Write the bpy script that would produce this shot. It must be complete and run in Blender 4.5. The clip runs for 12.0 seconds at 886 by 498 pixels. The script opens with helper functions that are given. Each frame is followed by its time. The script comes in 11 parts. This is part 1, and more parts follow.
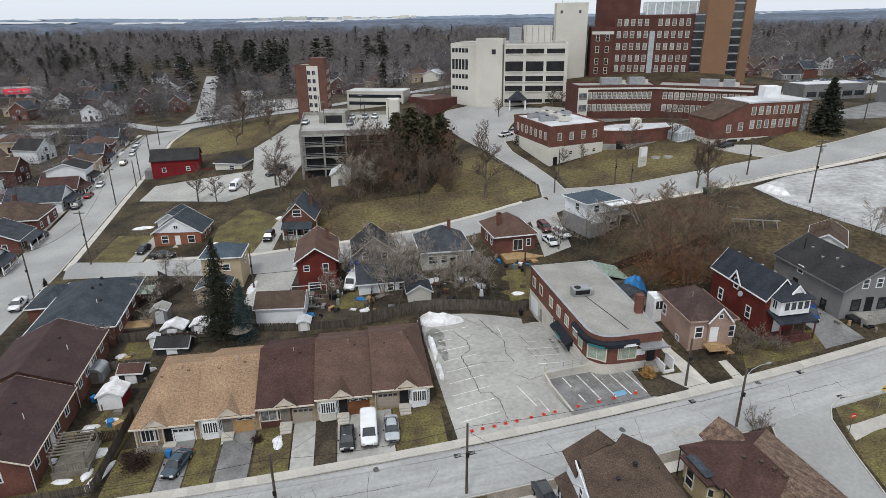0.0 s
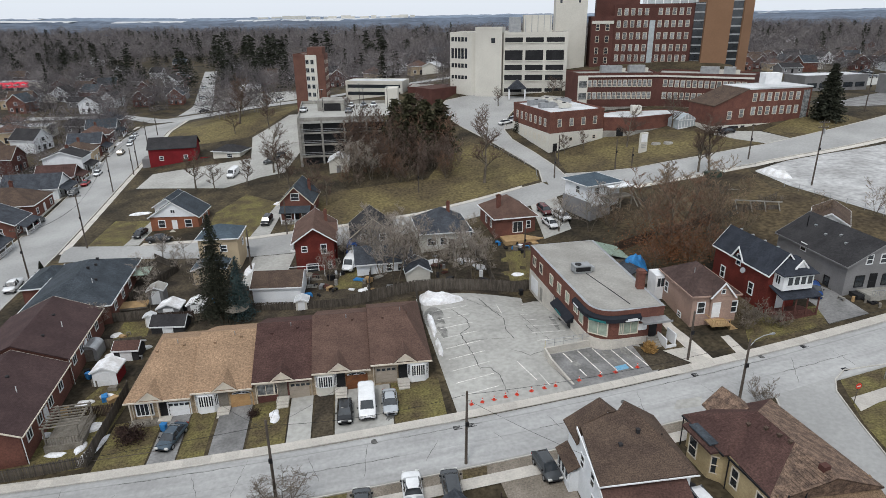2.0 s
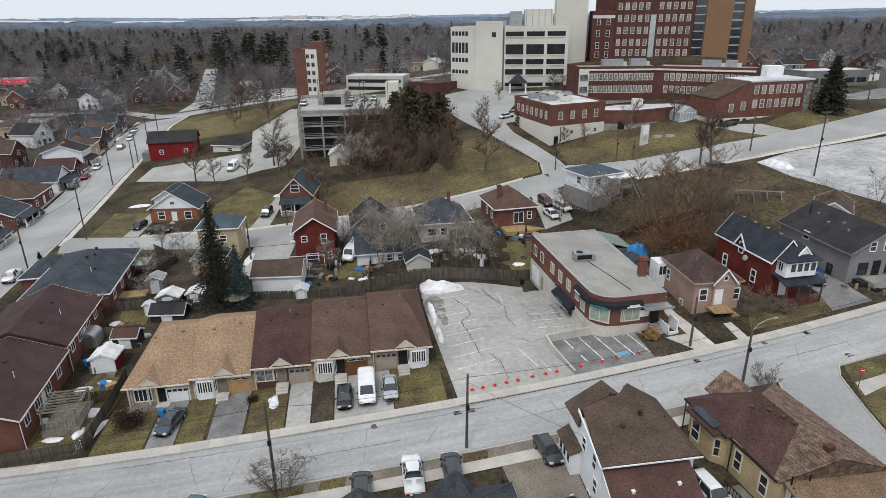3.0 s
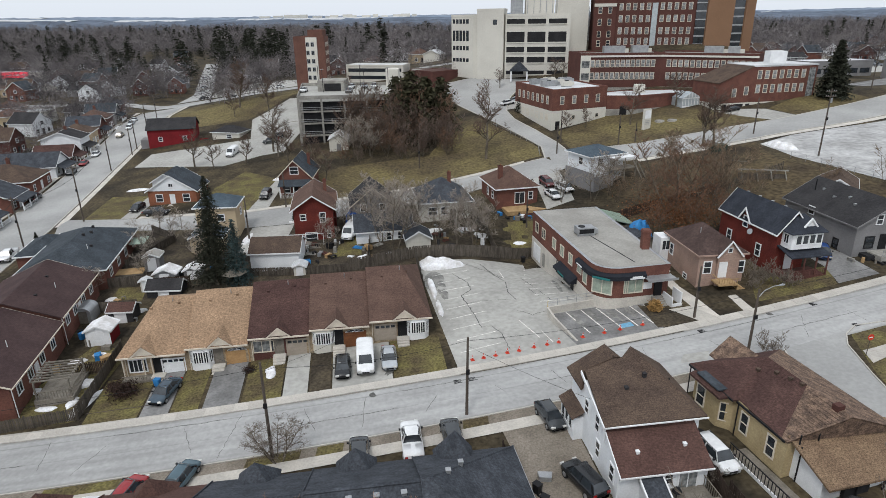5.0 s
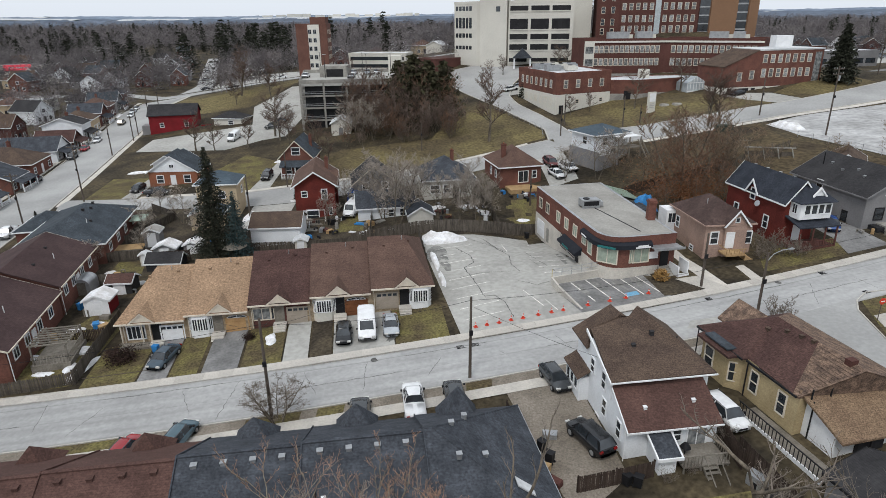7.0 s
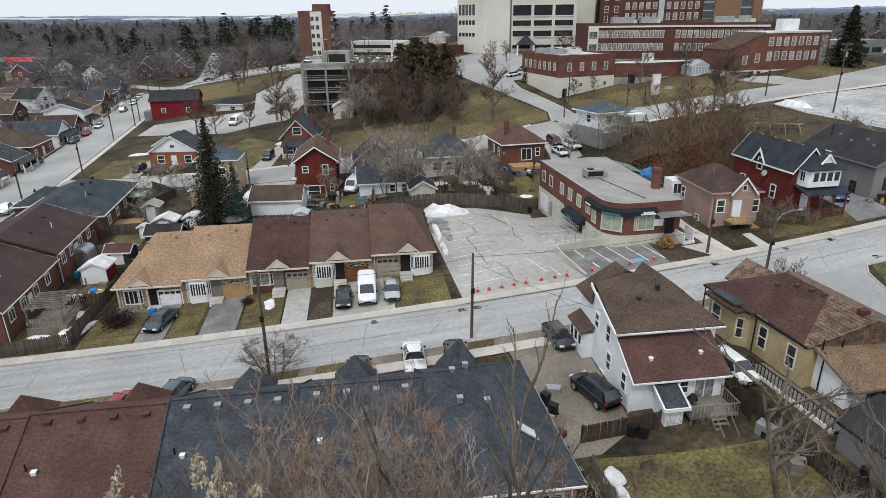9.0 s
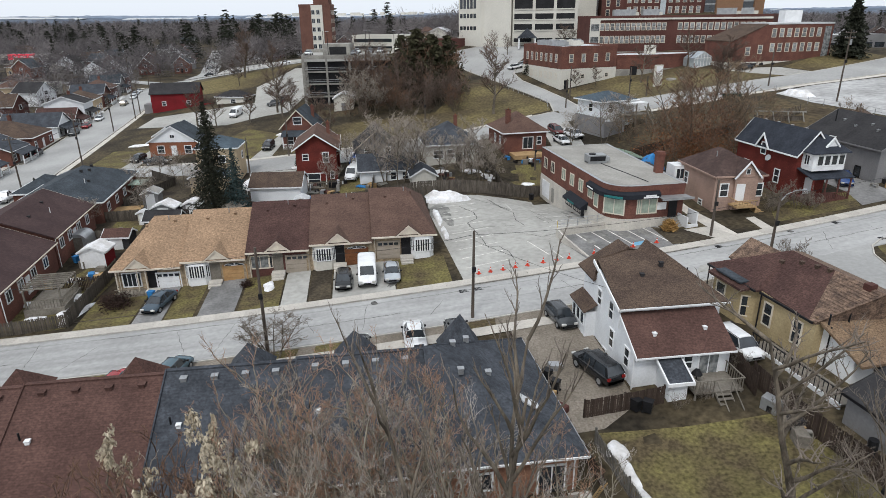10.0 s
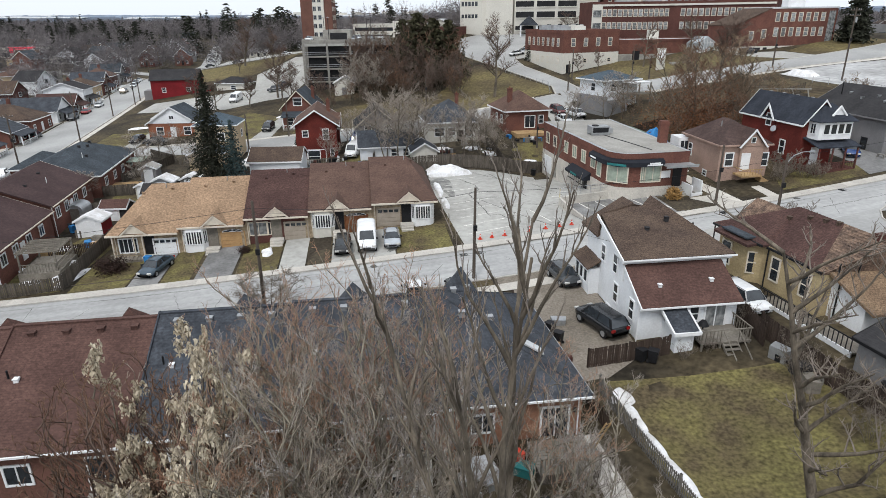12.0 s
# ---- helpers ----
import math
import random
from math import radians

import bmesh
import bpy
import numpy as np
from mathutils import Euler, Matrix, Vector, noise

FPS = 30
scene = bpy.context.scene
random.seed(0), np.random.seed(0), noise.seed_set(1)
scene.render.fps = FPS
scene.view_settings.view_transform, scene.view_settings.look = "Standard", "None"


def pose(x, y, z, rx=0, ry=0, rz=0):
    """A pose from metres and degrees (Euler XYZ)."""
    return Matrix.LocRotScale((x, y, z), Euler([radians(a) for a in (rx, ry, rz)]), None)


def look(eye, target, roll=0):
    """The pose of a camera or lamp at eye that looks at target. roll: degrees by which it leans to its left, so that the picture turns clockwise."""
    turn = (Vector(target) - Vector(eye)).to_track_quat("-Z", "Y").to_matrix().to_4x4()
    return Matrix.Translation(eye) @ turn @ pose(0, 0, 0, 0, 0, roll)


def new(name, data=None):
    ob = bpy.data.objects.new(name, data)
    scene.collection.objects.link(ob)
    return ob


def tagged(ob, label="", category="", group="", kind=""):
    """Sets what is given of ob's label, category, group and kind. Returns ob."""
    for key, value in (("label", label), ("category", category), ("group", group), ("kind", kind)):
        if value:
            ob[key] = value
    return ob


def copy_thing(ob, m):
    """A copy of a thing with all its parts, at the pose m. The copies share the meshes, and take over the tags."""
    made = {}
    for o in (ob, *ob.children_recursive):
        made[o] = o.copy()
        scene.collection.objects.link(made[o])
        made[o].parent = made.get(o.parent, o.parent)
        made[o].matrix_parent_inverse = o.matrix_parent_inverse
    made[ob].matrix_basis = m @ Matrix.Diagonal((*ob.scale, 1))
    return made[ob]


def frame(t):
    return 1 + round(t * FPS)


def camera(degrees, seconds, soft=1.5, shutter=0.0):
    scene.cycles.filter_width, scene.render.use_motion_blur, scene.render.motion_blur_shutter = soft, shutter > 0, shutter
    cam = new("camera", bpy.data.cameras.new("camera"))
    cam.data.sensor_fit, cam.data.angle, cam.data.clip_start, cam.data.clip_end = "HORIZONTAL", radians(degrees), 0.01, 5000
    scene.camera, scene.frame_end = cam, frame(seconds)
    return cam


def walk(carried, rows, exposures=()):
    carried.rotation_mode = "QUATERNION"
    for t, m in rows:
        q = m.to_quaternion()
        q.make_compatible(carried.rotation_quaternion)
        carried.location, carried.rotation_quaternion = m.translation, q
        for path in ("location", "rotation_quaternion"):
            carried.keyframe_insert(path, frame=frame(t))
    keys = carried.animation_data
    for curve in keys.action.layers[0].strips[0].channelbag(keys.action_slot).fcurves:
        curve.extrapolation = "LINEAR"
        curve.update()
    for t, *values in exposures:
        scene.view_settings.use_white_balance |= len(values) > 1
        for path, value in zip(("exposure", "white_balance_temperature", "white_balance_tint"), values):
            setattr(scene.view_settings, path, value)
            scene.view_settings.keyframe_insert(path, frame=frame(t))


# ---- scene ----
cam = camera(71.7, 12.0, soft=0.8)
METRES, EYE, TILT, LEAN, TURN = 24.0, 46.0, -20.7, 0.7, 0.0
ROWS = [
    (0.0, 0.0, 0.0, 0.0, 0.0, 0.0, -0.0),
    (0.5, -0.0006, 0.0112, -0.0355, -0.02, 0.01, -0.0),
    (1.0, -0.0006, 0.0208, -0.0709, -0.04, 0.01, -0.0),
    (1.5, 0.0008, 0.0316, -0.1074, -0.05, 0.02, -0.0),
    (2.0, 0.0007, 0.043, -0.1446, -0.07, 0.01, 0.0),
    (2.5, 0.001, 0.0536, -0.1822, -0.04, 0.01, -0.0),
    (3.0, 0.0015, 0.065, -0.2208, -0.01, 0.02, -0.02),
    (5.0, 0.006, 0.1157, -0.3776, 0.07, 0.04, -0.06),
    (5.5, 0.004, 0.1283, -0.4169, 0.09, 0.05, -0.08),
    (6.0, 0.001, 0.1413, -0.457, 0.15, 0.05, -0.1),
    (6.5, 0.002, 0.1544, -0.4995, 0.2, 0.05, -0.13),
    (7.0, 0.0034, 0.1628, -0.5429, 0.28, 0.05, -0.17),
    (9.0, 0.0109, 0.2106, -0.715, 0.57, 0.07, -0.26),
    (9.5, 0.0123, 0.2243, -0.7578, 0.62, 0.09, -0.28),
    (10.0, 0.0127, 0.237, -0.7995, 0.68, 0.08, -0.29),
    (10.5, 0.0134, 0.2478, -0.8412, 0.72, 0.09, -0.32),
    (11.0, 0.0139, 0.2585, -0.8817, 0.75, 0.1, -0.34),
    (11.5, 0.0147, 0.2687, -0.9201, 0.77, 0.11, -0.36),
    (12.0, 0.0144, 0.2791, -0.9593, 0.78, 0.11, -0.38),
]
walk(cam, [(t, pose(0, 0, EYE, TILT, LEAN, TURN) @ pose(METRES * x, METRES * y, METRES * z, 90 + pitch, roll, yaw)) for t, x, y, z, yaw, pitch, roll in ROWS], [(0.0, 0.0), (7.0, 0.0), (9.0, 0.06), (10.5, 0.14), (12.0, 0.24)])

# ---- daylight: thin bright overcast ----
world = bpy.data.worlds.new("world")
scene.world = world
world.use_nodes = True
wn, wl = world.node_tree.nodes, world.node_tree.links
sky = wn.new("ShaderNodeTexSky")
sky.sky_type, sky.sun_disc = "NISHITA", False
sky.sun_elevation, sky.sun_rotation = radians(56), radians(200)
sky.air_density, sky.dust_density, sky.ozone_density = 1.0, 3.0, 1.0
grey = wn.new("ShaderNodeHueSaturation")
grey.inputs["Saturation"].default_value = 0.12
wl.new(sky.outputs[0], grey.inputs["Color"])
cover = wn.new("ShaderNodeMix")
cover.data_type = "RGBA"
cover.inputs[0].default_value = 0.75
cover.inputs[7].default_value = (8.7, 9.38, 10.3, 1)
wl.new(grey.outputs[0], cover.inputs[6])
wl.new(cover.outputs[2], wn["Background"].inputs["Color"])
wn["Background"].inputs["Strength"].default_value = 0.112
sun = new("sun", bpy.data.lights.new("sun", "SUN"))
sun.data.energy, sun.data.angle, sun.data.color = 1.42, radians(14), (1.0, 0.972, 0.935)
sun.matrix_world = look((0, 0, 0), (0.2, 0.52, -0.83))
scene.view_settings.exposure = 0.0


# ---- materials ----
def rgb(c):
    return (*c, 1)


def mat(name, col, col2=None, scale=0.6, fine=9.0, fade=0.5, rough=0.9, bump=0.15, metal=0.0, spec=0.14, pattern=None, size=(0.3, 0.14), joint=None, rnd=0.0, stretch=None):
    """A surface with variation at two scales; pattern: courses of shingles, bricks or blocks of that size."""
    m = bpy.data.materials.new(name)
    m.use_nodes = True
    n, l = m.node_tree.nodes, m.node_tree.links
    bs = n["Principled BSDF"]
    bs.inputs["Roughness"].default_value, bs.inputs["Metallic"].default_value = rough, metal
    bs.inputs["Specular IOR Level"].default_value = spec
    co = n.new("ShaderNodeTexCoord")
    vec = co.outputs["Object"]
    if stretch:
        mp = n.new("ShaderNodeMapping")
        mp.inputs["Scale"].default_value = stretch
        l.new(vec, mp.inputs["Vector"])
        vec = mp.outputs[0]
    n1, n2 = n.new("ShaderNodeTexNoise"), n.new("ShaderNodeTexNoise")
    for k, s in ((n1, scale), (n2, fine)):
        k.inputs["Scale"].default_value, k.inputs["Detail"].default_value = s, 4.0
        l.new(vec, k.inputs["Vector"])
    col2 = col2 or [c * 0.7 for c in col]
    ramp = n.new("ShaderNodeValToRGB")
    ramp.color_ramp.elements[0].position, ramp.color_ramp.elements[1].position = 0.36, 0.64
    ramp.color_ramp.elements[0].color, ramp.color_ramp.elements[1].color = rgb(col2), rgb(col)
    l.new(n1.outputs["Fac"], ramp.inputs[0])
    out = ramp.outputs[0]
    if pattern:
        sp, ad, mu, cb = n.new("ShaderNodeSeparateXYZ"), n.new("ShaderNodeMath"), n.new("ShaderNodeMath"), n.new("ShaderNodeCombineXYZ")
        l.new(co.outputs["Object"], sp.inputs[0])
        l.new(sp.outputs[0], ad.inputs[0]), l.new(sp.outputs[1], ad.inputs[1])
        mu.operation, mu.inputs[1].default_value = "MULTIPLY", 2.2 if pattern == "shingle" else 1.0
        l.new(sp.outputs[2], mu.inputs[0])
        l.new(ad.outputs[0], cb.inputs[0]), l.new(mu.outputs[0], cb.inputs[1])
        br = n.new("ShaderNodeTexBrick")
        br.inputs["Scale"].default_value, br.inputs["Brick Width"].default_value, br.inputs["Row Height"].default_value = 1.0, size[0], size[1]
        br.inputs["Mortar Size"].default_value = 0.008
        br.inputs["Color1"].default_value, br.inputs["Color2"].default_value = (*[0.84 if pattern == "shingle" else 0.88] * 3, 1), (*[1.1 if pattern == "shingle" else 1.08] * 3, 1)
        j = joint or (0.55, 0.55, 0.55)
        br.inputs["Mortar"].default_value = rgb(j)
        l.new(cb.outputs[0], br.inputs["Vector"])
        mx = n.new("ShaderNodeMix")
        mx.data_type, mx.blend_type = "RGBA", "MULTIPLY"
        mx.inputs[0].default_value = 0.7
        l.new(out, mx.inputs[6]), l.new(br.outputs["Color"], mx.inputs[7])
        out = mx.outputs[2]
    r2 = n.new("ShaderNodeMapRange")
    r2.inputs["From Min"].default_value, r2.inputs["From Max"].default_value = 0.25, 0.75
    r2.inputs["To Min"].default_value, r2.inputs["To Max"].default_value = 1 - fade * 0.6, 1 + fade * 0.5
    l.new(n2.outputs["Fac"], r2.inputs["Value"])
    val = r2.outputs[0]
    if rnd:
        oi, r3, mm = n.new("ShaderNodeObjectInfo"), n.new("ShaderNodeMapRange"), n.new("ShaderNodeMath")
        r3.inputs["To Min"].default_value, r3.inputs["To Max"].default_value = 1 - rnd, 1 + rnd
        l.new(oi.outputs["Random"], r3.inputs["Value"])
        mm.operation = "MULTIPLY"
        l.new(val, mm.inputs[0]), l.new(r3.outputs[0], mm.inputs[1])
        val = mm.outputs[0]
    mv = n.new("ShaderNodeMix")
    mv.data_type, mv.blend_type = "RGBA", "MULTIPLY"
    mv.inputs[0].default_value = 1.0
    l.new(out, mv.inputs[6]), l.new(val, mv.inputs[7])
    l.new(mv.outputs[2], bs.inputs["Base Color"])
    if bump:
        bp = n.new("ShaderNodeBump")
        bp.inputs["Strength"].default_value, bp.inputs["Distance"].default_value = bump, 0.05
        l.new(n2.outputs["Fac"], bp.inputs["Height"])
        l.new(bp.outputs[0], bs.inputs["Normal"])
    return m


GRASS = mat("dormant_grass", (0.15, 0.122, 0.056), (0.085, 0.066, 0.038), 0.1, 1.6, 0.95, bump=0.5)
LAWN = mat("winter_lawn", (0.15, 0.131, 0.052), (0.085, 0.066, 0.038), 0.35, 4.0, 1.0, bump=0.5)
SCRUB = mat("leaf_litter_scrub", (0.085, 0.067, 0.04), (0.03, 0.025, 0.018), 0.14, 1.8, 1.0, bump=0.6)
DIRT = mat("bare_soil", (0.08, 0.065, 0.045), (0.03, 0.025, 0.02), 0.3, 3.0, 0.9, bump=0.5)
HILL = mat("rough_hillside_grass", (0.1, 0.076, 0.043), (0.042, 0.032, 0.022), 0.1, 1.4, 1.0, bump=0.6)
GRAVEL = mat("gravel_drive", (0.24, 0.21, 0.175), (0.16, 0.138, 0.112), 0.35, 6.0, 0.6, bump=0.5)
ROAD = mat("salted_asphalt_road", (0.375, 0.375, 0.366), (0.285, 0.285, 0.279), 0.07, 2.2, 0.2, bump=0.08, stretch=(1.0, 1.0, 1))
LOT = mat("worn_parking_asphalt", (0.4, 0.395, 0.37), (0.325, 0.32, 0.3), 0.12, 1.6, 0.3, bump=0.1)
TARMAC = mat("dark_driveway_asphalt", (0.245, 0.243, 0.24), (0.15, 0.148, 0.146), 0.3, 3.0, 0.4, bump=0.15)
CONC = mat("pale_concrete", (0.52, 0.49, 0.44), (0.42, 0.395, 0.36), 0.5, 5.0, 0.25, bump=0.12, rnd=0.1)
KERB = mat("kerb_concrete", (0.48, 0.46, 0.42), (0.38, 0.36, 0.33), 0.6, 6.0, 0.3)
SNOW = mat("old_snow", (0.82, 0.83, 0.86), (0.55, 0.54, 0.53), 0.7, 4.0, 0.25, rough=0.7, bump=0.4)
WHITE = mat("white_paint", (0.78, 0.79, 0.8), (0.68, 0.69, 0.7), 0.7, 8.0, 0.12, rough=0.6)
CREAM = mat("cream_trim", (0.66, 0.6, 0.5), (0.56, 0.5, 0.42), 0.8, 8.0, 0.15, rough=0.6)
LINE = mat("worn_line_paint", (0.74, 0.73, 0.69), (0.5, 0.49, 0.46), 1.5, 6.0, 0.4)
BLUEPAINT = mat("blue_bay_paint", (0.13, 0.33, 0.5), (0.2, 0.36, 0.48), 1.5, 6.0, 0.4)
YELLOW = mat("yellow_paint", (0.62, 0.45, 0.08), (0.5, 0.4, 0.12), 1.5, 8.0, 0.3)
GLASS = mat("dark_window_glass", (0.035, 0.042, 0.05), (0.02, 0.024, 0.028), 0.5, 2.0, 0.3, rough=0.08, bump=0.0, spec=0.8)
BLIND = mat("window_with_pale_blind", (0.33, 0.34, 0.34), (0.1, 0.11, 0.115), 1.4, 3.0, 0.4, rough=0.15, bump=0.0, spec=0.6, rnd=0.45)
GREENBLIND = mat("window_with_green_blind", (0.36, 0.42, 0.34), (0.26, 0.31, 0.26), 0.9, 3.0, 0.3, rough=0.15, bump=0.0, spec=0.6)
BLACK = mat("black_metal", (0.02, 0.02, 0.022), None, 1.0, 8.0, 0.3, rough=0.5)
STEEL = mat("grey_galvanised_steel", (0.42, 0.43, 0.44), (0.33, 0.34, 0.35), 1.0, 9.0, 0.2, rough=0.45, metal=0.6)
WOODPOLE = mat("weathered_pole_wood", (0.12, 0.1, 0.085), (0.075, 0.062, 0.052), 0.8, 10.0, 0.5, stretch=(4, 4, 0.4))
FENCEWOOD = mat("grey_fence_boards", (0.12, 0.105, 0.088), (0.06, 0.051, 0.043), 0.9, 6.0, 0.5, rnd=0.25, stretch=(4, 4, 0.6))
PALEWOOD = mat("new_deck_lumber", (0.42, 0.29, 0.15), (0.32, 0.21, 0.11), 0.9, 6.0, 0.4)
GREYWOOD = mat("grey_porch_lumber", (0.22, 0.2, 0.17), (0.15, 0.135, 0.115), 0.9, 6.0, 0.4)
RS, BS = (0.34, 0.15), (0.24, 0.085)
R_ORANGE = mat("orange_tan_shingles", (0.335, 0.225, 0.145), (0.275, 0.185, 0.12), 0.3, 5.0, 0.75, pattern="shingle", size=(0.36, 0.17), joint=(0.7, 0.7, 0.7))
R_MAROON = mat("dark_maroon_shingles", (0.092, 0.052, 0.045), (0.066, 0.037, 0.033), 0.5, 6.0, 0.8, pattern="shingle", size=RS)
R_PLUM = mat("dark_plum_brown_shingles", (0.073, 0.047, 0.046), (0.056, 0.036, 0.036), 0.3, 3.0, 0.35, pattern="shingle", size=RS)
R_BROWN = mat("brown_shingles", (0.13, 0.081, 0.064), (0.1, 0.062, 0.05), 0.4, 6.0, 0.6, pattern="shingle", size=RS)
R_REDBROWN = mat("red_brown_shingles", (0.11, 0.062, 0.052), (0.082, 0.046, 0.039), 0.4, 6.0, 0.6, pattern="shingle", size=RS)
R_CHOC = mat("weathered_brown_shingles", (0.11, 0.078, 0.059), (0.078, 0.055, 0.044), 0.5, 9.0, 1.0, pattern="shingle", size=RS)
R_PINKHOUSE = mat("purplish_brown_shingles", (0.088, 0.06, 0.054), (0.062, 0.042, 0.038), 0.5, 3.0, 0.45, pattern="shingle", size=RS)
R_TAN = mat("tan_shingles", (0.225, 0.155, 0.1), (0.175, 0.118, 0.078), 0.5, 9.0, 1.0, pattern="shingle", size=RS)
R_MIX = mat("patched_worn_shingles", (0.22, 0.15, 0.11), (0.1, 0.07, 0.056), 1.6, 7.0, 1.0, pattern="shingle", size=(0.6, 0.3), joint=(0.4, 0.4, 0.4))
R_SLATE = mat("blue_grey_shingles", (0.061, 0.072, 0.085), (0.043, 0.052, 0.061), 0.5, 5.0, 0.6, pattern="shingle", size=RS)
R_BLACK = mat("charcoal_shingles", (0.068, 0.075, 0.088), (0.044, 0.049, 0.058), 0.7, 5.0, 0.7, pattern="shingle", size=(0.7, 0.2))
R_NAVY = mat("navy_charcoal_shingles", (0.042, 0.048, 0.062), (0.028, 0.032, 0.041), 0.6, 5.0, 0.5, pattern="shingle", size=RS)
R_GREY = mat("grey_shingles", (0.046, 0.045, 0.047), (0.032, 0.031, 0.033), 0.4, 3.0, 0.35, pattern="shingle", size=RS)
R_BLUE = mat("steel_blue_shingles", (0.080, 0.108, 0.132), (0.060, 0.080, 0.100), 0.4, 3.0, 0.3, pattern="shingle", size=RS)
R_FLAT = mat("grey_gravel_roof_membrane", (0.33, 0.32, 0.295), (0.26, 0.25, 0.23), 0.25, 4.0, 0.25)
R_PALE = mat("pale_roof_membrane", (0.6, 0.61, 0.62), (0.42, 0.43, 0.44), 0.15, 3.0, 0.3)
B_RED = mat("red_brick", (0.165, 0.073, 0.056), (0.12, 0.054, 0.043), 0.5, 6.0, 0.4, pattern="brick", size=BS, joint=(1.1, 1.2, 1.2))
B_DEEP = mat("deep_red_painted_brick", (0.165, 0.036, 0.028), (0.115, 0.027, 0.022), 0.5, 6.0, 0.35, pattern="brick", size=BS)
B_ORANGE = mat("orange_brick", (0.27, 0.105, 0.06), (0.21, 0.085, 0.05), 0.5, 6.0, 0.35, pattern="brick", size=BS, joint=(1.0, 1.2, 1.3))
B_BROWN = mat("maroon_brown_brick", (0.112, 0.05, 0.042), (0.086, 0.039, 0.033), 0.3, 6.0, 0.35, pattern="brick", size=BS, joint=(1.0, 1.1, 1.1))
B_PINK = mat("pinkish_buff_brick", (0.4, 0.275, 0.222), (0.32, 0.225, 0.182), 0.5, 6.0, 0.35, pattern="brick", size=BS, joint=(0.9, 0.95, 1.0))
B_YELLOW = mat("yellow_buff_brick", (0.45, 0.36, 0.21), (0.37, 0.29, 0.165), 0.5, 6.0, 0.3, pattern="brick", size=BS, joint=(0.85, 0.85, 0.85))
B_TOWER = mat("dull_red_tower_brick", (0.155, 0.077, 0.06), (0.12, 0.06, 0.047), 0.3, 6.0, 0.35, pattern="brick", size=BS, joint=(1.0, 1.1, 1.1))
B_TERRA = mat("terracotta_brick", (0.27, 0.14, 0.09), (0.2, 0.105, 0.07), 0.4, 6.0, 0.4, pattern="brick", size=BS, joint=(1.0, 1.1, 1.2))
B_TAN = mat("tan_tower_cladding", (0.255, 0.15, 0.092), (0.22, 0.128, 0.078), 0.08, 3.0, 0.25)
STONE = mat("buff_stone_veneer", (0.4, 0.32, 0.22), (0.24, 0.18, 0.12), 1.6, 5.0, 0.5, pattern="brick", size=(0.4, 0.2), joint=(0.8, 0.8, 0.8))
PANEL = mat("cream_precast_panel", (0.62, 0.6, 0.54), (0.54, 0.52, 0.47), 0.1, 3.0, 0.15)
GREYWALL = mat("grey_stucco", (0.225, 0.222, 0.225), (0.185, 0.183, 0.185), 0.4, 5.0, 0.2)
SIDING = mat("white_siding", (0.74, 0.76, 0.78), (0.66, 0.68, 0.7), 0.5, 6.0, 0.14, pattern=None)
BEIGE = mat("beige_siding", (0.46, 0.37, 0.25), (0.39, 0.31, 0.21), 0.5, 6.0, 0.2)
OLDCONC = mat("stained_grey_concrete", (0.32, 0.31, 0.28), (0.21, 0.2, 0.185), 0.4, 3.0, 0.35)
# near-black fill: the shade inside openings is put into this colour
VOIDSHADE = mat("painted_interior_shade", (0.03, 0.03, 0.032), None, 0.5, 3.0, 0.4)
BARNRED = mat("bright_red_siding", (0.2, 0.02, 0.025), (0.155, 0.017, 0.02), 0.4, 5.0, 0.25)
BARK = mat("grey_brown_bark", (0.19, 0.16, 0.125), (0.08, 0.068, 0.054), 1.2, 8.0, 0.5, bump=0.4, stretch=(2, 2, 0.5))
TWIG = mat("pale_brown_twigs", (0.46, 0.395, 0.325), (0.22, 0.182, 0.148), 0.5, 4.0, 0.4)
PALEBARK = mat("pale_grey_bark", (0.3, 0.27, 0.21), (0.15, 0.13, 0.105), 1.2, 8.0, 0.5, bump=0.4, stretch=(2, 2, 0.5))
REDTWIG = mat("reddish_brown_twigs", (0.46, 0.28, 0.19), (0.24, 0.15, 0.105), 0.5, 4.0, 0.4)
ASHTWIG = mat("ashen_twigs", (0.44, 0.395, 0.36), (0.22, 0.195, 0.178), 0.5, 4.0, 0.4)
FARTWIG = mat("far_bare_twigs", (0.22, 0.198, 0.198), (0.075, 0.069, 0.072), 0.05, 0.3, 0.6)
BROWNTWIG = mat("hillside_brown_twigs", (0.26, 0.19, 0.13), (0.14, 0.102, 0.074), 0.3, 4.0, 0.5)
RUSTTWIG = mat("rust_brown_twigs", (0.21, 0.125, 0.085), (0.12, 0.075, 0.053), 0.3, 4.0, 0.5)
GREYTWIG = mat("weathered_grey_twigs", (0.36, 0.315, 0.27), (0.22, 0.19, 0.165), 0.3, 4.0, 0.4)
MIDTWIG = mat("grey_brown_twigs", (0.25, 0.212, 0.18), (0.15, 0.127, 0.108), 0.3, 4.0, 0.4)
DARKTWIG = mat("dark_thicket_twigs", (0.15, 0.104, 0.083), (0.085, 0.06, 0.05), 0.3, 4.0, 0.5)
SKIPGREEN = mat("dull_green_skip_paint", (0.055, 0.075, 0.06), (0.035, 0.045, 0.036), 0.8, 5.0, 0.4, rough=0.6)
THICKTWIG = mat("brown_thicket_twigs", (0.22, 0.165, 0.135), (0.12, 0.09, 0.075), 0.3, 4.0, 0.5)
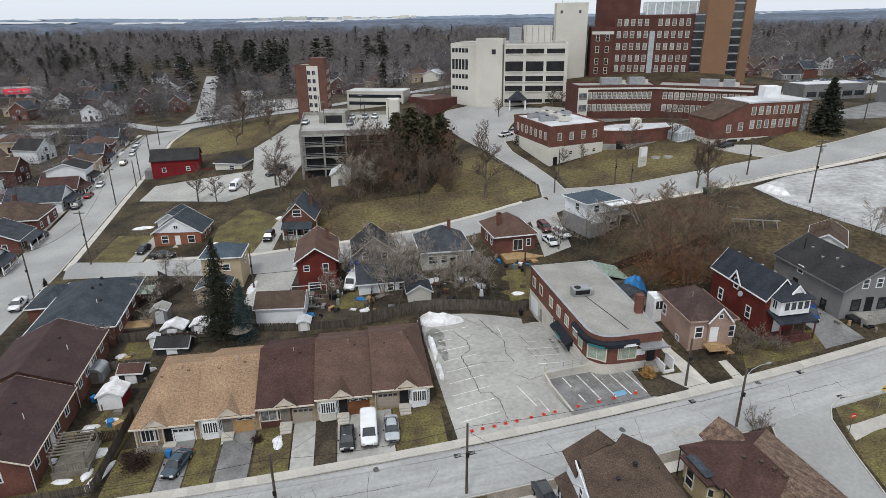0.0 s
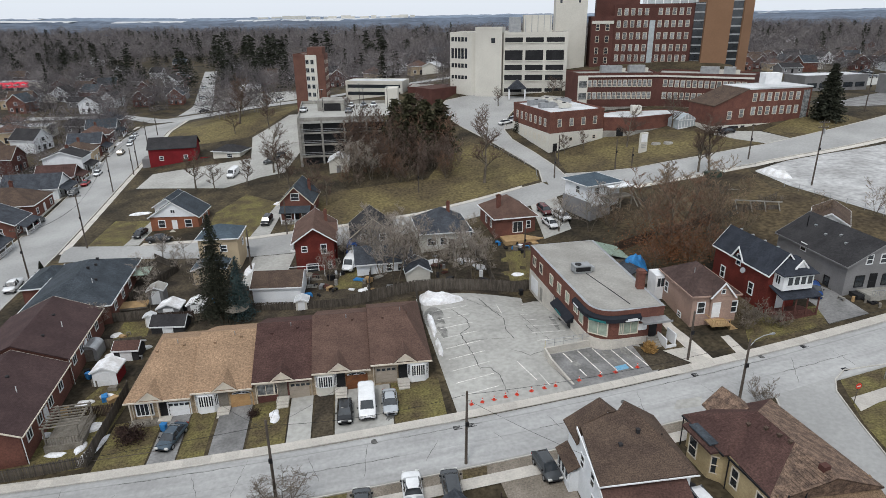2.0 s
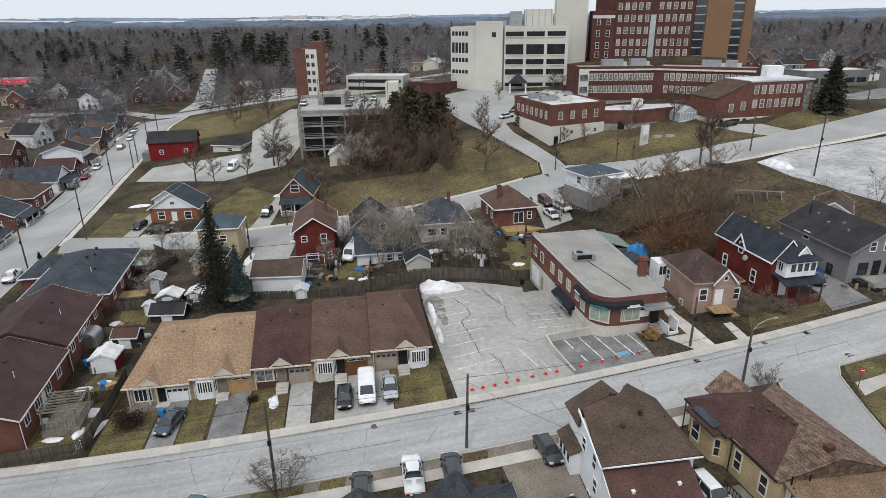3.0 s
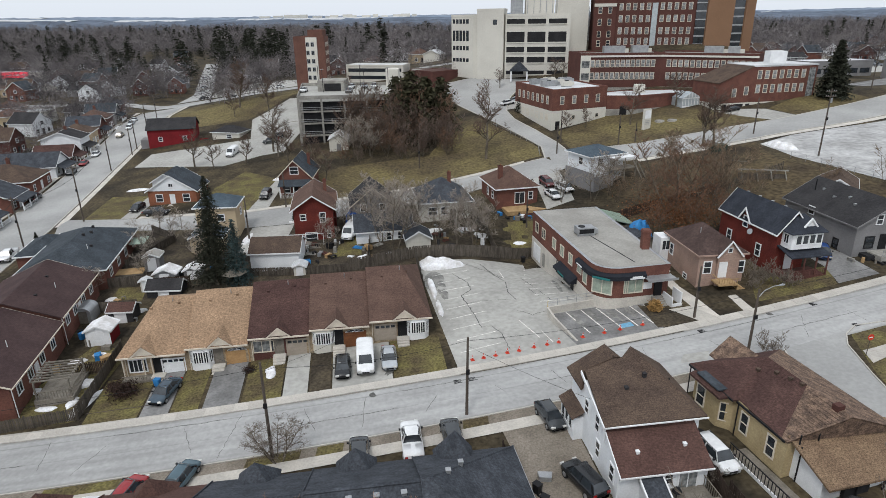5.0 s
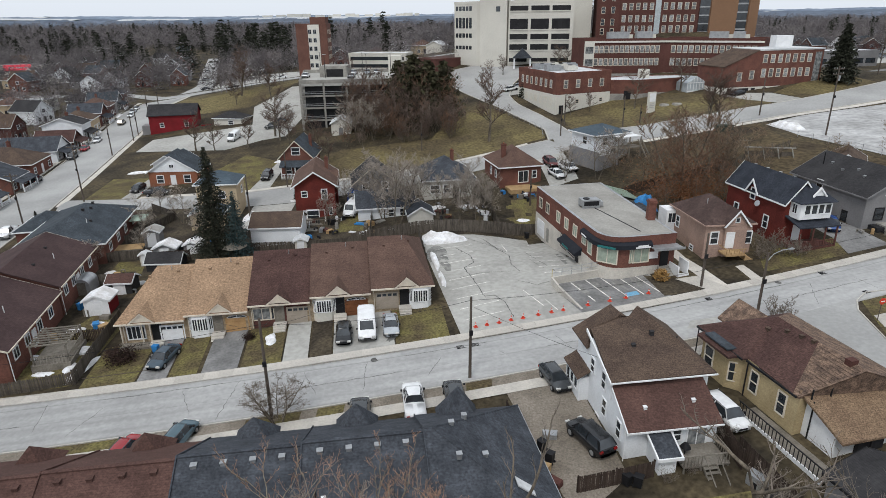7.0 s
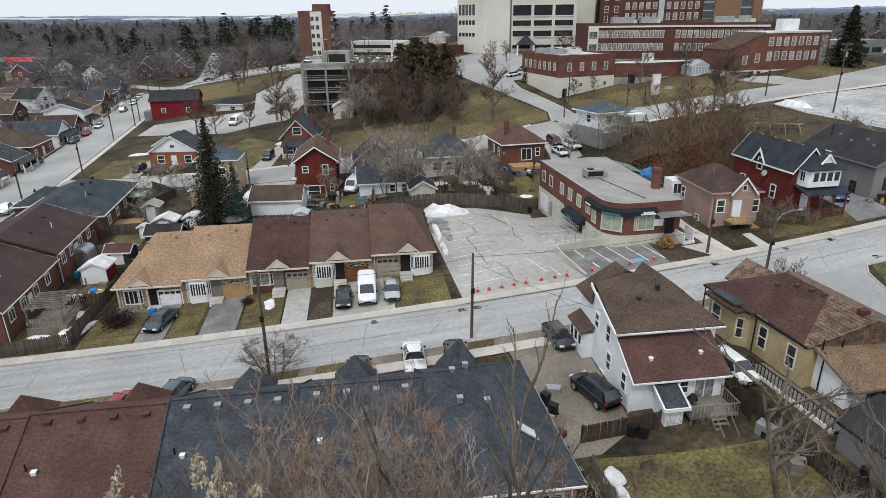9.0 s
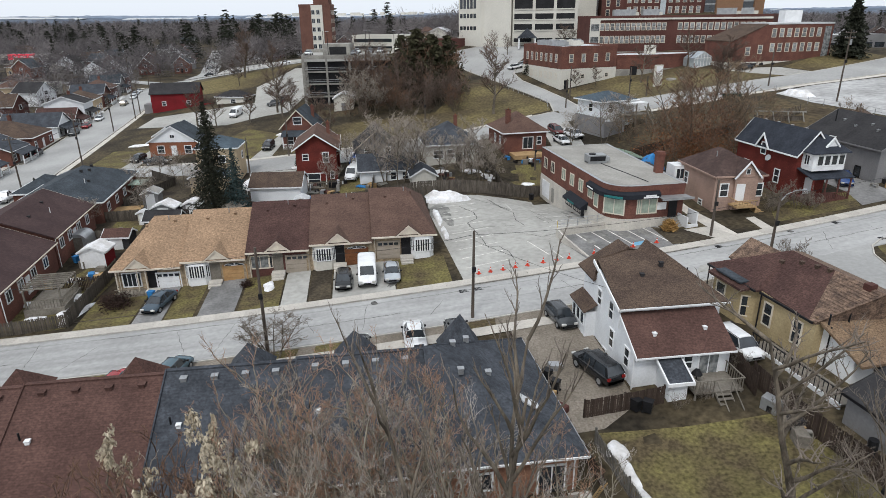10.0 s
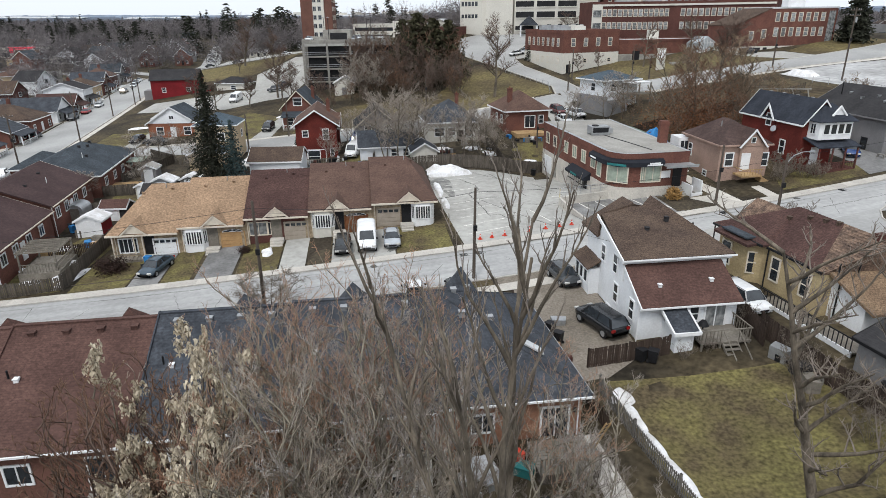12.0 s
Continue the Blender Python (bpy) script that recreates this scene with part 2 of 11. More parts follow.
SALT = mat("salt_whitened_asphalt", (0.48, 0.48, 0.478), (0.3, 0.298, 0.293), 0.09, 0.9, 0.5, bump=0.1)
NEEDLE = mat("dark_spruce_needles", (0.036, 0.04, 0.028), (0.024, 0.025, 0.018), 0.8, 6.0, 0.6)
BLUENEEDLE = mat("blue_spruce_needles", (0.055, 0.085, 0.085), (0.035, 0.055, 0.056), 0.8, 6.0, 0.5)
PINE = mat("olive_pine_needles", (0.062, 0.06, 0.033), (0.04, 0.037, 0.023), 0.5, 5.0, 0.6)
SEEDKEYS = mat("dry_tan_seed_keys", (0.6, 0.53, 0.41), (0.4, 0.34, 0.25), 1.0, 5.0, 0.4)
STRAW = mat("dry_ornamental_grass", (0.42, 0.26, 0.1), (0.3, 0.18, 0.07), 2.0, 8.0, 0.5)
CONE = mat("orange_red_plastic", (0.6, 0.06, 0.035), (0.5, 0.05, 0.03), 1.0, 6.0, 0.2, rough=0.5)
TARPBLUE = mat("blue_tarpaulin", (0.04, 0.22, 0.5), (0.03, 0.15, 0.36), 1.2, 4.0, 0.4, rough=0.5, bump=0.5)
TYRE = mat("tyre_rubber", (0.02, 0.02, 0.02), None, 2.0, 9.0, 0.3)


def wear_lanes(m):
    """Grime in the gutters, joints and wheel tracks that follow the line of the near street."""
    n, l = m.node_tree.nodes, m.node_tree.links
    bs = n["Principled BSDF"]
    src = bs.inputs["Base Color"].links[0].from_socket
    co, sp = n.new("ShaderNodeTexCoord"), n.new("ShaderNodeSeparateXYZ")
    l.new(co.outputs["Object"], sp.inputs[0])

    def op(kind, a, b):
        q = n.new("ShaderNodeMath")
        q.operation = kind
        for i, v in enumerate((a, b)):
            if isinstance(v, (int, float)):
                q.inputs[i].default_value = v
            else:
                l.new(v, q.inputs[i])
        return q.outputs[0]

    x, y = sp.outputs[0], sp.outputs[1]
    bend = op("ADD", op("MULTIPLY", x, 0.19), op("MULTIPLY", op("MULTIPLY", x, x), 0.00086))
    across = op("DIVIDE", op("SUBTRACT", op("ADD", bend, 57.8), y), 7.7)
    streak = n.new("ShaderNodeTexNoise")
    streak.inputs["Scale"].default_value, streak.inputs["Detail"].default_value = 1.0, 5.0
    cb = n.new("ShaderNodeCombineXYZ")
    l.new(op("MULTIPLY", x, 0.12), cb.inputs[0]), l.new(op("MULTIPLY", across, 9.0), cb.inputs[1])
    l.new(cb.outputs[0], streak.inputs["Vector"])
    across = op("ADD", across, op("MULTIPLY", op("SUBTRACT", streak.outputs["Fac"], 0.5), 0.05))
    ramp = n.new("ShaderNodeValToRGB")
    e = ramp.color_ramp.elements
    e[0].position, e[0].color = 0.0, (0.72, 0.71, 0.69, 1)
    e[1].position, e[1].color = 1.0, (0.7, 0.69, 0.66, 1)
    for p, v in ((0.05, 0.98), (0.115, 0.99), (0.13, 0.74), (0.145, 1.0), (0.26, 0.93), (0.4, 1.04), (0.5, 0.98), (0.512, 0.84), (0.524, 1.0), (0.62, 0.92), (0.74, 1.03), (0.84, 0.94), (0.94, 1.0)):
        q = e.new(p)
        q.color = (v, v, v * 1.005, 1)
    l.new(across, ramp.inputs[0])
    r2 = n.new("ShaderNodeMapRange")
    r2.inputs["From Min"].default_value, r2.inputs["From Max"].default_value = 0.3, 0.7
    r2.inputs["To Min"].default_value, r2.inputs["To Max"].default_value = 0.9, 1.08
    l.new(streak.outputs["Fac"], r2.inputs["Value"])
    for sock in (ramp.outputs[0], r2.outputs[0]):
        mx = n.new("ShaderNodeMix")
        mx.data_type, mx.blend_type = "RGBA", "MULTIPLY"
        mx.inputs[0].default_value = 1.0
        l.new(src, mx.inputs[6]), l.new(sock, mx.inputs[7])
        src = mx.outputs[2]
    l.new(src, bs.inputs["Base Color"])
    return m


STREET = wear_lanes(mat("worn_street_asphalt", (0.4, 0.4, 0.392), (0.32, 0.32, 0.314), 0.09, 2.2, 0.22, bump=0.08))
DAMP = mat("damp_dark_asphalt", (0.27, 0.266, 0.25), (0.15, 0.149, 0.142), 0.6, 3.0, 0.6, rough=0.6)
GREENMETAL = mat("pale_green_metal_roof", (0.3, 0.38, 0.31), (0.24, 0.3, 0.25), 0.6, 4.0, 0.2, rough=0.5)
WOODDOOR = mat("tan_wood_door", (0.46, 0.29, 0.14), (0.38, 0.23, 0.11), 1.0, 6.0, 0.25)
BROWNDOOR = mat("brown_wood_door", (0.2, 0.085, 0.04), (0.15, 0.062, 0.03), 1.0, 6.0, 0.25)
BEIGEDOOR = mat("taupe_door", (0.36, 0.31, 0.26), (0.31, 0.27, 0.22), 1.0, 6.0, 0.15)


# ---- building helpers ----
COEF = (-0.63, 6.62, 3.62, -1.41, 1.13, 1.32, 2.99, -1.53, 1.81, 3.21)


def gz(x, y):
    """Height of the ground: it falls to the west and rises to the hospital hill in the north-east."""
    u, v = max(-1.3, min(1.3, x / 100)), (max(-20, min(230, y)) - 60) / 100
    c = COEF
    z = c[0] + c[1] * u + c[2] * v + c[3] * u * v + c[4] * u * u + c[5] * v * v + c[6] * u * v * v + c[7] * u * u * v + c[8] * v ** 3
    z += c[9] * math.exp(-((u - 0.7) ** 2 + (v - 0.6) ** 2) / 0.12)
    z -= 3.4 * math.exp(-((x - 15.5) ** 2 / 90 + (y - 95) ** 2 / 180)) + 1.3 * math.exp(-((x - 17) ** 2 / 60 + (y - 26) ** 2 / 90))
    w = max(0.0, min(1.0, (x - 96) / 24)) * max(0.0, min(1.0, (y - 168) / 34))
    z += (12 - z) * w * w * (3 - 2 * w)
    r = max(0.0, min(1.0, (math.hypot(x, y) - 230) / 500))
    r = r * r * (3 - 2 * r)
    far = max(0.0, min(1.0, (math.hypot(x, y) - 1200) / 3300))
    return z * (1 - r) + 7 * r + 40 * far * far * (3 - 2 * far) * (1 + 0.05 * math.sin(x / 410 + 1) + 0.04 * math.sin(x / 173))


def mesh_of(name, bm, material):
    me = bpy.data.meshes.new(name)
    bm.to_mesh(me)
    bm.free()
    for m in material if isinstance(material, (list, tuple)) else [material]:
        me.materials.append(m)
    return me


def part(name, bm, material, parent, label=""):
    ob = new(name, mesh_of(name, bm, material))
    ob.parent = parent
    if label:
        ob["label"] = label
    return ob


def thing(name, label, category, m=None, group="", kind=""):
    ob = new(name)
    if m is not None:
        ob.matrix_world = m
    return tagged(ob, label, category, group, kind)


def single(name, bm, material, label, category="", m=None, group="", kind=""):
    ob = new(name, mesh_of(name, bm, material))
    if m is not None:
        ob.matrix_world = m
    return tagged(ob, label, category, group, kind)


def box(bm, x0, x1, y0, y1, z0, z1):
    v = [bm.verts.new(p) for p in ((x0, y0, z0), (x1, y0, z0), (x1, y1, z0), (x0, y1, z0), (x0, y0, z1), (x1, y0, z1), (x1, y1, z1), (x0, y1, z1))]
    for f in ((3, 2, 1, 0), (4, 5, 6, 7), (0, 1, 5, 4), (1, 2, 6, 5), (2, 3, 7, 6), (3, 0, 4, 7)):
        bm.faces.new([v[i] for i in f])
    return bm


def boxes(*rows):
    bm = bmesh.new()
    for r in rows:
        box(bm, *r)
    return bm


def slab(bm, pts, th=0.18):
    """A plate with that outline on top, th thick downwards."""
    a = [bm.verts.new(p) for p in pts]
    b = [bm.verts.new((p[0], p[1], p[2] - th)) for p in pts]
    bm.faces.new(a)
    bm.faces.new(b[::-1])
    for i in range(len(pts)):
        j = (i + 1) % len(pts)
        bm.faces.new((a[j], a[i], b[i], b[j]))
    return bm


def prism(bm, poly, z0, z1):
    """Upright solid over a plan outline."""
    a = [bm.verts.new((p[0], p[1], z0)) for p in poly]
    b = [bm.verts.new((p[0], p[1], z1)) for p in poly]
    bm.faces.new(a[::-1])
    bm.faces.new(b)
    for i in range(len(poly)):
        j = (i + 1) % len(poly)
        bm.faces.new((a[i], a[j], b[j], b[i]))
    return bm


def profile_x(bm, poly, x0, x1):
    """A solid whose outline in (y, z) runs from x0 to x1."""
    a = [bm.verts.new((x0, p[0], p[1])) for p in poly]
    b = [bm.verts.new((x1, p[0], p[1])) for p in poly]
    bm.faces.new(a[::-1])
    bm.faces.new(b)
    for i in range(len(poly)):
        j = (i + 1) % len(poly)
        bm.faces.new((a[i], a[j], b[j], b[i]))
    return bm


def profile_y(bm, poly, y0, y1):
    """A solid whose outline in (x, z) runs from y0 to y1."""
    a = [bm.verts.new((p[0], y0, p[1])) for p in poly]
    b = [bm.verts.new((p[0], y1, p[1])) for p in poly]
    bm.faces.new(a)
    bm.faces.new(b[::-1])
    for i in range(len(poly)):
        j = (i + 1) % len(poly)
        bm.faces.new((a[j], a[i], b[i], b[j]))
    return bm


def rod(bm, p0, p1, r0, r1=None, n=8):
    p0, p1 = Vector(p0), Vector(p1)
    r1 = r0 if r1 is None else r1
    d = (p1 - p0).normalized()
    u = d.orthogonal().normalized()
    w = d.cross(u)
    ring = [[bm.verts.new(p + (u * math.cos(2 * math.pi * i / n) + w * math.sin(2 * math.pi * i / n)) * r) for i in range(n)] for p, r in ((p0, r0), (p1, r1))]
    for i in range(n):
        j = (i + 1) % n
        bm.faces.new((ring[0][i], ring[0][j], ring[1][j], ring[1][i]))
    bm.faces.new(ring[0][::-1])
    bm.faces.new(ring[1])
    return bm


def patch(name, poly, material, dz, label, category="", kind="structure", cell=4.0):
    """A flat cover that lies on the ground inside a plan outline."""
    bm = bmesh.new()
    bm.faces.new([bm.verts.new((p[0], p[1], 0)) for p in poly])
    for ax in (0, 1):
        lo, hi = min(p[ax] for p in poly), max(p[ax] for p in poly)
        c = math.ceil(lo / cell) * cell
        while c < hi:
            bmesh.ops.bisect_plane(bm, geom=bm.verts[:] + bm.edges[:] + bm.faces[:], plane_co=(c, c, 0), plane_no=(1 - ax, ax, 0))
            c += cell
    bmesh.ops.triangulate(bm, faces=bm.faces[:])
    for v in bm.verts:
        v.co.z = gz(v.co.x, v.co.y) + dz
    bm.normal_update()
    for f in bm.faces:
        if f.normal.z < 0:
            f.normal_flip()
    return single(name, bm, material, label, category, kind=kind)


def kerb(name, line, w=0.16, h=0.14, label="pale concrete kerb along the road", material=None):
    """A raised edging along a plan line."""
    pts = []
    for a, b in zip(line, line[1:]):
        k = max(1, int(math.hypot(b[0] - a[0], b[1] - a[1]) / 3))
        pts += [(a[0] + (b[0] - a[0]) * i / k, a[1] + (b[1] - a[1]) * i / k) for i in range(k)]
    pts.append(line[-1])
    bm = bmesh.new()
    rows = []
    for i, p in enumerate(pts):
        q, r = pts[max(0, i - 1)], pts[min(len(pts) - 1, i + 1)]
        d = Vector((r[0] - q[0], r[1] - q[1])).normalized()
        s = (-d.y * w / 2, d.x * w / 2)
        z = gz(*p)
        rows.append([bm.verts.new((p[0] + s[0] * k, p[1] + s[1] * k, z + e)) for k, e in ((1, -0.1), (0.85, h), (-0.85, h), (-1, -0.1))])
    for a, b in zip(rows, rows[1:]):
        for i in range(3):
            bm.faces.new((a[i], a[i + 1], b[i + 1], b[i]))
    return single(name, bm, material or KERB, label, "kerb", kind="structure")


MESHES = {}
FACING = {"F": 0, "R": 90, "B": 180, "L": -90}


def win_meshes(w, h, style, frame_mat, pane_mat):
    """One connected frame with its bars, and a pane."""
    key = (round(w, 2), round(h, 2), style, frame_mat.name, pane_mat.name)
    if key not in MESHES:
        t, bm = min(0.1, w * 0.12), bmesh.new()
        k = style.count("v")
        xs = [-w / 2 - t, -w / 2 + t * 0.3]
        for i in range(k):
            x = -w / 2 + w * (i + 1) / (k + 1)
            xs += [x - 0.035, x + 0.035]
        xs += [w / 2 - t * 0.3, w / 2 + t]
        zs = [-t, t * 0.3] + ([h / 2 - 0.04, h / 2 + 0.04] if "d" in style else []) + [h - t * 0.3, h + t]
        solid = lambda i, j: 0 <= i < len(xs) - 1 and 0 <= j < len(zs) - 1 and (i % 2 == 0 or j % 2 == 0)
        grid = [[[bm.verts.new((x, y, z)) for z in zs] for x in xs] for y in (-0.07, 0.02)]
        for i in range(len(xs) - 1):
            for j in range(len(zs) - 1):
                if not solid(i, j):
                    continue
                f, b = grid
                bm.faces.new((f[i][j], f[i + 1][j], f[i + 1][j + 1], f[i][j + 1]))
                for di, dj, p, q in ((-1, 0, (i, j + 1), (i, j)), (1, 0, (i + 1, j), (i + 1, j + 1)), (0, -1, (i, j), (i + 1, j)), (0, 1, (i + 1, j + 1), (i, j + 1))):
                    if not solid(i + di, j + dj):
                        bm.faces.new((f[q[0]][q[1]], f[p[0]][p[1]], b[p[0]][p[1]], b[q[0]][q[1]]))
        for v in [v for v in bm.verts if not v.link_faces]:
            bm.verts.remove(v)
        MESHES[key] = mesh_of("window", bm, frame_mat), mesh_of("pane", boxes((-w / 2, w / 2, -0.025, 0.03, 0, h)), pane_mat)
    return MESHES[key]


def win(parent, face, u, z, w, h, W=0, D=0, style="d", frame_mat=None, pane_mat=None, name="window", m=None):
    """A framed window on a face of a block W wide and D deep."""
    fm, pm = win_meshes(w, h, style, frame_mat or WHITE, pane_mat or GLASS)
    if m is None:
        x, y = {"F": (u, 0), "B": (u, D), "L": (0, u), "R": (W, u)}[face]
        m = pose(x, y, z, 0, 0, FACING[face])
    a, b = new(name, fm), new("pane", pm)
    a.parent, b.parent = parent, a
    a.matrix_local = m
    return a


def door(parent, face, u, z, w, h, W=0, D=0, material=None, name="door"):
    key = ("door", round(w, 2), round(h, 2), (material or WHITE).name)
    if key not in MESHES:
        bm = boxes((-w / 2, w / 2, -0.05, 0.02, 0, h), (-w / 2 - 0.1, -w / 2, -0.08, 0.02, 0, h + 0.1), (w / 2, w / 2 + 0.1, -0.08, 0.02, 0, h + 0.1), (-w / 2, w / 2, -0.08, 0.02, h, h + 0.1))
        for zz in (0.15, 0.55):
            box(bm, -w * 0.33, w * 0.33, -0.07, -0.05, h * zz, h * (zz + 0.3))
        box(bm, w * 0.36, w * 0.42, -0.12, -0.05, h * 0.46, h * 0.5)
        MESHES[key] = mesh_of("door", bm, material or WHITE)
    x, y = {"F": (u, 0), "B": (u, D), "L": (0, u), "R": (W, u)}[face]
    a = new(name, MESHES[key])
    a.parent = parent
    a.matrix_local = pose(x, y, z, 0, 0, FACING[face])
    return a


def garage_door(parent, u, z, w, h, material, lights="row", y=0):
    bm = bmesh.new()
    for i in range(4):
        box(bm, -w / 2, w / 2, -0.06, 0.0, h * i / 4 + 0.015, h * (i + 1) / 4 - 0.015)
        if i < 3 or lights != "row":
            for k in range(4):
                box(bm, -w / 2 + w * (k + 0.12) / 4, -w / 2 + w * (k + 0.88) / 4, -0.075, -0.06, h * (i + 0.22) / 4, h * (i + 0.78) / 4)
    box(bm, -w / 2 - 0.12, -w / 2, -0.1, 0.0, 0, h + 0.12), box(bm, w / 2, w / 2 + 0.12, -0.1, 0.0, 0, h + 0.12), box(bm, -w / 2, w / 2, -0.1, 0.0, h, h + 0.12)
    d = part("garage_door", bm, material, parent)
    d.location = (u, y, z)
    if lights == "row":
        for k in range(4):
            part("pane", boxes((-w / 2 + w * (k + 0.12) / 4, -w / 2 + w * (k + 0.88) / 4, -0.08, -0.05, h * 0.8, h * 0.95)), GLASS, d)
    else:
        bm = bmesh.new()
        ring = [bm.verts.new((w * 0.46 * math.cos(a), -0.11, h * 1.02 + 0.32 * math.sin(a))) for a in [math.pi * i / 10 for i in range(11)]]
        back = [bm.verts.new((q.co.x, 0.0, q.co.z)) for q in ring]
        bm.faces.new(ring[::-1]), bm.faces.new(back)
        for i in range(11):
            bm.faces.new((ring[i], ring[(i + 1) % 11], back[(i + 1) % 11], back[i]))
        part("fanlight", bm, WHITE, d, "white arched sunburst fanlight")
        for k in range(4):
            a0, a1 = math.pi * (k + 0.1) / 4, math.pi * (k + 0.9) / 4
            bm = bmesh.new()
            pts = [(w * r * math.cos(a), h * 1.02 + 0.7 * r * math.sin(a) + 0.02) for a, r in ((a0, 0.16), (a0, 0.41), ((a0 + a1) / 2, 0.42), (a1, 0.41), (a1, 0.16))]
            profile_y(bm, pts, -0.13, -0.1)
            part("pane", bm, GLASS, d)
    return d


def gable_parts(p, w, d, h, rise, wall, roof, along="x", over=0.4, base=1.5, trim=None):
    """Walls and a gable roof; the ridge runs along x or y."""
    bm = bmesh.new()
    if along == "x":
        profile_x(bm, [(0, -base), (d, -base), (d, h), (d / 2, h + rise - 0.1), (0, h)], 0, w)
    else:
        profile_y(bm, [(0, -base), (w, -base), (w, h), (w / 2, h + rise - 0.1), (0, h)], 0, d)
    part("wall", bm, wall, p)
    L, run = (w, d) if along == "x" else (d, w)
    k = rise / (run / 2)
    for s in (0, 1):
        bm = bmesh.new()
        e, r = (-over, h - over * k + 0.1), (run / 2, h + rise + 0.1)
        if s:
            e = (run + over, e[1])
        a0, a1 = -over, L + over
        if along == "x":
            pts = [(a0, e[0], e[1]), (a1, e[0], e[1]), (a1, r[0], r[1]), (a0, r[0], r[1])]
        else:
            pts = [(e[0], a1, e[1]), (e[0], a0, e[1]), (r[0], a0, r[1]), (r[0], a1, r[1])]
        slab(bm, pts[::-1] if s else pts)
        bmesh.ops.recalc_face_normals(bm, faces=bm.faces[:])
        part("roof_slope", bm, roof, p)
    if trim:
        for q in (a0, a1):
            bm = bmesh.new()
            for s in (0, 1):
                e = (-over if not s else run + over, h - over * k + 0.1)
                c = (run / 2, h + rise + 0.1)
                pts = [(e[0], e[1] - 0.22), (c[0], c[1] - 0.22), (c[0], c[1] + 0.03), (e[0], e[1] + 0.03)]
                off = (q - 0.05, q) if q == a0 else (q, q + 0.05)
                (profile_x if along == "x" else profile_y)(bm, pts, *off)
            part("bargeboard", bm, trim, p)
        for yy in (-over - 0.06, run + over):
            bm = bmesh.new()
            if along == "x":
                box(bm, a0, a1, yy, yy + 0.06, h - over * k - 0.12, h - over * k + 0.08)
            else:
                box(bm, yy, yy + 0.06, a0, a1, h - over * k - 0.12, h - over * k + 0.08)
            part("fascia", bm, trim, p)


def hip_parts(p, w, d, h, rise, wall, roof, over=0.4, base=1.5, inset=None, trim=None):
    part("wall", boxes((0, w, 0, d, -base, h)), wall, p)
    o = over
    if w >= d:
        i = d / 2 if inset is None else inset
        r0, r1 = (i, d / 2, h + rise), (w - i, d / 2, h + rise)
    else:
        i = w / 2 if inset is None else inset
        r0, r1 = (w / 2, i, h + rise), (w / 2, d - i, h + rise)
    c = [(-o, -o, h), (w + o, -o, h), (w + o, d + o, h), (-o, d + o, h)]
    faces = ([c[0], c[1], r1, r0], [c[1], c[2], r1], [c[2], c[3], r0, r1], [c[3], c[0], r0]) if w >= d else ([c[0], c[1], r0], [c[1], c[2], r1, r0], [c[2], c[3], r1], [c[3], c[0], r0, r1])
    bm = bmesh.new()
    for f in faces:
        bm.faces.new([bm.verts.new(q) for q in f])
    bm.faces.new([bm.verts.new(q) for q in c[::-1]])
    bmesh.ops.remove_doubles(bm, verts=bm.verts[:], dist=0.001)
    part("roof", bm, roof, p)
    bm = bmesh.new()
    for a, b in ((c[0], c[1]), (c[1], c[2]), (c[2], c[3]), (c[3], c[0])):
        x0, x1, y0, y1 = min(a[0], b[0]), max(a[0], b[0]), min(a[1], b[1]), max(a[1], b[1])
        box(bm, x0 - 0.05, x1 + 0.05, y0 - 0.05, y1 + 0.05, h - 0.17, h + 0.03)
    part("gutter", bm, trim or WHITE, p)


def chimney(p, x, y, z0, z1, s=0.5, material=None):
    c = part("chimney", boxes((x - s / 2, x + s / 2, y - s / 2, y + s / 2, z0, z1), (x - s / 2 - 0.06, x + s / 2 + 0.06, y - s / 2 - 0.06, y + s / 2 + 0.06, z1 - 0.2, z1)), material or B_RED, p)
    part("chimney_pot", rod(bmesh.new(), (x, y, z1), (x, y, z1 + 0.25), 0.12, 0.1), B_ORANGE, c)


def roof_vent(p, x, y, z, s=0.32, material=None):
    """A low box vent that stands on a roof."""
    bm = bmesh.new()
    prism(bm, [(x - s / 2, y - s / 2), (x + s / 2, y - s / 2), (x + s / 2, y + s / 2), (x - s / 2, y + s / 2)], z - 0.25, z + 0.14)
    box(bm, x - s * 0.62, x + s * 0.62, y - s * 0.62, y + s * 0.62, z + 0.14, z + 0.2)
    part("roof_vent", bm, material or STEEL, p)


# ---- ground, roads, pavements ----
def stretch_out(lo, hi, step, end_lo, end_hi):
    a = list(np.arange(lo, hi + 0.1, step))
    s, q = step, hi
    while q < end_hi:
        s *= 1.25
        q = min(end_hi, q + s)
        a.append(q)
    s, q = step, lo
    while q > end_lo:
        s *= 1.25
        q = max(end_lo, q - s)
        a.insert(0, q)
    return a


gx, gy = stretch_out(-140, 140, 4, -3300, 3300), stretch_out(-20, 260, 4, -1500, 3700)
verts = [(x, y, gz(x, y)) for y in gy for x in gx]
nx = len(gx)
faces = [(j * nx + i, j * nx + i + 1, (j + 1) * nx + i + 1, (j + 1) * nx + i) for j in range(len(gy) - 1) for i in range(nx - 1)]
me = bpy.data.meshes.new("ground")
me.from_pydata(verts, [], faces)
me.materials.append(SCRUB)
tagged(new("ground", me), "rolling brown ground with leaf litter and dead grass", "ground", kind="structure")


def street(name, a, b, material, dz, label):
    return patch(name, a + b[::-1], material, dz, label, "road")


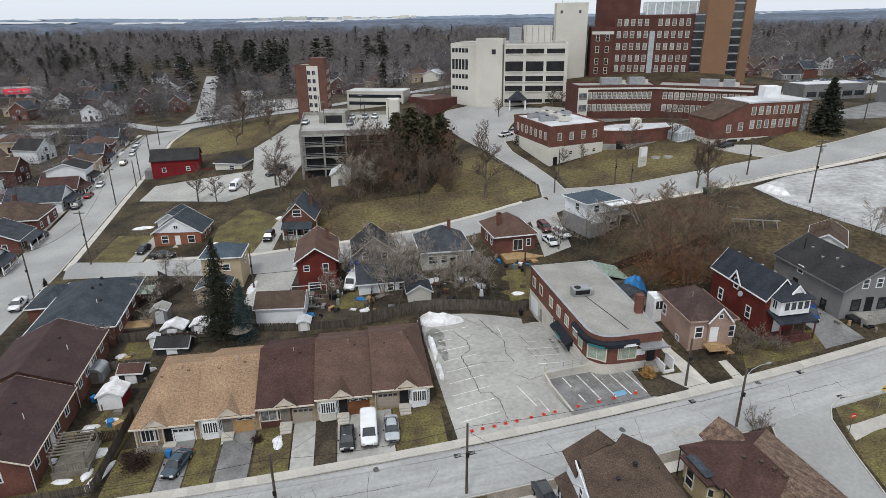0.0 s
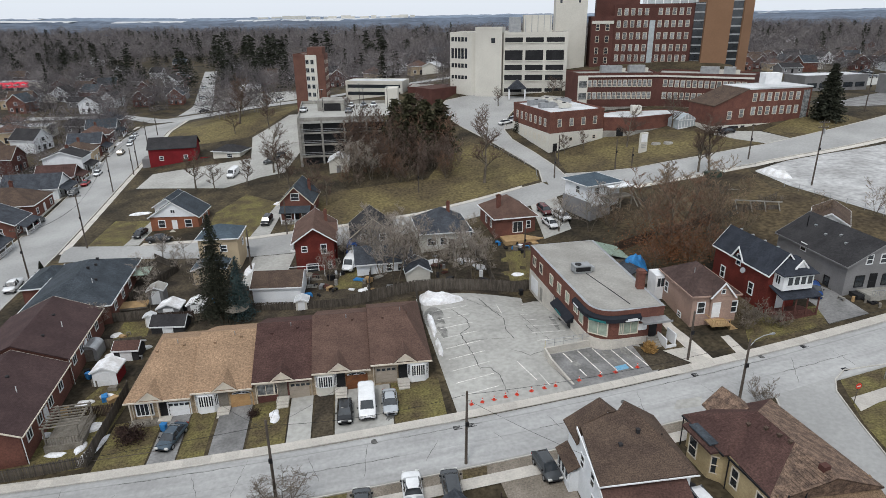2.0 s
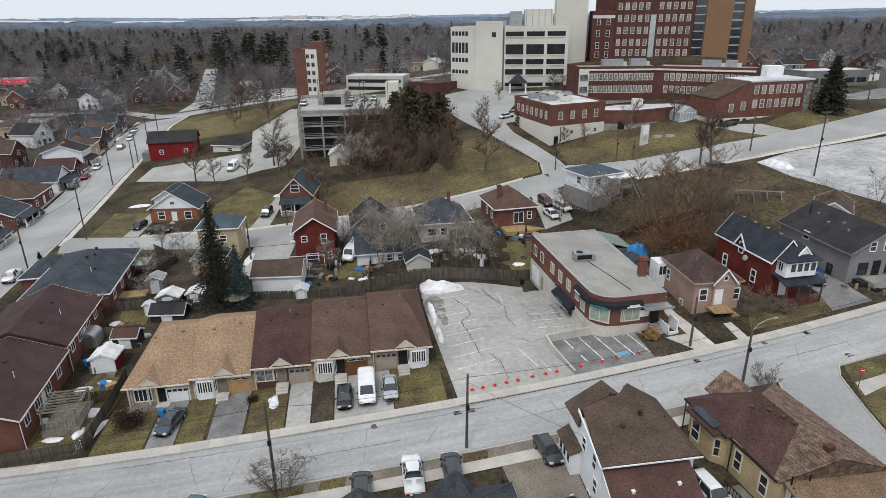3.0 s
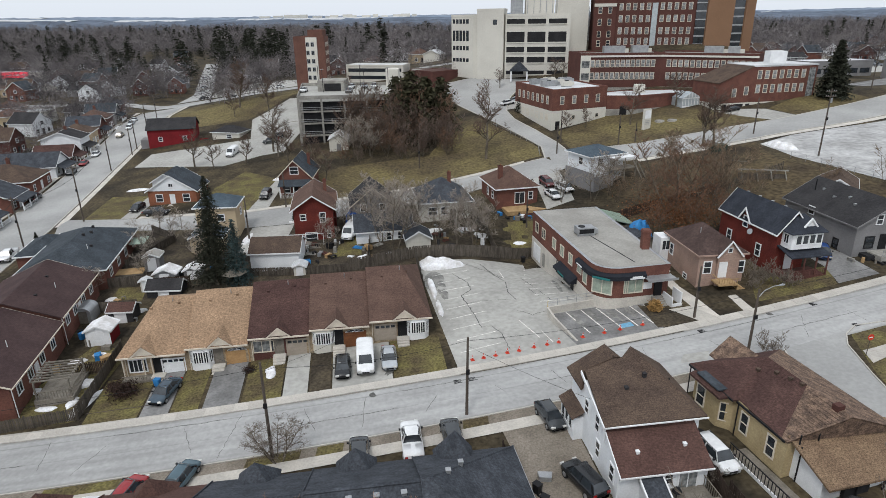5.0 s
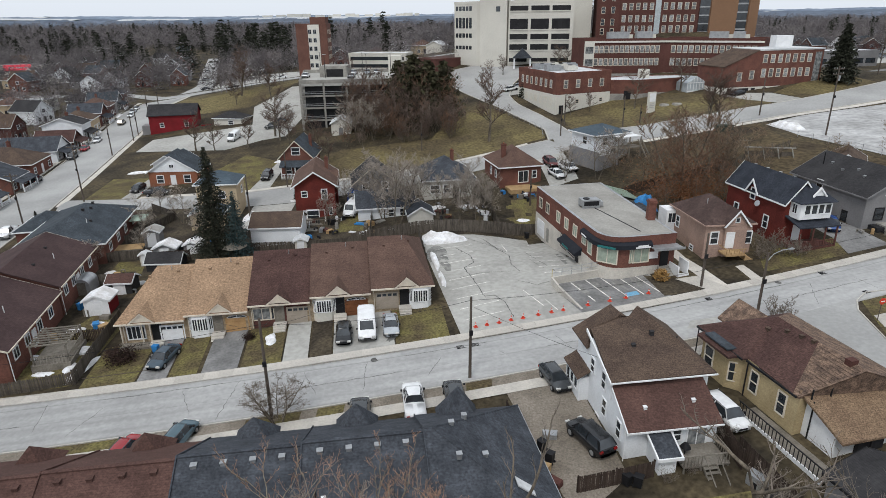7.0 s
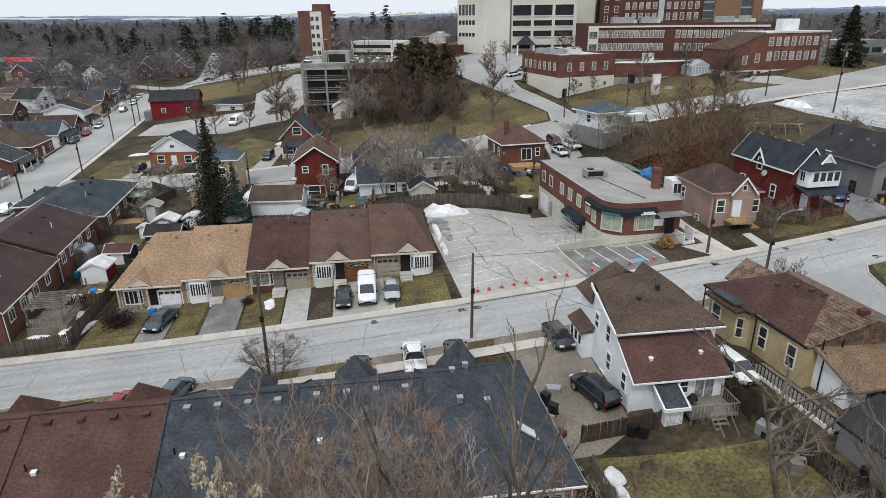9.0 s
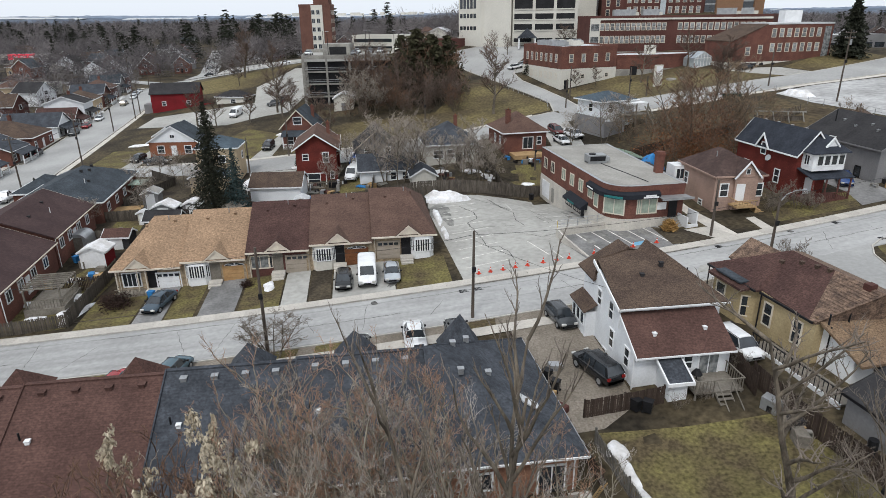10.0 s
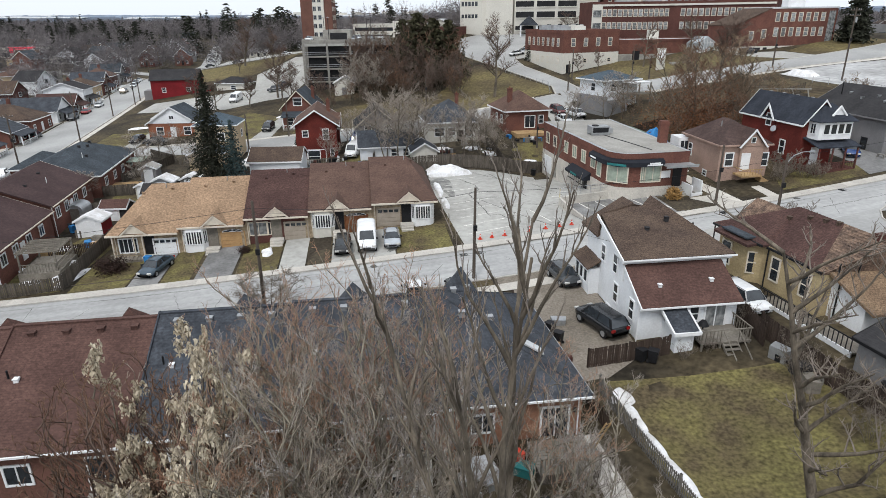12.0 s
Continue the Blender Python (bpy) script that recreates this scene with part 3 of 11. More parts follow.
def KN(x):
    """North kerb of the near street."""
    return 57.8 + 0.19 * x + 0.00086 * x * x


XS = list(range(-110, 111, 6))
near_n = [(x, KN(x)) for x in XS]
near_s = [(x, KN(x) - 7.7) for x in XS]
street("road_near", near_n, near_s, STREET, 0.05, "pale salt-stained asphalt street with fine cracks")
side_e = [(49.5, 62.5), (46.8, 62.2), (44.9, 60.6), (43.8, 58.5), (43, 53), (42.2, 45), (41, 30), (39, 5), (37, -20)]
side_w = [(37.0, 58.5), (36.3, 55.5), (35.6, 50), (34.8, 40), (33.4, 28), (31.4, 5), (29.6, -20)]
patch("road_side", [(52, 63.6)] + side_e + side_w[::-1] + [(33, 57.2)], ROAD, 0.055, "pale asphalt side street meeting the near street", "road")
left_e = [(-60, 40), (-70, 70), (-76, 92), (-81, 119), (-86, 142), (-91, 165), (-98, 200), (-110, 264)]
left_w = [(-71, 40), (-81.5, 70), (-88.5, 95), (-95, 122), (-99, 144), (-104.2, 165), (-112.5, 198), (-122.8, 238), (-130.5, 268)]
street("road_left", left_e, left_w, ROAD, 0.06, "pale asphalt residential street lined with parked cars")
mid_n = [(-82, 123.5), (-64, 120.5), (-41, 119.5), (-20, 123), (-6, 126), (8, 132), (18, 137), (23, 139)]
mid_s = [(-78, 114.5), (-61, 113.5), (-41, 110.5), (-29, 111), (-19, 113.5), (-5, 117), (7, 122.5), (17, 125), (27, 130.5)]
street("road_middle", mid_n, mid_s, ROAD, 0.07, "narrow pale asphalt street behind the houses")
hosp_w = [(23, 139), (23.4, 148), (20, 158), (13.5, 174), (5, 191), (0, 203), (-1.5, 211), (1, 217), (9, 219)]
hosp_e = [(29, 141), (27.5, 150), (24, 162), (19.5, 174), (18, 183), (20.5, 195), (24, 203), (34, 208)]
street("road_hospital", hosp_w, hosp_e, ROAD, 0.08, "pale curving hospital access road with drop-off loop")
main_n = [(24, 143), (29, 143.2), (36, 141.8), (45, 141), (62, 144), (78, 149), (96, 157), (118, 166), (150, 180), (260, 228)]
main_s = [(24, 131), (34, 130), (41, 129.8), (57, 131), (68, 133.5), (87, 141), (107, 149.5), (130, 159), (160, 172), (268, 218)]
street("road_main", main_n, main_s, ROAD, 0.09, "pale asphalt road climbing past the hospital lawn")
cross_a = [(-400, 275), (-200, 284), (-150, 290), (-110, 262), (-80, 266), (-58, 258), (-20, 262), (40, 268)]
cross_b = [(-400, 284), (-200, 293), (-152, 299), (-126, 285), (-104, 280), (-78, 277), (-56, 268), (-20, 272), (40, 278)]
street("road_cross", cross_a, cross_b, ROAD, 0.1, "pale asphalt cross street beyond the houses")
street("road_far", [(-108, 287), (-118.5, 320), (-152, 421), (-179, 505)], [(-124, 289), (-131.5, 329), (-162, 422), (-188, 503)], ROAD, 0.11, "pale straight road running away between bare trees")
patch("far_apron", [(-108.5, 288), (-66, 277), (-60, 300), (-84, 335), (-104, 348), (-122, 345), (-117, 320)], LOT, 0.06, "pale asphalt forecourt beside the cross street", "lot")
patch("parking_lot_east", [(66.5, 128.5), (68.5, 118), (74, 108), (84, 92), (140, 112), (150, 160), (108, 146), (90, 139.5), (76, 134)], SALT, 0.06, "pale salt-stained empty parking lot", "lot")
patch("parking_lot_hospital", [(150, 280), (176, 276), (262, 326), (262, 350), (190, 348)], LOT, 0.06, "hospital parking lot full of cars", "lot")
patch("gravel_lot", [(-86, 177), (-85, 164), (-58, 156.5), (-50, 163), (-44, 165), (-43, 190), (-44, 222), (-56, 226), (-64, 205), (-58, 182)], LOT, 0.05, "pale gravel lane and lot beside the parking structure", "lot")
patch("east_drive", [(108, 176), (122, 181), (158, 212), (196, 244), (186, 262), (140, 226), (112, 196)], TARMAC, 0.05, "grey asphalt drive beside a flat-roofed building", "lot")
patch("hospital_forecourt", [(18, 183), (23.5, 184), (40, 190), (44, 204), (34, 210), (24, 203)], LOT, 0.07, "pale asphalt hospital forecourt", "lot")
patch("clinic_drive", [(70.5, 162), (76.5, 162.8), (83, 161), (87.4, 152.2), (79.7, 149.4), (74.5, 155.5)], LOT, 0.07, "pale asphalt drive at the brick wing", "lot")

# restaurant parking lot with painted bays
patch("parking_lot", [(1.2, KN(1.2) + 1.5), (26, KN(26) + 1.5), (25.5, 71.2), (20.4, 71.4), (18.9, 74.0), (15.7, 92.3), (-4.8, 89.6)], LOT, 0.04, "worn cracked grey asphalt parking lot", "lot")

patch("sunken_bays", [(13.3, 68.4), (13.2, 70.4), (20.4, 71.6), (25.3, 71.2), (26.2, KN(26.2) + 1.7), (15.2, KN(15.2) + 1.7)], TARMAC, 0.046, "stained sunken parking bays beside the restaurant", "lot")

# north pavement: slabs with joints
north_walk = patch("pavement_north_bed", [(x, KN(x) + 0.1) for x in XS] + [(x, KN(x) + 1.5) for x in XS[::-1]], CONC, 0.1, "concrete bed of the pavement", "pavement")
kerb("kerb_north", [(x, KN(x) + 0.08) for x in XS if x < -24] + [(-21, KN(-21) + 0.08), (1.5, KN(1.5) + 0.08)])
kerb("kerb_north_east", [(x, KN(x) + 0.08) for x in XS if x > 24])
kerb("kerb_south", [(x, KN(x) - 7.75) for x in XS if x < 38])
patch("boulevard_south", [(x, KN(x) - 7.85) for x in XS if x < 35] + [(x, KN(x) - 9.2) for x in XS[::-1] if x < 35], GRAVEL, 0.06, "patchy gravel strip between kerb and walk", "verge")
patch("pavement_south", [(x, KN(x) - 9.2) for x in XS if x < 35] + [(x, KN(x) - 10.7) for x in XS[::-1] if x < 35], CONC, 0.1, "pale concrete pavement on the south side", "pavement")
kerb("kerb_side_east", side_e)
kerb("kerb_near_east", [(49.5, 62.5), (54, KN(54) - 7.7), (70, KN(70) - 7.7), (100, KN(100) - 7.7)])
kerb("kerb_side_west", side_w)
patch("pavement_side", [(44.6, 57.2), (46.2, 57.6), (56, 60.6), (80, 68), (80, 66), (56, 58.8), (46.8, 56), (44.2, 54.8)], CONC, 0.09, "pale concrete pavement along the corner lawn", "pavement")
patch("corner_lawn", [(45.3, 60.3), (47, 61.8), (50, 62.2), (56, KN(56) - 8.2), (100, KN(100) - 8.2), (100, 30), (41.6, 30), (43.4, 53)], LAWN, 0.03, "dormant lawn on the street corner", "lawn")
kerb("kerb_left_east", left_e[2:], label="pale concrete kerb and pavement edge", w=0.3)
kerb("kerb_left_west", left_w[1:], w=0.3)
patch("pavement_left_east", [(p[0] + 0.4, p[1]) for p in left_e[3:]] + [(p[0] + 1.9, p[1]) for p in left_e[:2:-1]], CONC, 0.07, "pale concrete pavement", "pavement")
patch("pavement_left_west", [(p[0] - 1.2, p[1]) for p in left_w[1:]] + [(p[0] - 3.0, p[1]) for p in left_w[:0:-1]], CONC, 0.07, "pale concrete pavement in front of the houses", "pavement")
kerb("kerb_middle", [(p[0], p[1] + 0.1) for p in mid_n[1:]], w=0.4)
patch("pavement_middle", [(p[0], p[1] + 0.3) for p in mid_n[1:-1]] + [(p[0], p[1] + 1.5) for p in mid_n[-2:0:-1]], CONC, 0.09, "narrow concrete pavement along the field", "pavement")
kerb("kerb_hospital_west", hosp_w, w=0.35)
kerb("kerb_hospital_east", hosp_e, w=0.35)
kerb("kerb_main_north", main_n[1:], w=0.4)
kerb("kerb_main_south", main_s[1:], w=0.4)
patch("pavement_main", [(p[0], p[1] - 0.4) for p in main_s[2:]] + [(p[0] + 0.4, p[1] - 2.0) for p in main_s[:1:-1]], CONC, 0.07, "pale concrete pavement along the hill road", "pavement")

# lawns and fields
patch("field", [(-33, 123), (-20, 124.8), (-6, 127.8), (8, 133.8), (18, 139), (22.5, 141), (22.6, 148), (19, 157), (13, 171), (4, 178), (-4, 150), (-26, 146), (-34, 140)], GRASS, 0.03, "sloping field of dormant olive grass", "field")
patch("hospital_lawn", [(29.5, 144.2), (36, 142.6), (45, 141.8), (62, 145), (78, 150), (79, 158), (70, 164), (60, 170), (44, 168), (29, 159)], GRASS, 0.03, "sloping hospital lawn of dormant grass", "lawn")
patch("east_lawn", [(83.6, 161.2), (88.2, 152.8), (98, 156.2), (107, 158.6), (110.6, 161), (111.6, 165), (109.5, 169.5), (102, 172), (95, 169.5)], GRASS, 0.03, "dormant lawn under a spruce", "lawn")
patch("far_lawn", [(-104, 250), (-98, 205), (-66, 206), (-57, 228), (-50, 250), (-58, 254), (-80, 262)], GRASS, 0.03, "open dormant lawn beside the road", "lawn")
patch("orange_house_lawn", [(-76, 117.6), (-65.5, 121.6), (-67, 136), (-78, 138)], LAWN, 0.03, "front lawn of dormant grass", "lawn")
patch("side_lawn", [(-51, 121.6), (-40, 121), (-38, 140), (-50, 150), (-54, 138)], LAWN, 0.03, "side lawn of dormant grass", "lawn")
patch("hill_grass", [(33, 128.5), (57, 129.6), (66, 131), (65, 118), (72, 108), (83, 90), (110, 84), (86, 68), (62, 88), (50, 96), (34, 100), (30, 115)], HILL, 0.025, "rough hillside of dead grass behind the houses", "hillside")
patch("east_yard", [(31, 67), (60, 74.5), (60, 96), (32, 92)], SCRUB, 0.02, "leaf-strewn yards between the houses", "yard")
patch("path_pink_house", [(36.6, KN(36.6) + 1.5), (37.9, KN(37.9) + 1.5), (37.4, 71.6), (36.3, 71.4)], CONC, 0.05, "short concrete path to a wooden porch", "path")
patch("front_lawn_red_house", [(39, 69.3), (50.5, 72), (52, 77), (46, 76.5), (40.5, 74)], LAWN, 0.05, "worn front lawn of the red brick house", "lawn")
patch("drive_red_house", [(50.8, 72.2), (57, 73.8), (56, 80), (53.5, 86), (50.5, 84), (51.6, 77)], TARMAC, 0.06, "grey asphalt driveway", "driveway")
patch("drive_pink_house", [(31.6, KN(31.6) + 1.5), (33.4, KN(33.4) + 1.5), (32.4, 71.5), (31.4, 75), (30.2, 86), (28.9, 86), (30.3, 73)], CONC, 0.05, "concrete side path beside the pink brick house", "path")
patch("yard_back_white_house", [(10.0, 34.0), (23.2, 35), (25, 28.3), (27.2, 21), (30, 10), (15, 10), (13.4, 18), (12, 24.3), (10.8, 28.7)], LAWN, 0.03, "back lawn of mossy dormant grass", "lawn")
patch("gravel_drive", [(4.6, KN(4.6) - 7.8), (11.2, KN(11.2) - 7.8), (12, 49), (13.6, 37), (10.6, 34.4), (8.6, 34)], GRAVEL, 0.05, "brown gravel driveway with tyre ruts", "driveway")
patch("back_gardens", [(-34, 10), (8.5, 10), (9, 29), (-34, 23)], SCRUB, 0.02, "overgrown back gardens full of leaf litter", "yard")
patch("yard_west", [(-50, 52.6), (-39.8, 54), (-40.5, 68), (-46, 70)], LAWN, 0.03, "muddy side lawn with melting snow", "lawn")
patch("middle_yards", [(-56, 80), (14, 93), (19, 112), (-60, 112)], DIRT, 0.015, "muddy cluttered back yards", "yard")
patch("yard_fenced", [(9.5, 95.5), (18.5, 97), (18.5, 107), (10.5, 107)], LAWN, 0.04, "fenced back lawn", "lawn")
patch("yard_mid_lawn", [(-19, 94), (-14, 94), (-15, 101), (-18, 104)], LAWN, 0.04, "small back lawn", "lawn")
patch("drive_red_brick", [(-36, 97), (-28.5, 97), (-29, 110.8), (-37, 110.5)], LOT, 0.05, "pale asphalt yard beside the red brick house", "driveway")
patch("drive_green_gable", [(-41, 119.6), (-36.8, 120), (-37.5, 140), (-40, 140)], LOT, 0.06, "pale driveway", "driveway")
patch("drive_orange_house", [(-68, 121.4), (-64.6, 121), (-66, 138), (-68.5, 138)], LOT, 0.06, "pale driveway beside the orange brick house", "driveway")
patch("drive_bungalow", [(18.4, 126.2), (24.5, 129.5), (24.5, 112), (19, 110)], LOT, 0.06, "pale driveway with parked vehicles", "driveway")
for x0, x1 in ((-60, -44), (-37, -30), (-19, -14), (-12.5, -10), (1.5, 4), (13, 20)):
    patch("verge_grass", [(x0, KN(x0) - 7.9), (x1, KN(x1) - 7.9), (x1, KN(x1) - 9.2), (x0, KN(x0) - 9.2)], LAWN, 0.075, "small strip of dormant grass by the kerb", "verge")


# ---- the row of five townhouses ----
ROW = pose(-37.93, 61.7, 0, 0, 0, 8.5)
UW = 7.2
town_specs = [
    (0.1, R_ORANGE, WHITE, "row", "five-light", "end townhouse with orange-tan shingles and a white garage door"),
    (0.65, R_ORANGE, WOODDOOR, "fan", "bay", "townhouse with orange-tan shingles and a tan wooden garage door"),
    (1.3, R_MAROON, BEIGEDOOR, "row", "blind", "townhouse with dark maroon shingles and a taupe garage door"),
    (1.85, R_BROWN, BROWNDOOR, "fan", "bay", "townhouse with brown shingles and a brown wooden garage door"),
    (2.35, R_BROWN, BEIGEDOOR, "row", "bay", "end townhouse with brown shingles and a pale bow window"),
]


def townhouse(i, eave, roof, gdoor, lights, window, label):
    z = eave - 2.95
    p = thing("townhouse", label, "townhouse", ROW @ pose(UW * i, 0, z), "row of townhouses")
    w, dep, h, rise = UW - 0.02, 16.4, 2.95, 3.6
    part("wall", boxes((0, w, 0, dep, -2.5, h)), STONE if i != 2 else B_BROWN, p)
    o, ry = 0.55, 8.2
    l, r = (3.0 if i == 0 else 0.0), (3.0 if i == 4 else 0.0)
    x0, x1 = (-0.5 if i == 0 else 0.0), (w + 0.5 if i == 4 else w)
    bm = bmesh.new()
    slab(bm, [(x0, -o, h), (x1, -o, h), (x1 - r, ry, h + rise), (x0 + l, ry, h + rise)], 0.16)
    part("front_roof_slope", bm, roof, p)
    bm = bmesh.new()
    slab(bm, [(x1, dep + o, h), (x0, dep + o, h), (x0 + l, ry, h + rise), (x1 - r, ry, h + rise)], 0.16)
    part("back_roof_slope", bm, roof, p)
    if l:
        bm = bmesh.new()
        slab(bm, [(x0, dep + o, h), (x0, -o, h), (x0 + l, ry, h + rise)], 0.16)
        part("hip_slope", bm, roof, p)
    if r:
        bm = bmesh.new()
        slab(bm, [(x1, -o, h), (x1, dep + o, h), (x1 - r, ry, h + rise)], 0.16)
        part("hip_slope", bm, roof, p)
    if i > 0:
        bm = bmesh.new()
        profile_x(bm, [(-0.4, h - 0.7), (ry, h + rise - 0.9), (dep + 0.4, h - 0.7), (dep + 0.4, h - 0.1), (ry, h + rise - 0.05), (-0.4, h - 0.1)], 0.0, 0.12)
        part("party_wall", bm, roof, p)
    part("gutter", boxes((x0, x1, -o - 0.12, -o + 0.0, h - 0.16, h + 0.02)), CREAM, p)
    # small gable over the entrance
    gx_, k = {0: 2.5, 1: 4.0, 2: 3.6, 3: 3.3, 4: 4.3}[i], rise / (ry + o)
    bm = bmesh.new()
    profile_y(bm, [(gx_ - 1.25, h + 0.12), (gx_ + 1.25, h + 0.12), (gx_, h + 1.18)], -o + 0.02, -o + 0.1)
    g = part("gable_face", bm, CREAM, p, "cream gable triangle")
    bm = bmesh.new()
    for s in (-1, 1):
        profile_y(bm, [(gx_ + s * 1.55, h - 0.02), (gx_ + s * 1.35, h - 0.1), (gx_, h + 1.1), (gx_, h + 1.32)], -o - 0.1, -o + 0.12)
    part("bargeboard", bm, CREAM, g)
    bm = bmesh.new()
    for s in (-1, 1):
        e, apex, back = (gx_ + s * 1.6, -o - 0.1, h + 0.02), (gx_, -o - 0.1, h + 1.36), (gx_, 2.7, h + 1.36)
        slab(bm, [e, apex, back][::s], 0.1)
    bmesh.ops.recalc_face_normals(bm, faces=bm.faces[:])
    part("gable_roof", bm, roof, g)
    # garage door, entrance, window
    gu = {0: 5.6, 1: 5.8, 2: 5.7, 3: 5.4, 4: 1.9}[i]
    garage_door(p, gu, 0.05, 2.5, 2.1 if lights == "row" else 1.95, gdoor, lights, y=-0.02)
    du, wu = {0: (3.9, 1.6), 1: (3.6, 1.7), 2: (3.5, 1.5), 3: (3.4, 1.6), 4: (4.0, 5.9)}[i]
    door(p, "F", du, 0.45, 0.95, 2.05, w, dep, GREYWOOD if i in (1, 2) else BLACK)
    part("door_step", boxes((du - 0.75, du + 0.75, -1.1, 0, -0.6, 0.42), (du - 0.7, du + 0.7, -1.45, -1.1, -0.6, 0.22), (du - 0.7, du + 0.7, -1.8, -1.45, -0.6, 0.02)), CONC, p)
    if window == "bay":
        bm = bmesh.new()
        prism(bm, [(wu - 1.35, 0), (wu - 0.85, -0.55), (wu + 0.85, -0.55), (wu + 1.35, 0)], -0.4, 2.75)
        b = part("bay", bm, WHITE if i != 3 else PANEL, p, "pale three-sided bay window")
        for k2 in range(3):
            win(p, "F", 0, 0, 0.48, 1.45, style="v", m=pose(wu - 0.57 + 0.57 * k2, -0.56, 0.95))
        for s in (-1, 1):
            win(p, "F", 0, 0, 0.42, 1.45, style="v", m=pose(wu + s * 1.11, -0.29, 0.95, 0, 0, s * 47.7))
    elif window == "blind":
        win(p, "F", wu, 0.85, 2.0, 1.45, w, dep, "v", CREAM, BLIND)
        win(p, "F", 3.4 - 0.75, 0.85, 0.4, 1.4, w, dep, "", CREAM, GLASS)
    else:
        win(p, "F", wu, 0.75, 1.9, 1.6, w, dep, "vvv", WHITE, GLASS)
        bm = boxes((0.1, 3.2, -1.5, -1.44, 0.95, 1.02), (0.1, 3.2, -1.5, -1.44, 0.3, 0.36))
        for q in range(9):
            box(bm, 0.12 + q * 0.38, 0.16 + q * 0.38, -1.5, -1.44, -0.4, 0.95)
        part("porch_railing", bm, GREYWOOD, p, "grey wooden porch railing")
        part("porch_deck", boxes((0.0, 4.6, -1.5, 0, -0.6, 0.28), (3.4, 4.7, -1.9, -1.5, -0.6, 0.08), (3.4, 4.7, -2.3, -1.9, -0.6, -0.12), (3.4, 4.7, -2.7, -2.3, -0.7, -0.32)), GREYWOOD, p)
        for q in (0.12, 2.4, 3.3):
            part("porch_post", boxes((q - 0.06, q + 0.06, -0.5, -0.38, 0.2, h - 0.2)), CREAM, p)
    for q in (0.22, w - 0.22):
        part("corner_pier", boxes((q - 0.22, q + 0.22, -0.1, 0, -1.0, h - 0.15)), STONE, p)
    part("downspout", boxes((0.3, 0.38, -0.2, -0.12, -0.2, h)), CREAM, p)
    for q in ((2.0, 6.4), (5.2, 7.0)):
        roof_vent(p, q[0], q[1], h + rise * (q[1] + o) / (ry + o), 0.26, roof)
    part("vent_pipe", rod(bmesh.new(), (4.4, 7.4, h + 3.0), (4.4, 7.4, h + 3.8), 0.05), STEEL, p)
    return p


for i, spec in enumerate(town_specs):
    townhouse(i, *spec)


# front gardens and drives of the row, in row coordinates
def rowpatch(name, pts, material, dz, label, category):
    return patch(name, [tuple((ROW @ Vector((a, b, 0)))[:2]) for a, b in pts], material, dz, label, category, cell=2.5)


def front(u):
    q = ROW @ Vector((u, 0, 0))
    lo, hi = -16.0, 0.0
    for _ in range(40):
        m_ = (lo + hi) / 2
        a = ROW @ Vector((u, m_, 0))
        lo, hi = (m_, hi) if a.y < KN(a.x) + 1.5 else (lo, m_)
    return lo


def strip(name, a, b, material, dz, label, category, top=(0, 0)):
    rowpatch(name, [(a, front(a)), (b, front(b)), (b + top[1], -0.05), (a + top[0], -0.05)], material, dz, label, category)


strip("lawn_strip", -2.0, 3.6, LAWN, 0.05, "dormant front lawn of a townhouse", "lawn")
strip("driveway", 3.85, 6.84, TARMAC, 0.07, "dark asphalt driveway", "driveway")
strip("lawn_strip", 7.03, 9.92, LAWN, 0.05, "narrow strip of dormant grass with edging", "lawn")
strip("driveway", 10.40, 14.16, TARMAC, 0.07, "dark asphalt driveway with a patched seam", "driveway")
strip("lawn_strip", 14.45, 18.68, LAWN, 0.05, "dormant front lawn with a snow remnant", "lawn")
strip("driveway", 18.87, 21.57, LOT, 0.07, "grey asphalt driveway", "driveway")
strip("lawn_strip", 21.76, 24.07, DIRT, 0.05, "strip of brown bare soil", "lawn")
strip("driveway", 24.27, 31.01, LOT, 0.07, "shared grey asphalt driveway", "driveway")
strip("lawn_strip", 31.20, 37.17, LAWN, 0.05, "dormant front lawn beside the parking lot", "lawn")

# ---- the charcoal and brown roofed row south of the street ----
SROW = pose(-35.4, 22.6, 0, 0, 0, 8.5)


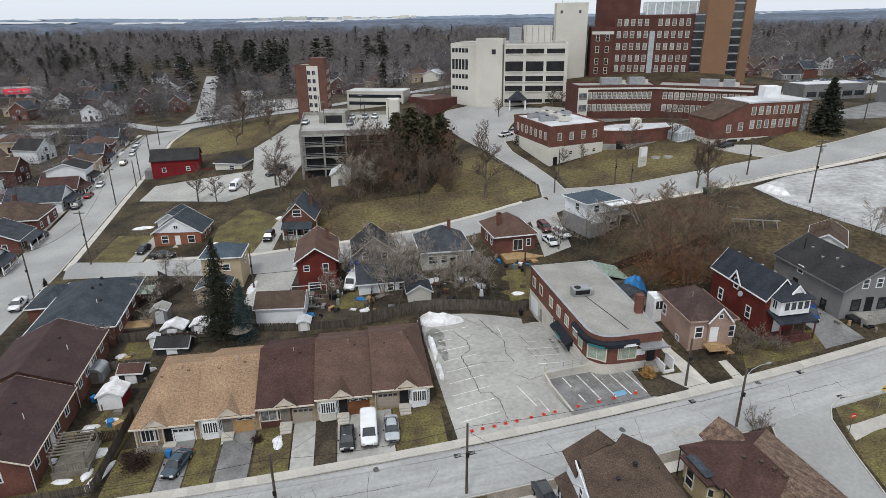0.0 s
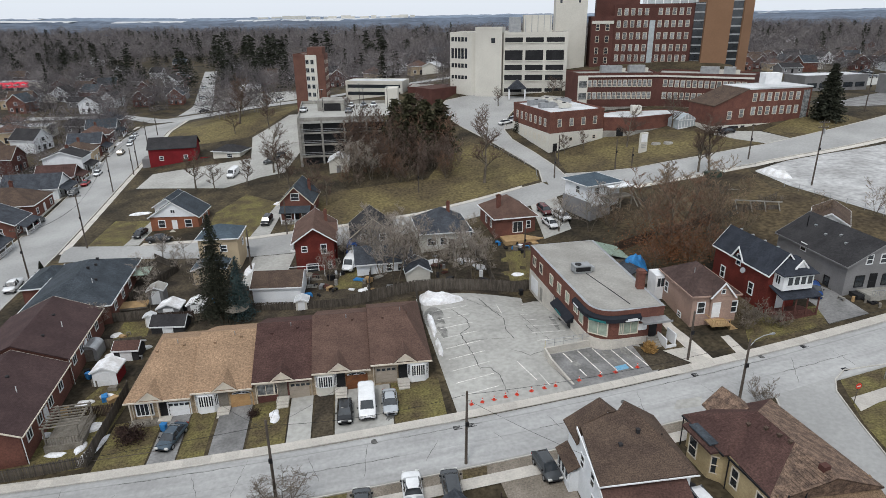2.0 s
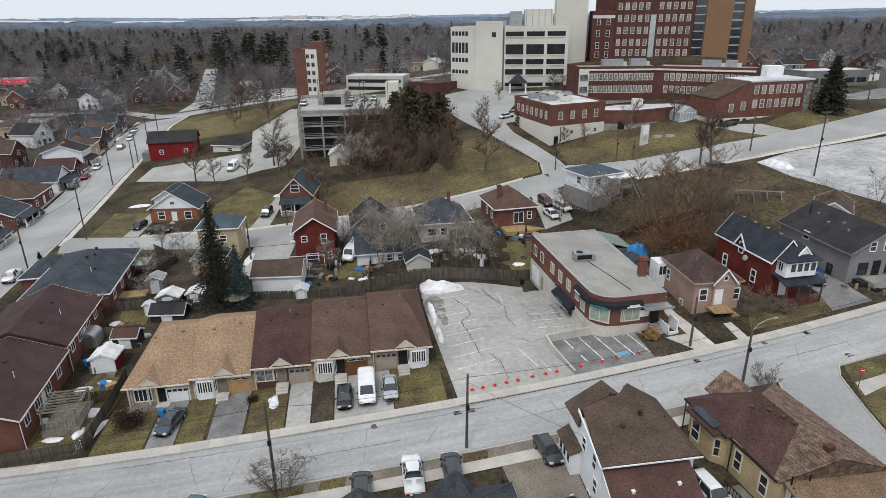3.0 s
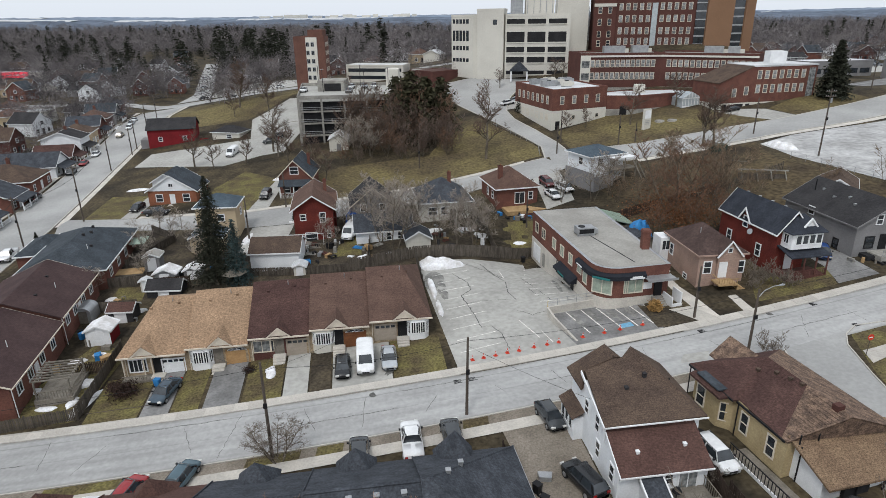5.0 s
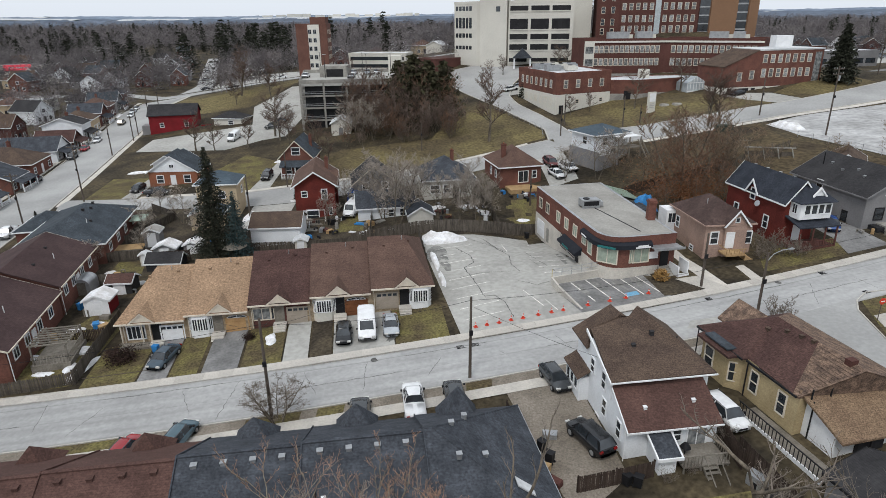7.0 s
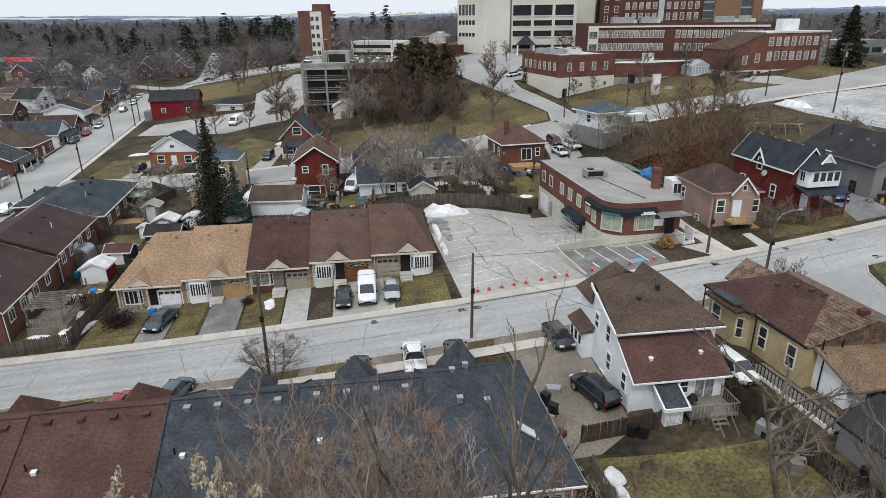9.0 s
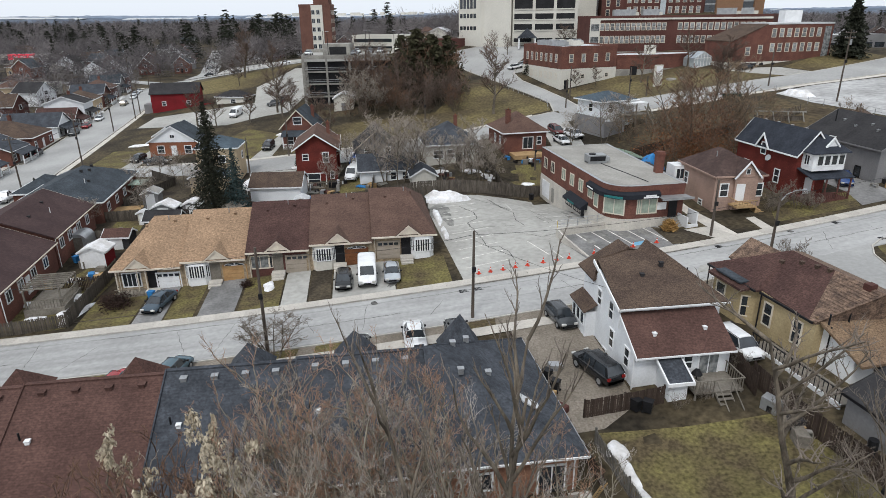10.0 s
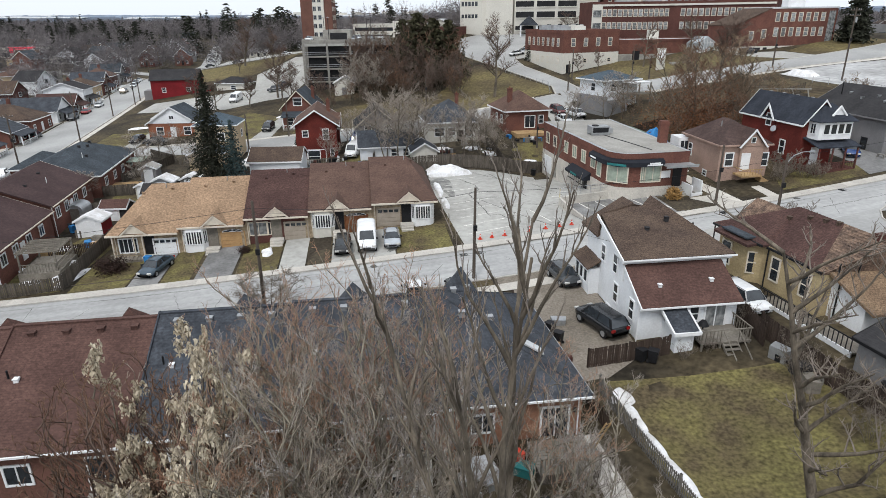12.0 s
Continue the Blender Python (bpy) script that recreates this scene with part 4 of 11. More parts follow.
def south_house(u, w, dep, z, h, rise, ry, roof, label, turret, hip=0.0, vents=4):
    """A townhouse seen mostly from above; x along the row, y to the street; the street eave lies lower."""
    p = thing("townhouse", label, "townhouse", SROW @ pose(u, 0, z), "south row of townhouses")
    w -= 0.02
    wall = B_TERRA if roof is R_BLACK else B_TOWER
    o, hf = 0.5, h - 0.8
    bm = bmesh.new()
    profile_x(bm, [(0, -3.0), (dep, -3.0), (dep, hf - 0.1), (ry, h + rise - 0.4), (0, h - 0.1)] if not hip else [(0, -3.0), (dep, -3.0), (dep, hf - 0.1), (0, h - 0.1)], 0, w)
    part("wall", bm, wall, p)
    x1 = w + (0.5 if hip else 0)
    for nm, pts in (("front_roof_slope", [(x1, dep + o, hf), (0, dep + o, hf), (0, ry, h + rise), (x1 - hip, ry, h + rise)]), ("back_roof_slope", [(0, -o, h), (x1, -o, h), (x1 - hip, ry, h + rise), (0, ry, h + rise)])):
        bm = bmesh.new()
        slab(bm, pts, 0.16)
        part(nm, bm, roof, p)
    if hip:
        bm = bmesh.new()
        slab(bm, [(x1, -o, h), (x1, dep + o, hf), (x1 - hip, ry, h + rise)], 0.16)
        part("hip_slope", bm, roof, p)
        bm = bmesh.new()
        profile_y(bm, [(x1 - 0.02, h - 0.12), (x1 + 0.06, h - 0.12), (x1 + 0.06, h), (x1 - 0.02, h)], -o, -o + 0.4)
        rod(bm, (x1 + 0.02, -o, h - 0.06), (x1 + 0.02, dep + o, hf - 0.06), 0.06, None, 6)
        part("gutter", bm, STEEL, p)
        for q in ((x1, -o, h), (x1, dep + o, hf)):
            part("hip_cap", rod(bmesh.new(), (q[0], q[1], q[2] - 0.02), (x1 - hip, ry, h + rise - 0.02), 0.09, None, 6), roof, p)
    bm = bmesh.new()
    profile_x(bm, [(-o, h - 0.5), (ry, h + rise - 0.6), (dep + o, hf - 0.5), (dep + o, hf + 0.12), (ry, h + rise + 0.13), (-o, h + 0.12)], -0.03, 0.06)
    part("party_wall", bm, roof, p)
    if x1 - hip > 1:
        part("ridge_cap", boxes((0, x1 - hip, ry - 0.16, ry + 0.16, h + rise - 0.06, h + rise + 0.05)), roof, p)
    part("gutter", boxes((0, x1, -o - 0.1, -o, h - 0.14, h - 0.02)), WHITE, p)
    part("downspout", rod(bmesh.new(), (w - 0.25, -0.1, h - 0.1), (w - 0.25, -0.1, -2.0), 0.05), WHITE, p)
    k = rise / (ry + o)
    if hip:
        kx = rise / hip
        bm = bmesh.new()
        slab(bm, [(5.9, 3.4, h + (x1 - 5.9) * kx + 0.14), (7.0, 2.8, h + (x1 - 7.0) * kx + 0.14), (7.0, 3.7, h + (x1 - 7.0) * kx + 0.14), (5.9, 4.3, h + (x1 - 5.9) * kx + 0.14)], 0.12)
        part("skylight", bm, R_PALE, p, "small pale skylight")
        for q in ((3.4, 10.2), (2.2, 8.8), (4.2, 6.0), (2.2, 5.2)):
            roof_vent(p, q[0], q[1], h + (x1 - q[0]) * kx - (0.0 if abs(q[1] - ry) < (x1 - q[0]) else 0.3), 0.34, STEEL)
    du, tz = turret[0] - u, turret[1] - z
    tb = h - 0.6
    bm = bmesh.new()
    c = [bm.verts.new(q) for q in ((du - 1.75, dep - 2.6, tb), (du + 1.75, dep - 2.6, tb), (du + 1.75, dep + 0.9, tb), (du - 1.75, dep + 0.9, tb), (du, dep - 0.85, tz))]
    for f in ((0, 1, 4), (1, 2, 4), (2, 3, 4), (3, 0, 4), (3, 2, 1, 0)):
        bm.faces.new([c[k_] for k_ in f])
    part("turret_roof", bm, roof, p, "pointed pyramid roof over a street-side bay")
    part("bay_wall", boxes((du - 1.5, du + 1.5, dep - 1.0, dep + 0.7, -2.5, tb)), B_BROWN, p)
    if not hip:
        for q in range(vents):
            xx = w * (q + 0.65) / (vents + 0.3)
            yy = ry - 0.75
            roof_vent(p, xx, yy, h + k * (yy + o), 0.36, STEEL if roof is R_BLACK else R_REDBROWN)
        part("vent_pipe", rod(bmesh.new(), (w * 0.12, ry - 3.6, h + k * (ry - 3.6) - 0.1), (w * 0.12, ry - 3.6, h + k * (ry - 3.6) + 0.75), 0.06), BLACK, p)
        roof_vent(p, w * 0.18, ry - 3.8, h + k * (ry - 3.8 + o), 0.26, WHITE)
    # back windows and patio doors
    win(p, "F", w * 0.81, -0.45, 1.65, 2.15, w, dep, "v", WHITE)
    win(p, "F", w * 0.3, 0.4, 1.3, 1.2, w, dep, "v", WHITE)
    part("back_step", boxes((w * 0.81 - 1.0, w * 0.81 + 1.0, -1.1, 0, -1.6, -0.5)), OLDCONC, p)
    part("wall_lamp", boxes((w * 0.81 + 1.1, w * 0.81 + 1.25, -0.14, 0, 1.3, 1.6)), BLACK, p)
    return p


for u_, w_, z_, roof_, lab_, hip_, tur_ in (
    (-7.3, 8.4, -1.95, R_REDBROWN, "townhouse with red-brown shingled roof", 0.0, (-3.1, 2.0)),
    (1.1, 8.4, -1.8, R_REDBROWN, "townhouse with red-brown shingled roof and a row of vents", 0.0, (5.3, 2.2)),
    (9.5, 8.6, -1.65, R_REDBROWN, "townhouse with red-brown shingled roof beside charcoal ones", 0.0, (13.7, 2.44)),
    (18.1, 8.3, -1.45, R_BLACK, "townhouse with charcoal shingled roof and a row of vents", 0.0, (22.0, 2.93)),
    (26.4, 8.5, -1.3, R_BLACK, "townhouse with charcoal shingled roof behind bare shrubs", 0.0, (30.1, 3.33)),
    (34.9, 8.6, -1.1, R_BLACK, "end townhouse with hipped charcoal roof", 8.4, (38.5, 4.09)),
):
    south_house(u_, w_, 15.0, z_, 2.6, 3.7, 7.6, roof_, lab_, tur_, hip_)


# ---- the red brick restaurant with a rounded corner ----
def rounded(pts, k, r, n=7):
    """The outline with its corner k rounded."""
    a, b, c = (Vector(pts[(k + i) % len(pts)]) for i in (-1, 0, 1))
    u, v = (a - b).normalized() * r, (c - b).normalized() * r
    arc = [b + u * (1 - t) ** 2 + v * t ** 2 for t in [i / n for i in range(n + 1)]]
    return [tuple(q) for q in pts[:k]] + [tuple(q) for q in arc] + [tuple(q) for q in pts[k + 1:]]


def offset(poly, d):
    """A plan outline (anticlockwise) moved outwards by d."""
    out = []
    for i, p in enumerate(poly):
        a, b = Vector(poly[i - 1]), Vector(poly[(i + 1) % len(poly)])
        t = (b - a).normalized()
        out.append((p[0] + t.y * d, p[1] - t.x * d))
    return out


restaurant = thing("restaurant", "red brick two-storey restaurant with rounded corner and flat grey roof", "building")
core = [(19.2, 70.0), (28.6, 72.0), (25.0, 97.3), (14.3, 95.2)]
plan = rounded(core, 0, 3.4)
part("concrete_base", prism(bmesh.new(), offset(plan, 0.05), -2.5, 2.7), CONC, restaurant, "pale concrete lower wall")
part("brick_wall", prism(bmesh.new(), plan, 2.7, 6.45), B_RED, restaurant)
bm = bmesh.new()
inner = offset(plan, -0.35)
outer = offset(plan, 0.06)
ring = [[bm.verts.new((*q, z)) for q in o_] for o_, z in ((outer, 6.2), (outer, 6.85), (inner, 6.85), (inner, 6.2))]
for a, b in zip(ring, ring[1:]):
    for i in range(len(a)):
        j = (i + 1) % len(a)
        bm.faces.new((a[i], a[j], b[j], b[i]))
part("parapet", bm, B_RED, restaurant)
part("parapet_cap", prism(bmesh.new(), offset(plan, 0.1), 6.852, 6.856), STEEL, restaurant)
part("flat_roof", prism(bmesh.new(), offset(plan, -0.34), 6.4, 6.862), R_FLAT, restaurant, "grey gravelled flat roof")
wdir = (Vector(core[3]) - Vector(core[0])).normalized()
fdir = (Vector(core[1]) - Vector(core[0])).normalized()
wang, fang = math.degrees(math.atan2(wdir.y, wdir.x)), math.degrees(math.atan2(fdir.y, fdir.x))


def west(s, z):
    q = Vector(core[0]) + wdir * s
    return pose(q.x - 0.01, q.y, z, 0, 0, wang + 180)


def south(s, z):
    q = Vector(core[0]) + fdir * s
    return pose(q.x, q.y - 0.01, z, 0, 0, fang)


for s in (6.2, 9.4, 12.6, 15.8, 20.4, 23.6):
    win(restaurant, "F", 0, 0, 1.3, 1.5, style="v", frame_mat=CREAM, pane_mat=GREENBLIND if s < 17 else GLASS, m=west(s, 4.0))
for s in (3.7, 5.0):
    win(restaurant, "F", 0, 0, 2.0 if s > 4 else 0.5, 1.9, style="v", frame_mat=CREAM, pane_mat=GREENBLIND, m=south(s, 3.35))
q = (Vector(plan[3]) + Vector(plan[4])) / 2
win(restaurant, "F", 0, 0, 2.5, 1.9, style="v", frame_mat=CREAM, pane_mat=GREENBLIND, m=pose(q.x - 0.06, q.y - 0.09, 3.35, 0, 0, (fang + wang - 180) / 2))
win(restaurant, "F", 0, 0, 1.2, 1.9, style="", frame_mat=CREAM, pane_mat=GREENBLIND, m=west(4.3, 3.35))
for s in (10.2, 13.2):
    win(restaurant, "F", 0, 0, 2.2, 1.8, style="vv", frame_mat=BLACK, m=west(s, 0.9))
d_ = part("side_door", boxes((-0.55, 0.55, -0.08, 0.0, 0, 2.3)), BLACK, restaurant)
d_.matrix_local = west(8.2, 0.2)
d_ = part("loading_door", boxes((-1.6, 1.6, -0.1, 0.0, 0, 2.6), (-1.6, 1.6, -0.12, -0.1, 0.62, 0.66), (-1.6, 1.6, -0.12, -0.1, 1.28, 1.32)), WHITE, restaurant, "white roll-up loading door")
d_.matrix_local = west(23.0, -0.6)
d_ = part("service_door", boxes((-0.5, 0.5, -0.1, 0.0, 0, 2.2)), OLDCONC, restaurant)
d_.matrix_local = west(19.8, -0.6)


def awning(name, m, w, drop, depth, material, label):
    bm = bmesh.new()
    profile_x(bm, [(0, 0), (-depth, -drop * 0.72), (-depth, -drop), (0, -drop)], -w / 2, w / 2)
    a = part(name, bm, material, restaurant, label)
    a.matrix_local = m
    return a


NAVY = mat("navy_black_canvas", (0.022, 0.025, 0.032), (0.016, 0.018, 0.024), 0.8, 6.0, 0.3, rough=0.7)
TEAL = mat("teal_lettering", (0.03, 0.17, 0.17), (0.03, 0.14, 0.14), 2.0, 6.0, 0.2)
awning("side_awning", west(9.9, 3.1), 6.4, 1.0, 1.1, NAVY, "black canvas awning over the side entrance")
sign = bmesh.new()
band = [tuple(Vector(core[0]) + wdir * 6.6)] + list(plan[:8]) + [tuple(Vector(core[0]) + fdir * 6.2)]
vb = []
for i, p in enumerate(band):
    a, b = Vector(band[max(0, i - 1)]), Vector(band[min(len(band) - 1, i + 1)])
    t = (b - a).normalized()
    nrm = Vector((t.y, -t.x))
    vb.append([sign.verts.new((p[0] + nrm.x * k, p[1] + nrm.y * k, z)) for k, z in ((0.05, 6.15), (0.55, 5.85), (0.55, 5.3), (0.05, 5.3))])
for a, b in zip(vb, vb[1:]):
    for i in range(4):
        sign.faces.new((a[i], a[(i + 1) % 4], b[(i + 1) % 4], b[i]))
bmesh.ops.recalc_face_normals(sign, faces=sign.faces[:])
canopy = part("sign_awning", sign, NAVY, restaurant, "dark curved sign awning round the corner")
for m_, w_, c_ in ((west(5.2, 5.48), 1.7, WHITE), (south(4.9, 5.6), 1.4, WHITE), (south(4.9, 5.4), 2.0, WHITE)):
    b_ = part("sign_lettering", boxes((-w_ / 2, w_ / 2, -0.585, -0.55, 0, 0.18 if w_ < 3 else 0.08)), c_, canopy, "bar of pale lettering")
    b_.matrix_local = m_
for m_, w_ in ((pose((plan[3][0] + plan[4][0]) / 2 - 0.05, (plan[3][1] + plan[4][1]) / 2 - 0.1, 5.42, 0, 0, (fang + wang - 180) / 2), 2.3), (west(10.0, 2.2), 2.2)):
    b_ = part("sign_lettering", boxes((-w_ / 2, w_ / 2, -0.62 if w_ > 2.25 else -1.14, -0.56 if w_ > 2.25 else -1.1, 0, 0.28)), TEAL, canopy, "bar of teal lettering")
    b_.matrix_local = m_
# entrance with canopy, steps and ramp walls at the south-east
porch = part("entrance_canopy", boxes((-1.9, 1.9, -1.6, 0.0, 0, 0.12), (-2.1, 2.1, -1.66, -1.6, -0.1, 0.2)), STEEL, restaurant, "flat grey metal entrance canopy")
porch.matrix_local = south(7.9, 5.35)
e_ = part("entrance_door", boxes((-0.55, 0.55, -0.12, 0, 0, 2.2)), BLACK, restaurant)
e_.matrix_local = south(8.2, 2.6)
e_ = part("notice_board", boxes((-0.6, 0.6, -0.1, 0, 0, 0.9)), WHITE, restaurant)
e_.matrix_local = south(6.7, 3.7)
part("brick_chimney", boxes((26.5, 27.5, 77.1, 78.1, 5, 9.6), (26.4, 27.6, 77.0, 78.2, 9.2, 9.4)), B_RED, restaurant, "square red brick chimney")
for k in range(6):
    st = part("entrance_step", boxes((-0.75, 0.75, -0.32 * (k + 1), -0.32 * k, -1.2, 1.1 - 0.18 * k)), OLDCONC, restaurant)
    st.matrix_local = south(8.2, 1.4)
part("entrance_wall", boxes((-0.08, 0.08, -2.2, 0, -0.6, 1.8), (1.3, 1.46, -2.0, 0, -0.6, 2.3), (-0.08, 1.46, -2.2, -2.05, -0.6, 0.9)), WHITE, restaurant, "white rendered entrance wall").matrix_local = south(9.1, 1.3)
unit = thing("rooftop_unit", "grey rooftop air-conditioning unit on skids", "air conditioner", pose(20.1, 83.6, 6.86, 0, 0, 8.5))
part("casing", boxes((-1.3, 1.3, -0.9, 0.9, 0.25, 1.2), (1.3, 1.8, -0.7, 0.5, 0.3, 0.9)), STEEL, unit)
part("grille", boxes((-1.1, 1.1, -0.93, -0.9, 0.4, 1.05)), BLACK, unit)
part("fan_guard", rod(bmesh.new(), (-0.5, 0, 1.2), (-0.5, 0, 1.32), 0.5, 0.45, 16), BLACK, unit)
part("skid", boxes((-1.3, 1.3, -0.8, -0.65, 0, 0.25), (-1.3, 1.3, 0.65, 0.8, 0, 0.25)), STEEL, unit)
single("roof_cable", rod(rod(bmesh.new(), (20.2, 84.5, 6.9), (22.6, 77.5, 6.9), 0.05), (22.6, 77.5, 6.9), (24.2, 72.6, 6.9), 0.05), BLACK, "black cable run across the flat roof", "cable")

# lean-to with green metal roof, tarp and storage behind the restaurant
lean = thing("lean_to", "lean-to with pale green metal roof behind the restaurant", "outbuilding", pose(25.6, 92.0, 3.6, 0, 0, 8.5))
part("wall", boxes((0, 4.4, 0, 6.0, -4.5, 1.6)), GREYWOOD, lean)
bm = bmesh.new()
slab(bm, [(-0.2, -0.2, 3.0), (4.8, -0.2, 1.6), (4.8, 6.2, 1.6), (-0.2, 6.2, 3.0)], 0.1)
for k in range(12):
    part("roof_seam", slab(bmesh.new(), [(-0.2, -0.2 + k * 0.55, 3.05), (4.8, -0.2 + k * 0.55, 1.65), (4.8, -0.14 + k * 0.55, 1.65), (-0.2, -0.14 + k * 0.55, 3.05)], 0.05), GREENMETAL, lean)
part("roof", bm, GREENMETAL, lean)
shed2 = thing("storage_shed", "low dark-roofed storage shed behind the restaurant", "shed", pose(28.2, 87.4, 2.6, 0, 0, 8.5))
gable_parts(shed2, 3.6, 4.2, 1.8, 0.9, GREYWOOD, R_BLACK, "y", 0.25, 2)
bm = bmesh.new()
for iy in range(11):
    for ix in range(15):
        x, y = -1.9 + ix * 0.27, -1.3 + iy * 0.26
        h_ = 1.9 * (1 - (abs(x) / 2.1) ** 3) * (1 - (abs(y) / 1.5) ** 3) + 0.22 * noise.noise(Vector((x * 1.7, y * 1.7, 4)))
        bm.verts.new((x, y, h_))
bm.verts.ensure_lookup_table()
for iy in range(10):
    for ix in range(14):
        k = iy * 15 + ix
        bm.faces.new([bm.verts[i] for i in (k, k + 1, k + 16, k + 15)])
single("tarpaulin", bm, TARPBLUE, "crumpled blue tarpaulin over a heap in the yard", "tarpaulin", pose(30.6, 91.6, gz(30.6, 91.6) + 0.3, 0, 0, 10) @ Matrix.Diagonal((1.05, 0.9, 1.6, 1)))
trailer = thing("trailer", "white covered utility trailer beside the restaurant", "trailer", pose(28.6, 79.0, gz(28.6, 79), 0, 0, 98.5))
bm = bmesh.new()
profile_x(bm, [(-0.85, 0.5), (0.85, 0.5), (0.85, 1.7), (0.55, 2.0), (-0.55, 2.0), (-0.85, 1.7)], 0, 4.4)
part("body", bm, WHITE, trailer)
for s in (-0.9, 0.9):
    part("wheel", rod(bmesh.new(), (2.2, s - 0.1, 0.33), (2.2, s + 0.1, 0.33), 0.33, None, 14), TYRE, trailer)
part("tow_bar", rod(bmesh.new(), (0, 0, 0.5), (-1.2, 0, 0.45), 0.05), STEEL, trailer)

# ---- white two-storey house south of the street ----
wh = thing("house", "white two-storey house with weathered brown roof and rear lean-to", "house", pose(13.6, 37.6, -0.2, 0, 0, 8.5))
part("wall", boxes((0.2, 8.6, 4.4, 12.3, -2, 4.95)), SIDING, wh)
bm = bmesh.new()
profile_x(bm, [(1.2, -2), (9.8, -2), (9.8, 4.8), (9.2, 6.2), (4.35, 4.7), (4.35, 4.2), (1.2, 2.45)], 0.17, 0.35)
part("west_gable_wall", bm, SIDING, wh)
bm = bmesh.new()
profile_x(bm, [(1.2, -2), (4.4, -2), (4.4, 4.2), (1.2, 2.45)], 0.35, 7.9)
part("rear_wall", bm, SIDING, wh)
bm = bmesh.new()
for f in ([(-0.1, 3.9, 5.0), (9.1, 4.1, 5.0), (5.4, 11.8, 7.7), (4.4, 11.2, 7.0), (3.4, 10.8, 7.3), (0.2, 9.7, 6.95)],
          [(-0.1, 13.3, 5.1), (-0.1, 9.4, 5.1), (3.5, 11.0, 7.4), (3.5, 13.3, 7.3)],
          [(5.8, 13.3, 5.2), (3.5, 13.3, 7.3), (3.4, 10.8, 7.3), (4.4, 11.2, 7.0)],
          [(9.1, 4.1, 5.0), (9.1, 12.6, 5.0), (5.4, 11.8, 7.7)], [(9.1, 12.6, 5.0), (5.8, 13.3, 5.2), (4.4, 11.2, 7.0), (5.4, 11.8, 7.7)], [(0.2, 9.7, 6.95), (3.4, 10.8, 7.3), (-0.1, 9.4, 5.1)]):
    bm = slab(bmesh.new(), f, 0.14)
    bmesh.ops.recalc_face_normals(bm, faces=bm.faces[:])
    part("roof_slope", bm, R_CHOC, wh)
bm = bmesh.new()
slab(bm, [(0.15, 0.75, 2.5), (8.1, 0.75, 2.5), (8.1, 4.4, 4.5), (0.15, 4.4, 4.5)], 0.14)
part("rear_roof", bm, R_REDBROWN, wh, "red-brown shingled lean-to roof")
bm = bmesh.new()
profile_x(bm, [(0.65, 2.24), (4.4, 4.3), (4.4, 4.54), (0.65, 2.5)], 0.07, 0.15)
box(bm, 0.1, 8.15, 0.67, 0.75, 2.33, 2.46), box(bm, -0.1, 9.1, 3.84, 3.92, 4.86, 4.98), box(bm, 0.2, 9.0, 4.36, 4.42, 4.5, 4.86)
profile_x(bm, [(3.9, 4.75), (9.6, 6.68), (9.6, 6.98), (3.9, 5.03)], -0.2, -0.1)
part("trim", bm, WHITE, wh)
for q, z_, h_ in ((2.4, 0.9, 1.5), (5.4, 0.9, 1.5), (5.9, 3.2, 1.5), (8.4, 3.3, 1.3)):
    win(wh, "F", 0, 0, 0.8, h_, style="d", m=pose(0.16, q, z_, 0, 0, -90))
for q in (2.6, 6.6):
    win(wh, "F", 0, 0, 0.7, 0.4, style="", m=pose(0.16, q, -0.35, 0, 0, -90))
win(wh, "F", 0, 0, 0.7, 1.1, style="d", m=pose(4.5, 1.19, 1.0))
win(wh, "F", 0, 0, 1.6, 1.9, style="v", pane_mat=BLIND, m=pose(6.2, 1.19, 0.3))
for q in ((2.2, 2.4), (6.4, 2.6)):
    roof_vent(wh, q[0], q[1], 2.09 + 0.548 * q[1], 0.26, WHITE)
for q in ((3.2, 7.4), (5.4, 8.6)):
    roof_vent(wh, q[0], q[1], 5.0 + (q[1] - 4) * 0.345, 0.3, R_GREY)
for q in ((6.3, 10.6), (7.6, 8.2)):
    part("vent_pipe", rod(bmesh.new(), (q[0], q[1], 5.4), (q[0], q[1], 7.3 - (q[0] - 5.3) * 0.45), 0.06), BLACK, wh)
part("side_porch", boxes((-0.75, 0.2, 9.0, 12.4, -1.5, 2.3)), SIDING, wh, "white enclosed side porch")
bm = bmesh.new()
slab(bm, [(-1.0, 8.8, 2.4), (0.2, 8.8, 3.1), (0.2, 12.6, 3.1), (-1.0, 12.6, 2.4)], 0.1)
part("porch_roof", bm, R_CHOC, wh)
for k in range(3):
    win(wh, "F", 0, 0, 0.75, 1.1, style="", m=pose(-0.76, 9.7 + k * 1.0, 0.9, 0, 0, -90))
part("downspout", rod(bmesh.new(), (0.1, 4.2, 4.8), (0.1, 4.2, 3.2), 0.05), WHITE, wh)
part("downspout", rod(bmesh.new(), (0.1, 1.05, 2.4), (0.1, 1.05, -0.6), 0.05), WHITE, wh)
part("rear_annex", boxes((2.1, 3.5, -0.9, 1.2, -1.6, 1.3)), SIDING, wh, "white boxy rear annex")
bm = bmesh.new()
slab(bm, [(1.9, -1.15, 1.3), (3.75, -1.15, 1.3), (3.75, 1.0, 2.15), (1.9, 1.0, 2.15)], 0.1)
an = part("annex_roof", bm, R_BLACK, wh, "black felt roof in a white surround")
